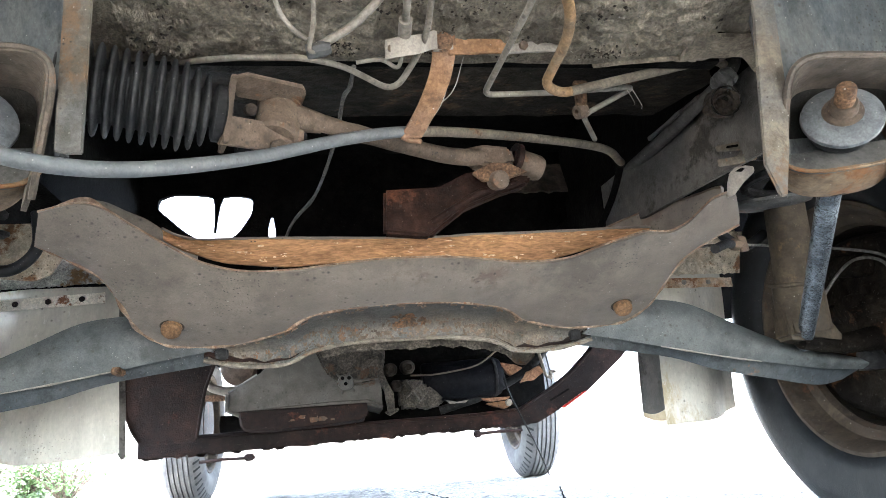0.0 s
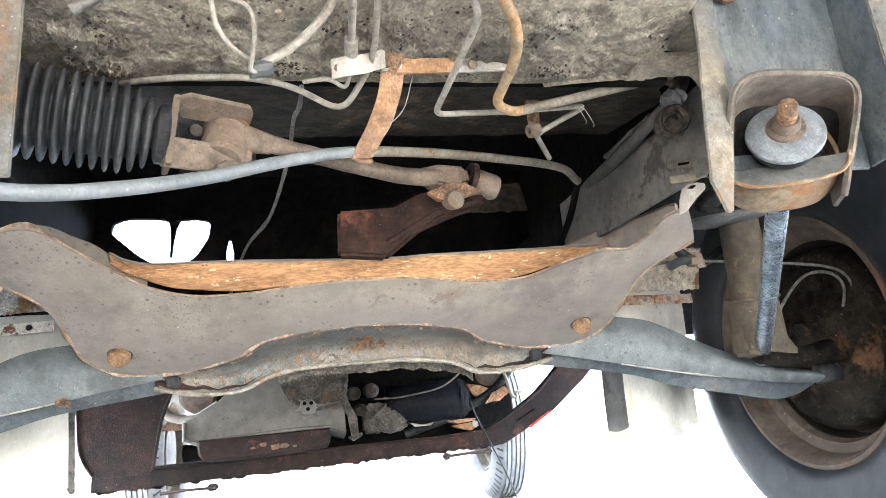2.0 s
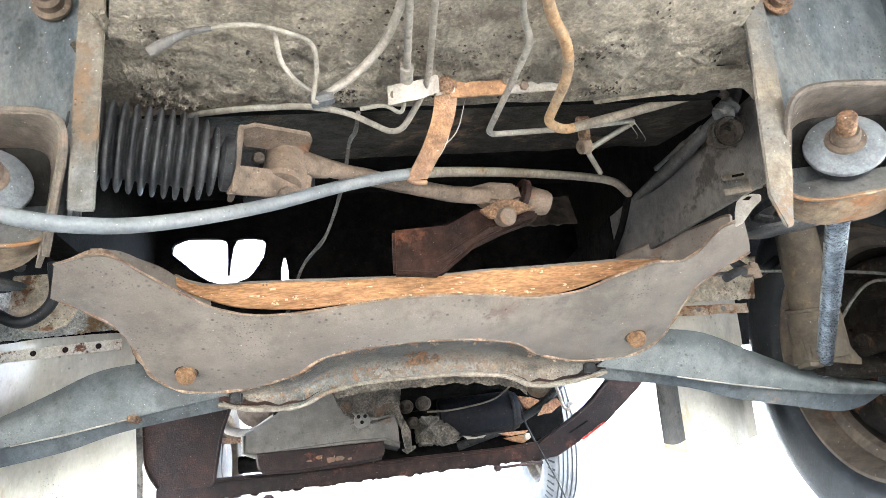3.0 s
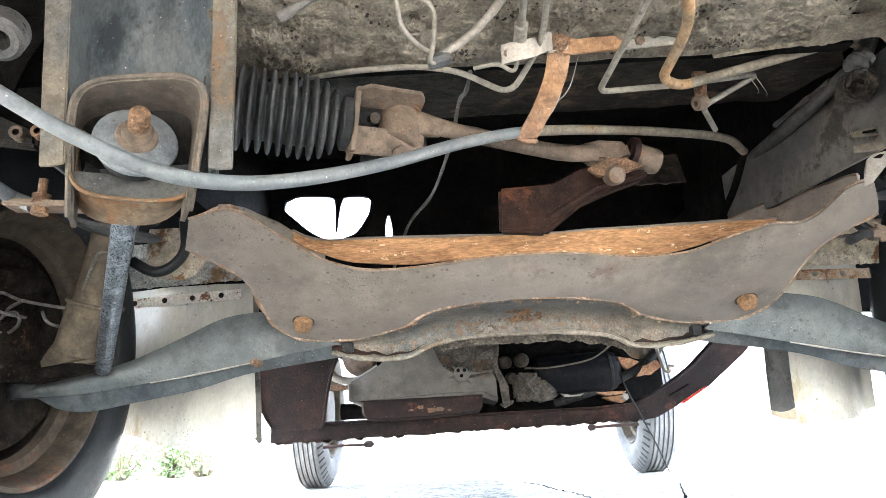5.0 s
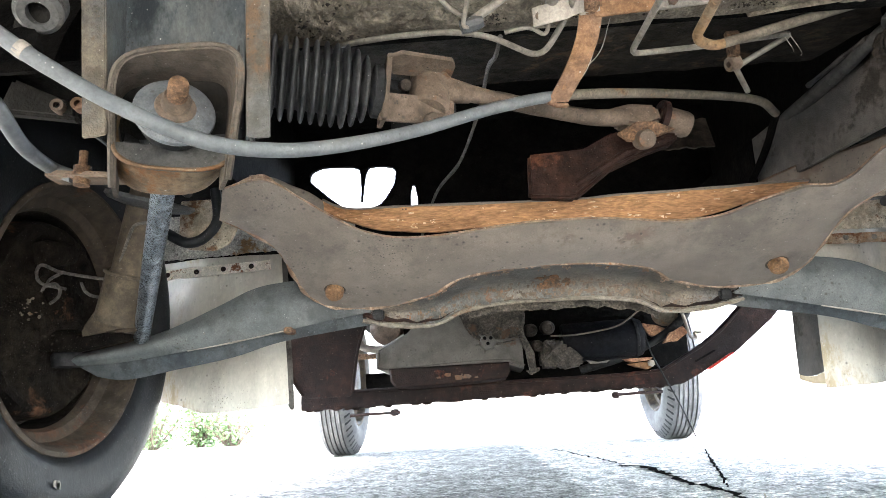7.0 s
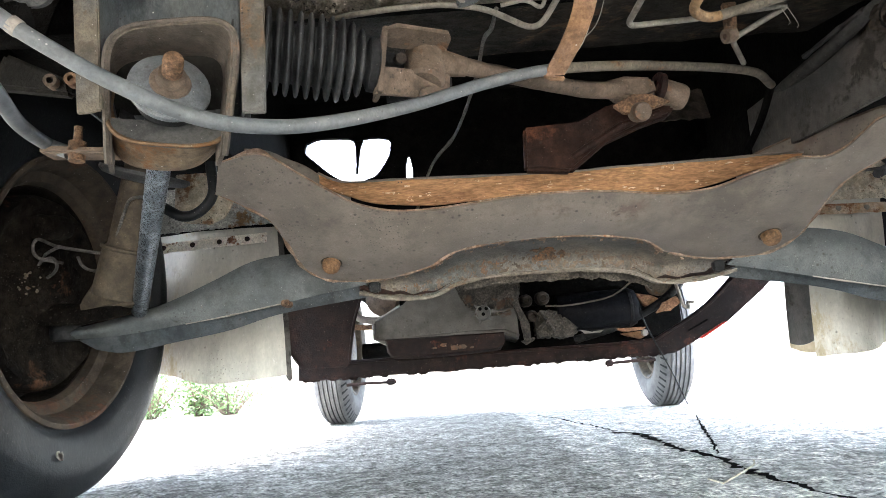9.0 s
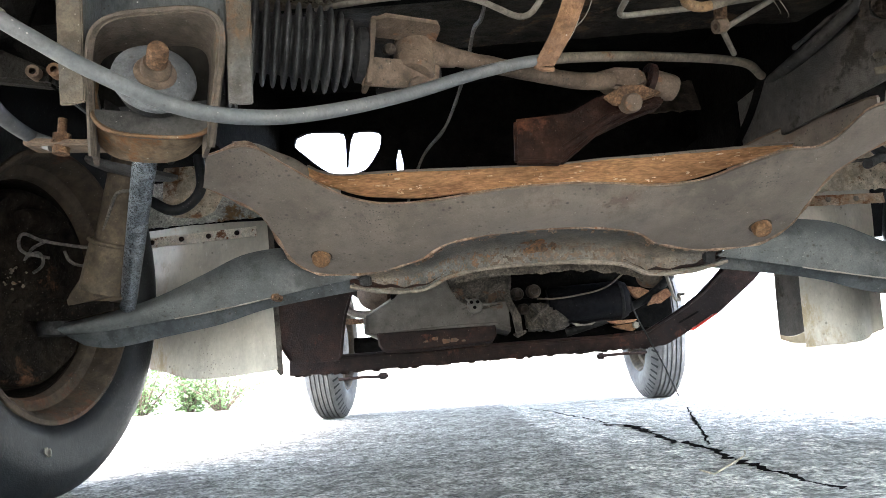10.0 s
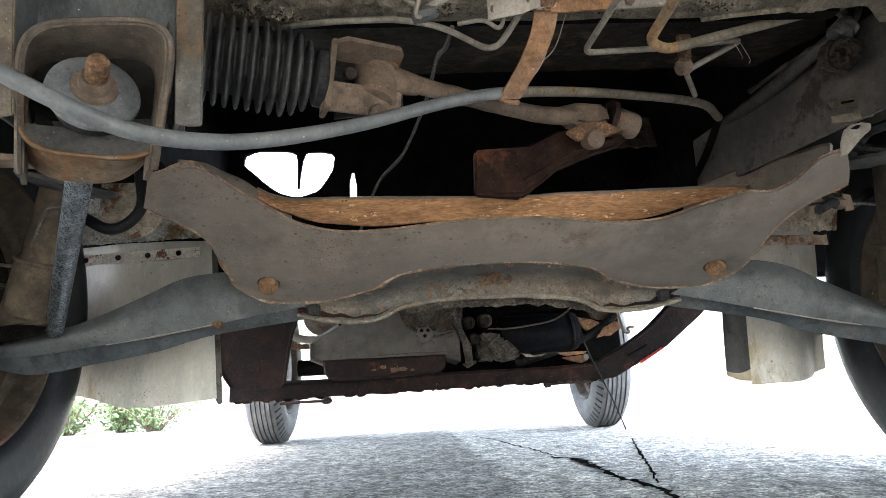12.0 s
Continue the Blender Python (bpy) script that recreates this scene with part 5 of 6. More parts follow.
part("collar", lathe([(0, -0.004), (0.0225, -0.004), (0.0225, 0.002), (0.019, 0.004), (0, 0.004)], b1, bd, 32), RUBBER, boot)

fork = thing("steering_link", (-0.12, 0.44, 0.37), "brown rusty steering drag link with a forked clevis", "steering link")
part("clevis_top", prism([(-0.150, 0.405, 0.392), (-0.138, 0.404, 0.395), (-0.098, 0.432, 0.401), (-0.096, 0.437, 0.397), (-0.102, 0.46, 0.397), (-0.150, 0.43, 0.391)], (0, 0, 0.0035), 0.0008), LINK, fork, "upper clevis plate")
# Dark plate added behind the barrel for the shade between the plates.
part("clevis_shade", prism([(-0.155, 0.452, 0.352), (-0.155, 0.446, 0.396), (-0.098, 0.474, 0.398), (-0.098, 0.478, 0.368)], (0, 0.003, 0)), RUBBER, fork, "dark plate added for the shade inside the clevis")
part("clevis_side", prism([(-0.150, 0.404, 0.397), (-0.158, 0.418, 0.347), (-0.166, 0.440, 0.347), (-0.158, 0.430, 0.395)], (0.0045, 0.001, 0), 0.0008), LINK, fork, "clevis side plate")
part("clevis_bottom", prism([(-0.161, 0.421, 0.346), (-0.152, 0.417, 0.368), (-0.110, 0.447, 0.3745), (-0.0985, 0.455, 0.3745), (-0.100, 0.458, 0.362), (-0.125, 0.44, 0.349)], (-0.003, 0.004, 0.001), 0.0008), LINK, fork, "lower clevis plate")
part("pivot_barrel", lathe([(0, -0.020), (0.015, -0.020), (0.0180, -0.017), (0.0180, 0.008), (0.0165, 0.009), (0.0165, 0.0105), (0.0185, 0.0115), (0.0185, 0.014), (0.0165, 0.018), (0, 0.018)], (-0.120, 0.452, 0.383), (0.1, 0.25, 1), 32), LINK, fork)
part("pin", lathe([(0, -0.006), (0.0040, -0.006), (0.0048, -0.002), (0.0048, 0.004), (0, 0.004)], (-0.140, 0.432, 0.381), (0.4, -0.8, -0.3), 12), BROWN, fork)
part("grease_plug", lathe([(0, 0), (0.009, 0), (0.009, 0.002), (0.004, 0.005), (0, 0.005)], (-0.118, 0.442, 0.351), (0.2, -0.6, -0.7), 8), LINK, fork)
part("rod", tube(spline([(-0.112, 0.455, 0.386), (-0.092, 0.462, 0.3865), (-0.06, 0.478, 0.3845), (-0.017, 0.50, 0.383), (0.03, 0.532, 0.386), (0.07, 0.552, 0.391)], 8), (0.0074, 0.0082), 16, wobble=0.1), LINK, fork, "tapered forged rod")
part("rod_neck", tube(spline([(-0.116, 0.452, 0.386), (-0.104, 0.457, 0.3862), (-0.085, 0.466, 0.386)], 6), (0.0150, 0.0085), 16), LINK, fork)
part("joint_housing", prism([(0.052, 0.545, 0.400), (0.075, 0.546, 0.405), (0.104, 0.551, 0.404), (0.108, 0.552, 0.386), (0.09, 0.548, 0.378), (0.06, 0.543, 0.384)], (0, 0.024, 0), 0.004), LINK, fork)
part("cup_end", lathe([(0, -0.004), (0.011, -0.004), (0.0135, 0.0), (0.0135, 0.020), (0.012, 0.024), (0.007, 0.026), (0, 0.026)], (0.115, 0.564, 0.391), (1, 0.25, -0.25), 24), LINK, fork, "round joint end")
part("joint_collar", lathe([(0.008, -0.003), (0.0165, -0.003), (0.0165, 0.003), (0.008, 0.003)], (0.110, 0.562, 0.394), (1, 0.25, -0.2), 24), DKRUST, fork)

pit = thing("pitman_arm", (0.03, 0.6, 0.34), "dark red-brown forged pitman arm bolted to the drag link", "pitman arm")
arm = [(0.125, 0.566, 0.376), (0.062, 0.556, 0.386), (0.030, 0.585, 0.371), (-0.027, 0.60, 0.372), (-0.029, 0.60, 0.325), (0.018, 0.60, 0.318), (0.055, 0.585, 0.345), (0.09, 0.57, 0.358), (0.12, 0.566, 0.366)]
part("arm", prism([(x, 0.575 + (0.03 - x) * 0.15, z) for x, y, z in arm], (0, 0.016, 0), 0.003), PITMAN, pit)
part("rib", tube([(0.02, 0.578, 0.333), (0.07, 0.566, 0.359), (0.11, 0.562, 0.368)], 0.004, 8), PITMAN, pit)
part("clamp_plate", prism([(0.060, 0.548, 0.374), (0.080, 0.546, 0.384), (0.098, 0.546, 0.383), (0.118, 0.548, 0.374), (0.10, 0.546, 0.368), (0.070, 0.546, 0.364)], (0, 0.006, 0), 0.001), BOLT, pit, "rusty clamp plate")
part("bolt", lathe([(0, -0.006), (0.0098, -0.006), (0.0098, 0.008), (0.0085, 0.012), (0.004, 0.0135), (0, 0.0135)], (0.0855, 0.550, 0.3655), (0.1, -1, -0.35), 20), LINK, pit, "rusty hexagonal bolt head")

# ---- brake pipes, hoses and their clips ----


def pipe(name, pts, r, material, label, category, bend=0.012):
    return solo(name, tube(rounded(pts, bend), r, 10, wobble=0.04), material, label, category)


HOSE_PTS = [(0.268, 0.80, 0.36), (0.272, 0.71, 0.40), (0.262, 0.64, 0.423), (0.221, 0.60, 0.424), (0.108, 0.54, 0.409), (-0.001, 0.458, 0.374), (-0.063, 0.42, 0.349), (-0.125, 0.38, 0.316),
            (-0.175, 0.33, 0.286), (-0.212, 0.30, 0.273), (-0.248, 0.275, 0.272), (-0.292, 0.26, 0.291), (-0.321, 0.25, 0.308), (-0.337, 0.24, 0.318), (-0.36, 0.232, 0.335), (-0.40, 0.24, 0.36)]
hose = thing("cable_sheath", (-0.05, 0.42, 0.35), "long grey rubber-sheathed cable drooping under the bracket", "cable")
part("sheath", tube(spline(HOSE_PTS[2:], 8)[24:], 0.0049, 12), HOSE, hose)
part("dusty_sheath", tube(spline(HOSE_PTS[2:], 8)[:25], 0.0046, 12, wobble=0.04), DULL, hose, "tan dusty run of the cable")
# The far end is blackened where the cable drops into shade.
part("sheath_end", tube(spline(HOSE_PTS[:3], 8), 0.0044, 12), BLACK, hose, "cable end blackened to stand in for shade")
part("pale_band", tube([(-0.3345, 0.2415, 0.3165), (-0.3385, 0.2395, 0.3195)], 0.0054, 12), PLATE, hose, "pale band round the cable")
strap = thing("hanger_strap", (0.0, 0.4, 0.4), "rusty orange steel strap hanging from the floor bar", "strap")


def strap_fn(u, v):
    q = lerp_curve([(0.012, 0.384, 0.420), (0.013, 0.391, 0.410), (0.010, 0.402, 0.395), (0.002, 0.425, 0.381), (-0.007, 0.441, 0.368), (-0.011, 0.447, 0.3625)], u)
    return (q.x - 0.009 + 0.018 * v, q.y, q.z + 0.001 * math.sin(9 * u))


part("band", sheet(strap_fn, 20, 2, 0.002), STRAP, strap)
part("screw", hexbolt((0.012, 0.384, 0.413), (0, -0.9, -0.5), 0.0055, 0.003, 0.0075), BOLT, strap, "rusty screw head")
part("loop", tube(spline([(-0.018, 0.449, 0.364), (-0.012, 0.447, 0.360), (-0.004, 0.450, 0.361), (-0.002, 0.462, 0.366)], 5), 0.0022, 8), STRAP, strap)
bar = thing("floor_bar", (0.05, 0.385, 0.41), "narrow riveted bar under the floor edge, half rusty", "bar")
part("rusty_end", prism([(0.016, 0.386, 0.418), (0.016, 0.388, 0.405), (0.066, 0.392, 0.410), (0.066, 0.390, 0.421)], (0, 0.003, 0), 0.0006), STRAP, bar)
part("grey_end", prism([(0.066, 0.3905, 0.421), (0.066, 0.3925, 0.410), (0.110, 0.398, 0.416), (0.110, 0.396, 0.426)], (0, 0.003, 0), 0.0006), PLATE, bar)
part("bolt", hexbolt((0.078, 0.392, 0.416), (0, -0.9, -0.4), 0.004, 0.003), LINK, bar)
clamp = thing("pipe_clamp", (-0.02, 0.38, 0.4), "pale grey sheet clamp holding two pipes", "clamp")
CL = [(-0.034, 0.374, 0.390), (-0.024, 0.369, 0.3895), (-0.012, 0.371, 0.393), (-0.003, 0.379, 0.401), (0.006, 0.384, 0.407)]
part("band", sheet(lambda u, v: lerp_curve(CL, u) + Vector((0, -0.003, 0.0145)) * v, 16, 2, 0.0015), PLATE, clamp)
part("eyelet", lathe([(0.0012, 0), (0.0032, 0), (0.0032, 0.001), (0.0012, 0.001)], (-0.030, 0.370, 0.397), (0.2, -0.95, -0.2), 14), LINK, clamp)
part("tab", prism([(0.0, 0.384, 0.418), (0.004, 0.386, 0.406), (0.020, 0.387, 0.409), (0.020, 0.385, 0.420)], (0, 0.002, 0), 0.0005), PLATE, clamp)

pipe("brake_pipe", [(0.025, 0.12, 0.410), (0.055, 0.295, 0.409), (0.068, 0.325, 0.409), (0.053, 0.44, 0.399), (0.118, 0.452, 0.408), (0.208, 0.472, 0.426), (0.158, 0.485, 0.403), (0.19, 0.54, 0.405)], 0.0026, PIPE,
     "dusty grey steel brake pipe bent in a zigzag", "brake pipe", 0.01)
fp = thing("fuel_pipe", (0.15, 0.44, 0.40), "rusty brown fuel pipe along the floor edge", "fuel pipe")
FUEL = rounded([(0.03, 0.12, 0.410), (0.071, 0.29, 0.409), (0.097, 0.33, 0.408), (0.108, 0.37, 0.409), (0.103, 0.425, 0.400), (0.121, 0.436, 0.398), (0.208, 0.440, 0.421), (0.270, 0.448, 0.440), (0.292, 0.452, 0.441), (0.292, 0.455, 0.420)], 0.02)
cut = max(range(len(FUEL)), key=lambda k: -abs(Vector(FUEL[k]).x - 0.135) if k > 12 else -9)
part("bent_run", tube(FUEL[:cut + 1], 0.0043, 12, wobble=0.05), RPIPE, fp, "orange-brown rusty bend")
part("straight_run", tube(FUEL[cut:], 0.0043, 12, wobble=0.05), DULL, fp, "dull tan straight run")
pipe("brake_pipe", [(-0.028, 0.12, 0.412), (-0.022, 0.29, 0.409), (-0.0205, 0.345, 0.408), (-0.02, 0.372, 0.408)], 0.0029, PIPE, "dusty grey straight brake pipe", "brake pipe")
solo("pipe_sleeve", tube([(-0.0205, 0.350, 0.408), (-0.02, 0.374, 0.406)], 0.0050, 12), PIPE, "grey sleeve on a brake pipe", "sleeve")
pipe("brake_pipe", [(-0.01, 0.12, 0.412), (-0.005, 0.295, 0.410), (-0.003, 0.365, 0.409), (-0.008, 0.388, 0.404), (-0.026, 0.41, 0.384), (-0.066, 0.41, 0.408), (-0.10, 0.40, 0.409), (-0.145, 0.4005, 0.4085), (-0.172, 0.410, 0.4120), (-0.200, 0.432, 0.4230)], 0.0025, PIPE,
     "dusty grey brake pipe swinging under the floor edge", "brake pipe", 0.014)
pipe("brake_pipe", [(-0.02, 0.372, 0.405), (-0.024, 0.385, 0.388), (-0.036, 0.381, 0.396), (-0.056, 0.382, 0.393)], 0.0017, PIPE, "short bent pale brake pipe", "brake pipe")
pipe("brake_hose", [(-0.01, 0.15, 0.412), (-0.027, 0.285, 0.410), (-0.038, 0.315, 0.402), (-0.058, 0.328, 0.387), (-0.085, 0.33, 0.370)], 0.0030, PIPE, "grey brake hose ending in a union", "brake hose", 0.03)
pipe("brake_pipe", [(-0.150, 0.288, 0.3955), (-0.132, 0.288, 0.399), (-0.114, 0.29, 0.399), (-0.084, 0.30, 0.394), (-0.084, 0.315, 0.380), (-0.089, 0.327, 0.365), (-0.080, 0.33, 0.368)], 0.0016, PIPE, "pale thin brake pipe hooked into a union", "brake pipe")
pipe("brake_pipe", [(-0.109, 0.295, 0.400), (-0.107, 0.31, 0.385), (-0.098, 0.32, 0.377), (-0.083, 0.33, 0.372)], 0.0016, PIPE, "pale thin curved brake pipe", "brake pipe", 0.02)
solo("pipe_fitting", tube(spline([(-0.146, 0.288, 0.396), (-0.158, 0.288, 0.394), (-0.172, 0.290, 0.389), (-0.184, 0.292, 0.382)], 5), (0.0020, 0.0040), 9, wobble=0.6), SIDE, "worn grey fitting on a thin brake pipe", "pipe fitting")
solo("pipe_union", lathe([(0, 0), (0.005, 0), (0.0055, 0.004), (0.0055, 0.012), (0.004, 0.016), (0, 0.016)], (-0.090, 0.331, 0.368), (1, 0, 0.25), 8), SEAT, "small dark hexagonal pipe union", "pipe union")
solo("loose_wire", tube(spline([(-0.057, 0.42, 0.413), (-0.060, 0.46, 0.418), (-0.066, 0.5, 0.428), (-0.075, 0.57, 0.42), (-0.10, 0.68, 0.406), (-0.135, 0.75, 0.39), (-0.17, 0.83, 0.33)], 8), 0.0020, 8, wobble=0.3), LINE,
     "thin grey wire dangling in the dark bay", "wire")
pc = thing("pipe_clip", (0.154, 0.478, 0.41), "small dark rusty pipe clip under the toe panel", "clip")
part("stem", prism([(0.148, 0.470, 0.432), (0.149, 0.472, 0.408), (0.159, 0.472, 0.408), (0.161, 0.470, 0.432)], (0, 0.006, 0), 0.001), BOLT, pc)
part("ring", lathe([(0.003, -0.005), (0.0065, -0.005), (0.007, 0.0), (0.0065, 0.005), (0.003, 0.005), (0.003, -0.005)], (0.155, 0.481, 0.405), (1, 0.2, 0.3), 16), LINK, pc)

plug = thing("hose_coupling", (0.285, 0.455, 0.41), "black hose coupled into a grimy red-brown plug", "hose coupling")
part("hose", tube(spline([(0.303, 0.446, 0.475), (0.303, 0.449, 0.456), (0.303, 0.452, 0.4468), (0.2995, 0.452, 0.4374), (0.2931, 0.452, 0.4282), (0.2880, 0.453, 0.422)], 6), 0.0064, 14), HOSE_DARK, plug)
part("collar", lumpy(lathe([(0, -0.008), (0.0078, -0.008), (0.0100, -0.006), (0.0104, -0.002), (0.0088, -0.001), (0.0088, 0.001), (0.0112, 0.002), (0.0114, 0.007), (0.0095, 0.009), (0, 0.009)], (0.2875, 0.452, 0.4215), (-0.62, 0.25, -0.66), 28), 0.0022, 90, 2), SEAT, plug, "grimy crumpled collar")
part("plug", lumpy(lathe([(0, 0.010), (0.0060, 0.010), (0.0075, 0.003), (0.0090, 0.004), (0.0100, 0.0), (0.0122, -0.001), (0.0136, 0.004), (0.0138, 0.010), (0.0120, 0.012), (0.0128, 0.022), (0, 0.022)], (0.2825, 0.450, 0.398), (0.18, 0.85, 0.30), 30), 0.0032, 110, 2), BROWN, plug, "red-brown crumpled socket")
part("clip_ring", lumpy(lathe([(0.0128, -0.002), (0.0142, -0.002), (0.0142, 0.001), (0.0128, 0.001), (0.0128, -0.002)], (0.2828, 0.4500, 0.3985), (0.10, 0.9, 0.38), 26), 0.002, 70, 2), SOOT_SHADE, plug, "dark wire ring")
part("stem", tube(spline([(0.2905, 0.458, 0.424), (0.288, 0.459, 0.414), (0.2855, 0.458, 0.404)], 5), 0.0052, 10), SOOT_SHADE, plug)
tabs = thing("panel_tab", (0.312, 0.48, 0.36), "pale pierced sheet tab welded to the side panel", "tab")
part("tab_plate", prism([(0.289, 0.489, 0.3715), (0.324, 0.484, 0.3765), (0.322, 0.484, 0.368), (0.312, 0.486, 0.366), (0.290, 0.489, 0.3665)], (0.001, 0.003, 0), 0.0005), DULL, tabs)
part("tab_shelf", prism([(0.287, 0.488, 0.3570), (0.305, 0.484, 0.3585), (0.326, 0.480, 0.3640), (0.324, 0.482, 0.3545), (0.306, 0.486, 0.3515), (0.288, 0.489, 0.3510)], (0.001, 0.003, 0), 0.0005), DULL, tabs)
part("tab_brace", prism([(0.304, 0.4855, 0.3565), (0.3075, 0.4855, 0.3565), (0.3200, 0.4845, 0.3700), (0.3165, 0.4845, 0.3710)], (0.001, 0.002, 0), 0.0004), DULL, tabs)
part("slot", prism([(0.298, 0.4845, 0.3695), (0.309, 0.4835, 0.3708), (0.309, 0.4835, 0.3690), (0.298, 0.4845, 0.3678)], (0, 0.002, 0)), BLACK, tabs)
ear = thing("ear_plate", (0.305, 0.49, 0.335), "bent pale sheet ear beside the crossmember", "sheet ear")
part("leaf", prism([(0.2935, 0.489, 0.3335), (0.2965, 0.487, 0.3430), (0.3025, 0.485, 0.3475), (0.3120, 0.484, 0.3490), (0.3200, 0.483, 0.3475), (0.3195, 0.483, 0.3420), (0.3100, 0.486, 0.3340), (0.2990, 0.489, 0.3220), (0.2905, 0.490, 0.3185)], (0.001, 0.003, 0), 0.0008), PLATE, ear)
part("hole", prism([(0.3010, 0.4835, 0.3432), (0.3065, 0.4830, 0.3458), (0.3100, 0.4825, 0.3452), (0.3070, 0.4830, 0.3425)], (0, 0.002, 0)), BLACK, ear)
for k, (q, r2) in enumerate((((0.02, 0.395, 0.40), (-0.004, 0.452, 0.37)), ((0.03, 0.40, 0.41), (0.008, 0.44, 0.385)), ((0.205, 0.472, 0.424), (0.213, 0.476, 0.405)), ((0.198, 0.47, 0.424), (0.205, 0.475, 0.408)))):
    a, b = Vector(q), Vector(r2)
    solo("cobweb", tube(spline([a, a.lerp(b, 0.5) + Vector((0.004, 0, -0.006)), b], 6), 0.0004, 5, wobble=0.8), PLATE, "thin dusty cobweb thread hanging from a pipe", "cobweb", "cobwebs")

# ---- engine, rear beam and far parts ----
engine = thing("engine", (-0.05, 1.25, 0.18), "oily engine and gearbox with a grey painted oil pan", "engine")
def pan_ring(y, k, zt):
    """One cross-section of the pan, k shrinking its sloped end."""
    return [Vector(q) for q in ((-0.282 + k, y, 0.240), (-0.282 + k, y, 0.203), (-0.262 + k, y, 0.196 + k), (-0.20, y, 0.196 + k), (-0.10, y, 0.200 + k), (-0.034, y, 0.200 + k), (-0.008, y, 0.192 + k), (-0.010, y, zt), (-0.126, y, zt), (-0.182, y, zt), (-0.226 + k * 0.5, y, 0.270))]


def loft(rings, bm=None):
    b = bm or bmesh.new()
    vs = [[b.verts.new(q) for q in r] for r in rings]
    for r0, r1 in zip(vs, vs[1:]):
        for i in range(len(r0)):
            b.faces.new((r0[i], r0[i - 1], r1[i - 1], r1[i]))
    b.faces.new(vs[0])
    b.faces.new(vs[-1][::-1])
    return b


part("oil_pan", loft([pan_ring(1.200, 0.006, 0.305), pan_ring(1.203, 0.0, 0.315), pan_ring(1.34, 0.0, 0.315)]), SUMP, engine, "grey painted oil pan")
part("pan_rim", tube([(-0.283, 1.199, 0.236), (-0.283, 1.199, 0.206), (-0.262, 1.199, 0.200), (-0.20, 1.199, 0.2045), (-0.10, 1.199, 0.2085), (-0.034, 1.199, 0.208), (-0.008, 1.199, 0.196)], 0.0035, 8, wobble=0.15), SUMP, engine, "rolled lower rim")
tray = [(-0.262, 0.204), (-0.259, 0.180), (-0.252, 0.170), (-0.20, 0.168), (-0.12, 0.1705), (-0.052, 0.1745), (-0.040, 0.179), (-0.036, 0.188), (-0.037, 0.205)]
part("sump_bottom", loft([[Vector((x * 0.985, 1.190, 0.188 + (z - 0.188) * 0.85)) for x, z in tray], [Vector((x, 1.194, z)) for x, z in tray], [Vector((x, 1.34, z)) for x, z in tray]]), DKRUST, engine, "red-brown stained pan bottom")
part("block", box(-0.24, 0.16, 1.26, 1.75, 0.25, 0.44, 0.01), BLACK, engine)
gb = bmesh.new()
prism([(-0.135, 1.192, 0.325), (-0.116, 1.192, 0.279), (-0.103, 1.192, 0.256), (-0.08, 1.192, 0.242), (-0.055, 1.192, 0.238), (-0.014, 1.192, 0.245), (0.0, 1.192, 0.276), (0.0, 1.192, 0.325)], (0, 0.08, 0), 0.004, gb)
part("gear_casing", lumpy(gb, 0.0035, 60, 6), CAST, engine, "oily rough cast bell housing", 50)
boss = part("drain_boss", lathe([(0, 0), (0.0135, 0), (0.0150, 0.004), (0.0135, 0.010), (0.0120, 0.011), (0, 0.011)], (-0.073, 1.190, 0.2425), (0, -1, 0), 20), SUMP, engine, "cast boss with three dark holes")
for x, z in ((-0.0730, 0.2395), (-0.0785, 0.2495), (-0.0670, 0.2495)):
    part("hole", lathe([(0, 0), (0.0034, 0), (0.0034, 0.0006), (0, 0.0006)], (x, 1.1785, z), (0, -1, 0), 10), BLACK, boss)
for k in range(6):
    a = math.pi * (0.06 + k / 3)
    part("rib", tube([(-0.073 + 0.013 * math.cos(a), 1.186, 0.2425 + 0.013 * math.sin(a)), (-0.073 + 0.024 * math.cos(a), 1.190, 0.2425 + 0.021 * math.sin(a))], (0.0030, 0.0016), 8), SUMP, boss)
for x, z, r in ((-0.151, 0.187, 0.006), (-0.131, 0.181, 0.0085), (-0.116, 0.182, 0.0075), (-0.168, 0.183, 0.004), (-0.098, 0.180, 0.004)):
    part("paint_fleck", lumpy(prism([(x + r * math.cos(a) * (1 + 0.3 * math.sin(3 * a + x * 90)), 1.1885, z + 0.7 * r * math.sin(a) * (1 + 0.3 * math.cos(2 * a))) for a in (k * 0.785 for k in range(8))], (0, 0.003, 0)), 0.0006, 120, 1), LINK, engine, "pale fleck of scraped paint")
part("casing_rib", tube([(-0.062, 1.189, 0.243), (-0.016, 1.189, 0.2475)], 0.0024, 8), SUMP, engine, "cast rib beside the boss")
# Near-black filler boxes for the shaded space behind the engine and beam.
part("gearbox", box(-0.02, 0.392, 1.50, 1.85, 0.19, 0.455, 0.012), BLACK, engine, "near-black filler box for the shaded space by the gearbox")
part("lower_filler", box(-0.20, 0.27, 1.345, 1.50, 0.160, 0.30, 0.008), BLACK, engine)
part("gasket_flange", lumpy(prism([(-0.030, 1.19, 0.300), (-0.017, 1.19, 0.257), (-0.004, 1.19, 0.224), (0.002, 1.19, 0.186), (0.014, 1.19, 0.188), (0.013, 1.19, 0.218), (-0.002, 1.19, 0.251), (-0.011, 1.19, 0.300)], (0, 0.02, 0), 0.0015), 0.0012, 90, 2), CAST, engine, "greasy casing flange", 50)
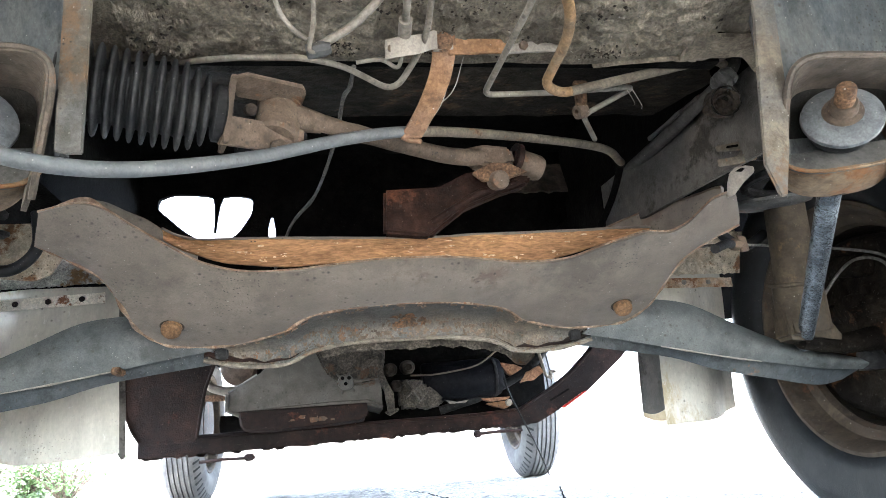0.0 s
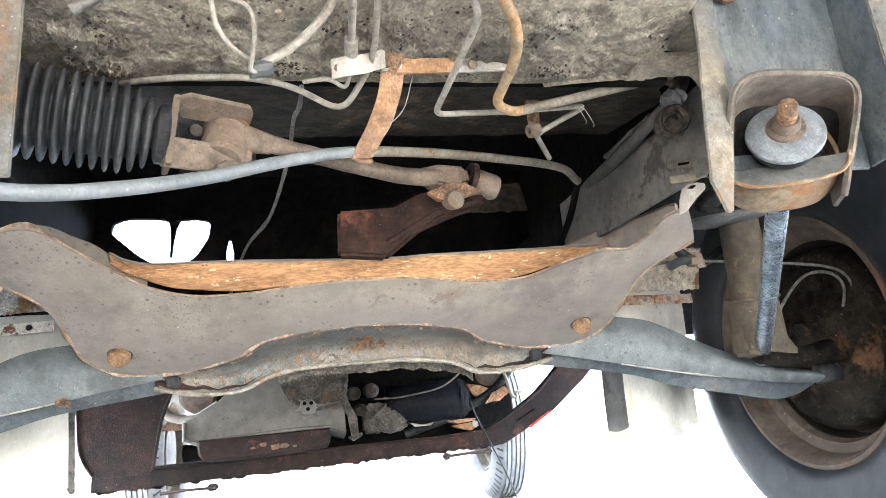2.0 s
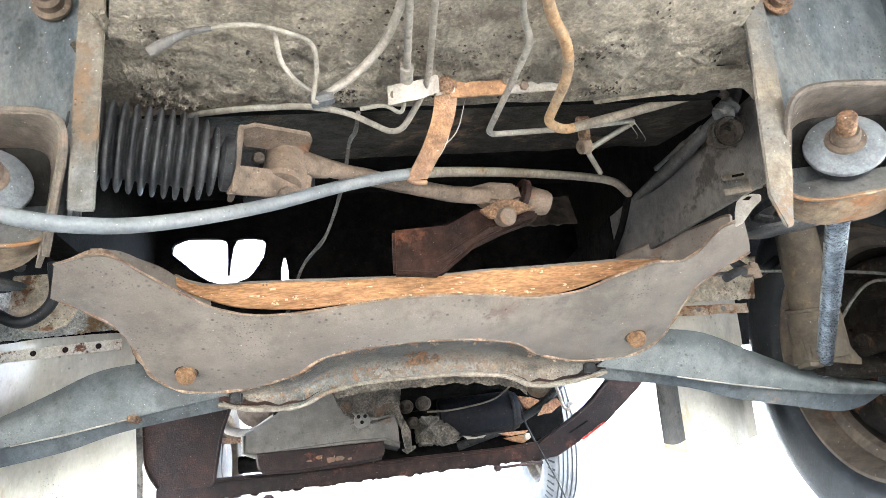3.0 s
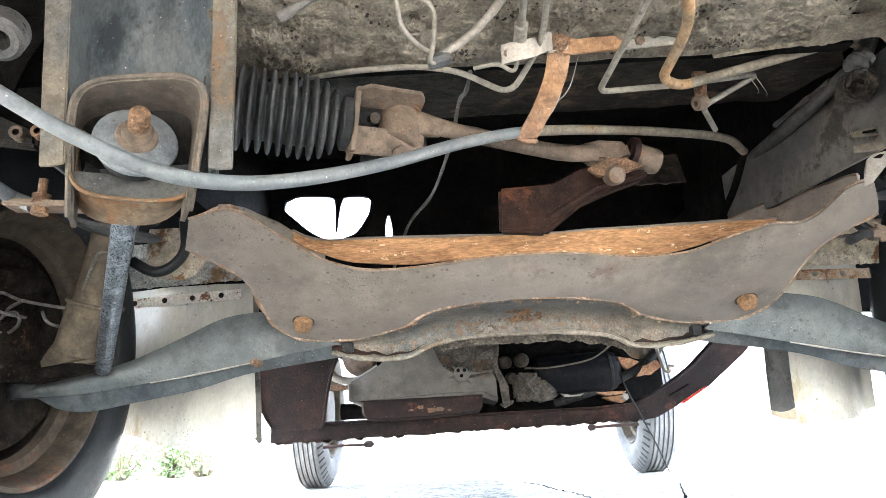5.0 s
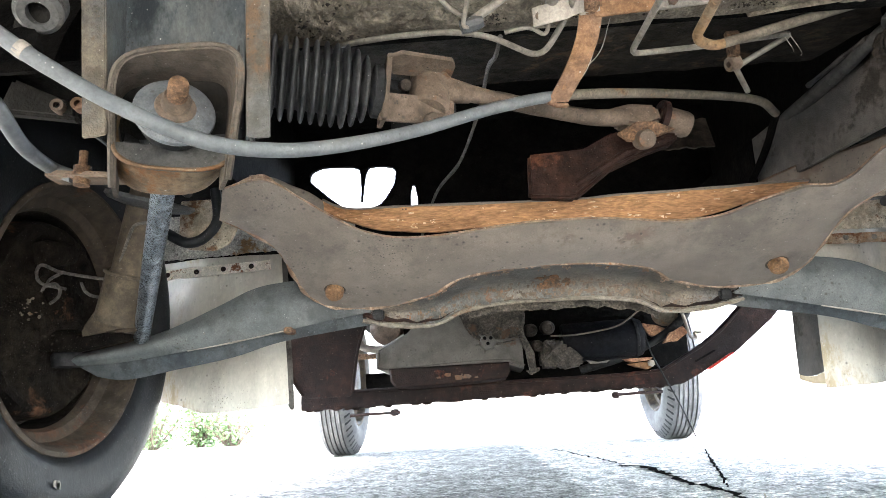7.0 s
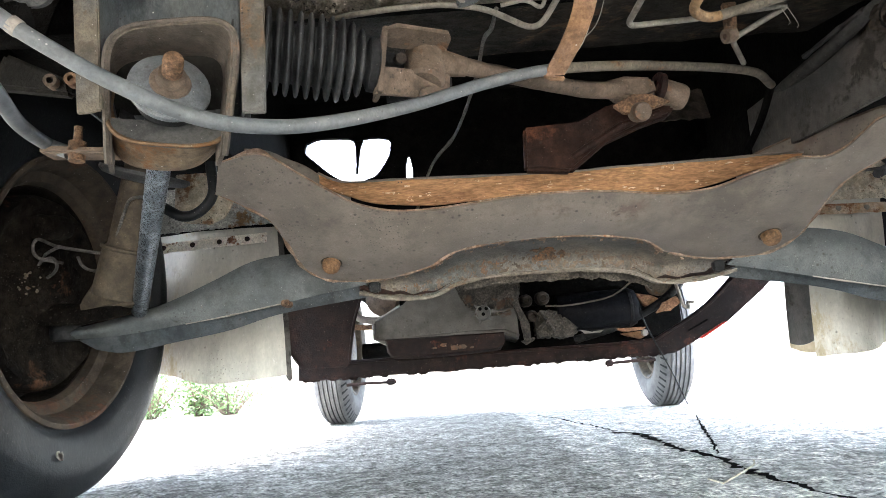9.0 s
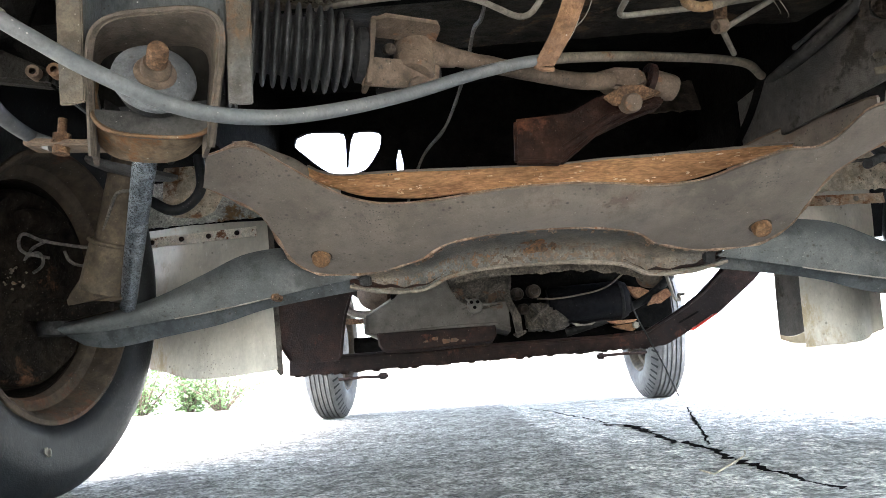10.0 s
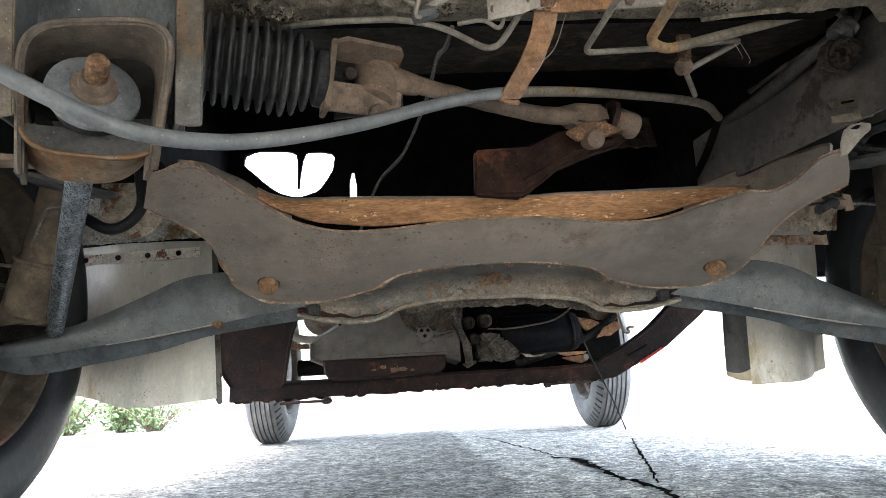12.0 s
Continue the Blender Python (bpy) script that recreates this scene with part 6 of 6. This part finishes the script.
for x, z, r in ((0.011, 0.262, 0.0125), (0.043, 0.265, 0.0135), (0.021, 0.232, 0.011)):
    part("cast_boss", lathe([(0, -0.02), (r, -0.02), (r, -0.004), (r * 0.85, 0.0), (r * 0.5, 0.002), (r * 0.42, -0.001), (0, -0.001)], (x, 1.200, z), (0.1, -1, -0.1), 18), BROWN, engine, "round dark cap")
part("pump_body", lumpy(prism([(0.024, 1.20, 0.234), (0.046, 1.20, 0.244), (0.072, 1.20, 0.237), (0.081, 1.20, 0.215), (0.057, 1.20, 0.192), (0.026, 1.20, 0.194)], (0, 0.06, 0), 0.005), 0.0045, 70, 5), CAST, engine, "greasy lumpy pump body", 50)
part("pump_nose", lumpy(prism([(0.056, 1.21, 0.221), (0.078, 1.21, 0.232), (0.095, 1.21, 0.219), (0.110, 1.21, 0.203), (0.101, 1.21, 0.193), (0.069, 1.21, 0.188), (0.054, 1.21, 0.197)], (0, 0.05, 0), 0.005), 0.0014, 50, 3), CAST, engine, "tapered pump nose", 60)
for a, b in (((0.034, 0.240), (0.060, 0.200)), ((0.032, 0.208), (0.064, 0.236))):
    part("pump_rib", tube([(a[0], 1.196, a[1]), (b[0], 1.196, b[1])], 0.0034, 8, wobble=0.6), CAST, engine, "worn casting rib")
part("vacuum_pipe", tube(spline([(0.048, 1.215, 0.251), (0.086, 1.215, 0.250), (0.129, 1.215, 0.254), (0.178, 1.215, 0.264), (0.219, 1.215, 0.290)], 6), 0.0016, 8), DULL, engine, "thin dull pipe")
part("pale_scrap", lumpy(prism([(0.114, 1.238, 0.2035), (0.136, 1.238, 0.1985), (0.160, 1.238, 0.2015), (0.152, 1.238, 0.1965), (0.122, 1.238, 0.1960)], (0, 0.004, 0)), 0.0006, 90, 2), PLATE, engine, "pale dented scrap of sheet")
part("strap_end", prism([(-0.006, 1.186, 0.186), (0.020, 1.186, 0.192), (0.021, 1.186, 0.187), (0.004, 1.186, 0.178)], (0, 0.01, 0), 0.001), CAST, engine)
can = thing("oil_filter", (0.15, 1.26, 0.23), "dusty black canister beside the engine", "canister")
ca, cb = Vector((0.072, 1.265, 0.240)), Vector((0.232, 1.27, 0.245))
cl = (cb - ca).length
part("can", lathe([(0, 0), (0.034, 0), (0.038, 0.005), (0.038, cl - 0.012), (0.034, cl - 0.003), (0.02, cl), (0, cl)], ca, cb - ca, 36), FILTER, can)
part("seam", lathe([(0.037, cl - 0.02), (0.0395, cl - 0.019), (0.0395, cl - 0.014), (0.037, cl - 0.013)], ca, cb - ca, 36), RUBBER, can)
beam = thing("rear_beam", (0, 1.29, 0.14), "dark brown rusty transverse beam under the engine", "beam")
bp = [(-0.452, 1.28, 0.139), (-0.10, 1.28, 0.143), (0.182, 1.28, 0.150), (0.305, 1.28, 0.152), (0.410, 1.28, 0.204), (0.4915, 1.28, 0.267), (0.560, 1.28, 0.335), (0.480, 1.28, 0.335), (0.4265, 1.28, 0.283), (0.389, 1.28, 0.250), (0.347, 1.28, 0.222), (0.268, 1.28, 0.179), (0.182, 1.28, 0.173), (-0.452, 1.28, 0.168)]
part("beam_web", prism(bp, (0, 0.05, 0), 0.0), DKRUST, beam)
part("beam_rib", tube([(-0.44, 1.279, 0.169), (0.182, 1.279, 0.174), (0.268, 1.279, 0.179), (0.347, 1.279, 0.222), (0.389, 1.279, 0.250), (0.424, 1.279, 0.283)], 0.0035, 8, wobble=0.2), DKRUST, beam)
lump = bmesh.new()
rl = random.Random(8)
for k in range(90):
    x = rl.uniform(-0.44, 0.28)
    r = rl.uniform(0.002, 0.006)
    c = Vector((x, 1.274, 0.139 + 0.013 * (x + 0.45) / 0.75 - r * 0.3))
    prism([c + Vector((r * 1.8 * math.cos(a) * rl.uniform(0.6, 1.2), 0, r * math.sin(a) * rl.uniform(0.6, 1.2))) for a in (0, 1.05, 2.1, 3.14, 4.19, 5.24)], (0, 0.02, 0), 0, lump)
tagged(part("rust_scab", lump, DKRUST, beam, "scabs of rust under the beam"), kind="stuff")
part("beam_flange", prism([(-0.45, 1.272, 0.137), (-0.45, 1.34, 0.137), (0.30, 1.34, 0.150), (0.30, 1.272, 0.150)], (0, 0, 0.004), 0.001), DKRUST, beam)
# Red strip painted for a red glow along the beam's edge.
part("glow_strip", prism([(0.352, 1.277, 0.1775), (0.402, 1.277, 0.2055), (0.412, 1.277, 0.2060), (0.358, 1.277, 0.1745)], (0, 0.004, 0), 0.0006), RED, beam, "red strip painted for a glow on the beam")
part("slot", prism([(0.331, 1.2785, 0.1935), (0.372, 1.2785, 0.2135), (0.374, 1.2785, 0.2105), (0.333, 1.2785, 0.1905)], (0, 0.004, 0), 0.0005), BLACK, beam, "dark slot in the arm")
hang = thing("beam_hanger", (-0.39, 1.22, 0.16), "dark brown rusty hanger plate carrying the beam", "hanger plate")
part("plate", prism([(-0.470, 1.215, 0.456), (-0.462, 1.215, 0.277), (-0.4555, 1.215, 0.214), (-0.446, 1.215, 0.186), (-0.431, 1.215, 0.163), (-0.425, 1.215, 0.158), (-0.340, 1.215, 0.158), (-0.3355, 1.215, 0.164), (-0.324, 1.215, 0.244), (-0.309, 1.215, 0.290), (-0.300, 1.215, 0.456)], (0, 0.006, 0), 0.0015), DKRUST, hang)
part("edge", tube(spline([(-0.306, 1.214, 0.31), (-0.309, 1.214, 0.290), (-0.324, 1.214, 0.244), (-0.3355, 1.214, 0.166)], 5), 0.003, 8), DKRUST, hang)
part("edge", tube(spline([(-0.462, 1.214, 0.277), (-0.4555, 1.214, 0.214), (-0.446, 1.214, 0.186), (-0.431, 1.214, 0.163)], 5), 0.0025, 8), DKRUST, hang)
solo("exhaust_bend", tube(spline([(-0.345, 1.30, 0.30), (-0.337, 1.30, 0.272), (-0.322, 1.30, 0.257), (-0.281, 1.30, 0.253), (-0.238, 1.30, 0.276), (-0.20, 1.31, 0.296), (-0.16, 1.33, 0.305)], 8), 0.0085, 14, wobble=0.1), PLATE, "pale dented exhaust bend", "exhaust pipe")
solo("exhaust_ring", lathe([(0.0, 0.0), (0.022, 0.0), (0.034, 0.004), (0.037, 0.012), (0.034, 0.020), (0.030, 0.05), (0, 0.05)], (-0.284, 1.305, 0.296), (0.25, 1, 0.2), 28), LINK, "rusty exhaust flange ring", "flange")
solo("rust_strip", prism([(-0.40, 1.335, 0.254), (-0.285, 1.335, 0.246), (-0.285, 1.335, 0.236), (-0.40, 1.335, 0.240)], (0, 0.004, 0), 0.001), BOLT, "thin rusty strip behind the hanger", "strip")
solo("hook_bracket", lumpy(prism([(0.235, 1.272, 0.272), (0.248, 1.270, 0.249), (0.264, 1.268, 0.239), (0.288, 1.268, 0.255), (0.262, 1.270, 0.267)], (0, 0.012, 0), 0.001), 0.0015, 70, 3), BRONZE, "bright rusty bracket beside the canister", "bracket")
tab = thing("rust_tab", (0.22, 1.26, 0.19), "bright rusty folded tab resting on the beam", "tab")
part("upper_leaf", prism([(0.187, 1.258, 0.203), (0.229, 1.256, 0.2035), (0.246, 1.258, 0.2035), (0.240, 1.258, 0.1985), (0.208, 1.258, 0.1960)], (0, 0.03, 0.001), 0.0008), BRONZE, tab)
part("lower_leaf", prism([(0.198, 1.262, 0.1935), (0.238, 1.262, 0.1965), (0.251, 1.262, 0.190), (0.236, 1.262, 0.1815), (0.214, 1.262, 0.187)], (0, 0.02, 0), 0.001), STRAP, tab, "darker rusty lower leaf")
part("nut", hexbolt((0.240, 1.258, 0.192), (0.2, -1, 0), 0.007, 0.006), PLATE, tab, "pale worn nut")
clampb = thing("hose_clamp", (0.273, 1.27, 0.27), "rusty hose clamp above the beam", "hose clamp")
part("band", lathe([(0.020, -0.007), (0.026, -0.007), (0.0265, 0.007), (0.020, 0.007), (0.020, -0.007)], (0.286, 1.285, 0.292), (0.2, 0.8, 0.6), 28), LINK, clampb)
part("sleeve", lathe([(0, -0.012), (0.019, -0.012), (0.0205, 0.0), (0.0205, 0.05), (0, 0.05)], (0.286, 1.285, 0.292), (0.2, 0.8, 0.6), 24), DULL, clampb, "dull pipe inside the clamp")
part("link_bar", lumpy(prism([(0.270, 1.258, 0.230), (0.284, 1.258, 0.249), (0.310, 1.258, 0.259), (0.320, 1.258, 0.247), (0.296, 1.258, 0.233)], (0, 0.008, 0), 0.001), 0.0022, 80, 3), BRONZE, clampb, "bright rusty link")
part("stay", tube(rounded([(0.312, 1.258, 0.290), (0.317, 1.258, 0.266), (0.323, 1.258, 0.238), (0.334, 1.258, 0.235), (0.331, 1.258, 0.247), (0.344, 1.258, 0.246)], 0.004), 0.0034, 8), PLATE, clampb, "pale bent stay")
solo("rear_hose", tube(spline([(0.110, 1.30, 0.188), (0.150, 1.29, 0.198), (0.189, 1.275, 0.208), (0.247, 1.272, 0.232), (0.288, 1.272, 0.255), (0.319, 1.272, 0.281), (0.340, 1.275, 0.31)], 8), 0.0085, 12), RUBBER, "black rubber hose above the beam", "hose")
solo("stray_wire", tube(spline([(0.235, 1.262, 0.262), (0.243, 1.26, 0.215), (0.262, 1.255, 0.165), (0.284, 1.25, 0.110), (0.303, 1.245, 0.052)], 8), 0.0016, 8, wobble=0.4), RUBBER, "thin dangling black wire", "wire")
axle = thing("rear_axle", (0, 2.475, 0.0), "dark rear axle carrying two worn ribbed grey tyres", "axle")
for s in (-1, 1):
    wheel(axle, s, 0.604 if s < 0 else 0.592, 2.475, 0.268, 0.268, 0.134, False)
    part("brake_drum", lathe([(0, -0.03), (0.09, -0.03), (0.1, -0.02), (0.1, 0.01), (0, 0.01)], (s * 0.586, 2.475, 0.268), (s, 0, 0), 40), DKRUST, axle)
part("tube", tube([(-0.52, 2.5, 0.262), (0.52, 2.5, 0.262)], 0.03, 18), BLACK, axle)
part("shackle_bolt", tube([(0.345, 2.2, 0.157), (0.42, 2.2, 0.160), (0.50, 2.2, 0.160)], 0.005, 8, wobble=0.3), DKRUST, axle)
part("shackle_nut", lumpy(box(0.334, 0.362, 2.185, 2.215, 0.147, 0.168, 0.005), 0.004, 40, 2), DKRUST, axle)
part("shackle_nut", lumpy(box(-0.395, -0.362, 2.185, 2.215, 0.128, 0.148, 0.005), 0.004, 40, 2), DKRUST, axle)
part("shackle_bolt", tube([(-0.53, 2.2, 0.135), (-0.46, 2.2, 0.138), (-0.39, 2.2, 0.137)], 0.005, 8, wobble=0.3), DKRUST, axle)

# ---- corner above the near wheel ----
tie = thing("tie_rod", (-0.4, 0.4, 0.3), "grey tie hose clamped by a rusty bolt under the bracket", "tie rod")
part("hose", tube(spline([(-0.40, 0.26, 0.345), (-0.392, 0.30, 0.314), (-0.409, 0.35, 0.311), (-0.421, 0.40, 0.315), (-0.405, 0.405, 0.308)], 8), 0.0056, 12), HOSE, tie)
part("tab", prism([(-0.425, 0.398, 0.313), (-0.355, 0.398, 0.306), (-0.355, 0.398, 0.302), (-0.425, 0.398, 0.307)], (0, 0.02, 0), 0.001), LINK, tie, "rusty clamp tab")
part("bolt", lathe([(0, -0.009), (0.0062, -0.009), (0.0066, -0.002), (0.0085, -0.0015), (0.0085, 0.0005), (0.0068, 0.001), (0.0068, 0.007), (0.0034, 0.0075), (0.0034, 0.020), (0, 0.020)], (-0.398, 0.405, 0.309), (0, 0, 1), 12), BOLT, tie, "rusty bolt and nut")
kn = thing("sleeve_joint", (-0.37, 0.3, 0.37), "grimy bushed joint of a link beside the bracket", "joint")
part("eye", lathe([(0.0075, -0.010), (0.0125, -0.010), (0.0155, -0.007), (0.0165, 0.010), (0.0075, 0.010), (0.0075, -0.010)], (-0.373, 0.302, 0.389), (-0.25, 0.55, 0.8), 28), SEAT, kn, "open ring eye")
part("shank", tube([(-0.381, 0.312, 0.372), (-0.397, 0.30, 0.360), (-0.41, 0.28, 0.335)], 0.010, 14, wobble=0.2), BLACK, kn)
part("lever", prism([(-0.44, 0.37, 0.38), (-0.385, 0.37, 0.352), (-0.385, 0.37, 0.340), (-0.45, 0.37, 0.352)], (0, 0.012, 0), 0.003), SOOT_SHADE, kn)
part("eye_ear", lumpy(prism([(-0.392, 0.304, 0.376), (-0.386, 0.300, 0.392), (-0.376, 0.296, 0.402), (-0.362, 0.296, 0.400), (-0.356, 0.300, 0.388), (-0.362, 0.304, 0.378), (-0.376, 0.308, 0.373)], (-0.002, 0.005, 0.007), 0.001), 0.002, 60, 2), SOOT_SHADE, kn, "grimy ragged flange behind the eye")
for x in (-0.398, -0.382):
    part("stud", lathe([(0.0025, 0), (0.005, 0), (0.005, 0.01), (0.0025, 0.01)], (x, 0.372, 0.350), (0.2, -1, -0.1), 12), LINK if x < -0.39 else STRAP, kn)

clip = thing("hose_clip", (0.41, 0.675, 0.327), "black hose joined to a brake line by a rusty clip", "hose clip")
part("hose", tube(spline([(0.335, 0.60, 0.300), (0.362, 0.625, 0.312), (0.388, 0.655, 0.322), (0.402, 0.672, 0.326)], 6), 0.0052, 12), RUBBER, clip)
part("nut", lathe([(0, 0), (0.007, 0), (0.0075, 0.003), (0.0075, 0.010), (0.006, 0.013), (0, 0.013)], (0.402, 0.673, 0.326), (1, 0.2, 0.05), 6), LINK, clip, "rusty union nut")
part("plate", prism([(0.412, 0.672, 0.338), (0.424, 0.674, 0.336), (0.426, 0.674, 0.318), (0.413, 0.672, 0.316)], (0, 0.003, 0), 0.0006), LINK, clip, "rusty clip plate")
solo("hose_bracket", prism([(-0.392, 0.735, 0.40), (-0.392, 0.735, 0.356), (-0.402, 0.735, 0.338), (-0.42, 0.735, 0.330), (-0.455, 0.735, 0.334), (-0.468, 0.735, 0.35), (-0.468, 0.735, 0.40)], (0, 0.004, 0), 0.001), STAIN,
     "pale scabby hose bracket with rust stains", "bracket")

# ---- brake lines at the wheels ----
LINES = {-1: ([(-0.445, 0.636, 0.3408), (-0.4569, 0.636, 0.3409), (-0.4705, 0.637, 0.3411), (-0.4784, 0.639, 0.3378), (-0.485, 0.643, 0.3268), (-0.4919, 0.648, 0.3134), (-0.5006, 0.655, 0.2974), (-0.5099, 0.66, 0.287), (-0.5215, 0.664, 0.2853), (-0.546, 0.672, 0.2905), (-0.587, 0.68, 0.301), (-0.610, 0.68, 0.311), (-0.616, 0.68, 0.301), (-0.608, 0.68, 0.288), (-0.590, 0.70, 0.284)],
               [(-0.585, 0.685, 0.302), (-0.606, 0.69, 0.294), (-0.615, 0.69, 0.278), (-0.630, 0.70, 0.264)], [(-0.611, 0.69, 0.286), (-0.598, 0.69, 0.289), (-0.591, 0.69, 0.278), (-0.599, 0.69, 0.267), (-0.632, 0.70, 0.258)],
               [(-0.5717, 0.70, 0.2909), (-0.5659, 0.70, 0.2799), (-0.5547, 0.70, 0.2729), (-0.535, 0.70, 0.2700)]),
         1: ([(0.352, 0.68, 0.326), (0.405, 0.68, 0.328), (0.484, 0.68, 0.323), (0.576, 0.68, 0.315), (0.618, 0.68, 0.304), (0.629, 0.68, 0.279), (0.632, 0.71, 0.241)],
             [(0.515, 0.70, 0.245), (0.541, 0.68, 0.284), (0.572, 0.68, 0.303), (0.605, 0.68, 0.301), (0.616, 0.68, 0.279), (0.620, 0.71, 0.238)])}
for s in (-1, 1):
    for pts in LINES[s]:
        solo("brake_line", tube(spline(pts, 7), 0.0019, 10, wobble=0.05), LINE, "thin pale brake line curling to the drum", "brake line", "brake lines")
    solo("brake_hose", tube(spline([(s * 0.408, 0.70, 0.40), (s * 0.404, 0.70, 0.36), (s * 0.42, 0.70, 0.338), (s * 0.442, 0.70, 0.333), (s * 0.468, 0.70, 0.347)], 8), 0.0066, 12), TYRE,
         "black rubber brake hose curving to the strut", "brake hose", "brake hoses")

wr = random.Random(17)
dirt = bmesh.new()
for k in range(26):
    c = Vector((-0.618 + wr.gauss(0, 0.014), 0.662 + wr.uniform(-0.003, 0.003), 0.256 + wr.gauss(0, 0.007)))
    r_ = wr.uniform(0.0008, 0.0030)
    ring = [c + Vector((r_ * wr.uniform(0.3, 1.5) * math.cos(g), 0, r_ * wr.uniform(0.3, 1.2) * math.sin(g))) for g in (0, 0.9, 1.8, 2.7, 3.6, 4.5, 5.4)]
    prism(ring, (0, 0.0015, 0), 0, dirt)
solo("dirt_clump", dirt, DULL, "pale flaky dirt caught in a web beside the hub", "dirt")

# ---- shrubs beyond ----


def shrub(at, h, spread, seed):
    rng = random.Random(seed)
    t = thing("shrub", at, "low green leafy shrub in sunlight at the yard's edge", "shrub", "shrubs")
    lv = bmesh.new()
    base = Vector(at)
    for k in range(20):
        a = rng.uniform(0, 6.28)
        out = Vector((math.cos(a), math.sin(a), 0)) * rng.uniform(0.1, 1.0) * spread
        tip = base + out + Vector((0, 0, h * rng.uniform(0.35, 1)))
        mid = base + out * 0.5 + Vector((0, 0, h * 0.4))
        pts = spline([base + out * 0.1, mid, tip], 5)
        part("stem", tube(pts, (0.008, 0.003), 5), BARK, t)
        for j in range(60):
            q = pts[rng.randrange(1, len(pts))] + Vector((rng.gauss(0, 0.13), rng.gauss(0, 0.13), rng.gauss(0, 0.12))) * h
            if q.z < 0.004:
                continue
            ln, w = rng.uniform(0.05, 0.11) * h, rng.uniform(0.016, 0.03) * h
            d = Vector((rng.uniform(-1, 1), rng.uniform(-1, 1), rng.uniform(-0.7, 0.5))).normalized()
            sd = d.orthogonal().normalized() * w
            up = sd.cross(d).normalized() * w * 0.5
            v = [lv.verts.new(q), lv.verts.new(q + d * ln * 0.45 + sd + up), lv.verts.new(q + d * ln), lv.verts.new(q + d * ln * 0.45 - sd + up)]
            lv.faces.new(v)
    tagged(part("foliage", lv, LEAF, t), kind="stuff")
    return t


shrub((-1.95, 5.0, 0), 0.34, 0.40, 1)
shrub((-2.25, 5.15, 0), 0.46, 0.40, 7)
shrub((-2.55, 5.0, 0), 0.40, 0.42, 2)
shrub((-2.85, 5.3, 0), 0.62, 0.40, 4)
shrub((-3.2, 5.2, 0), 0.5, 0.4, 11)
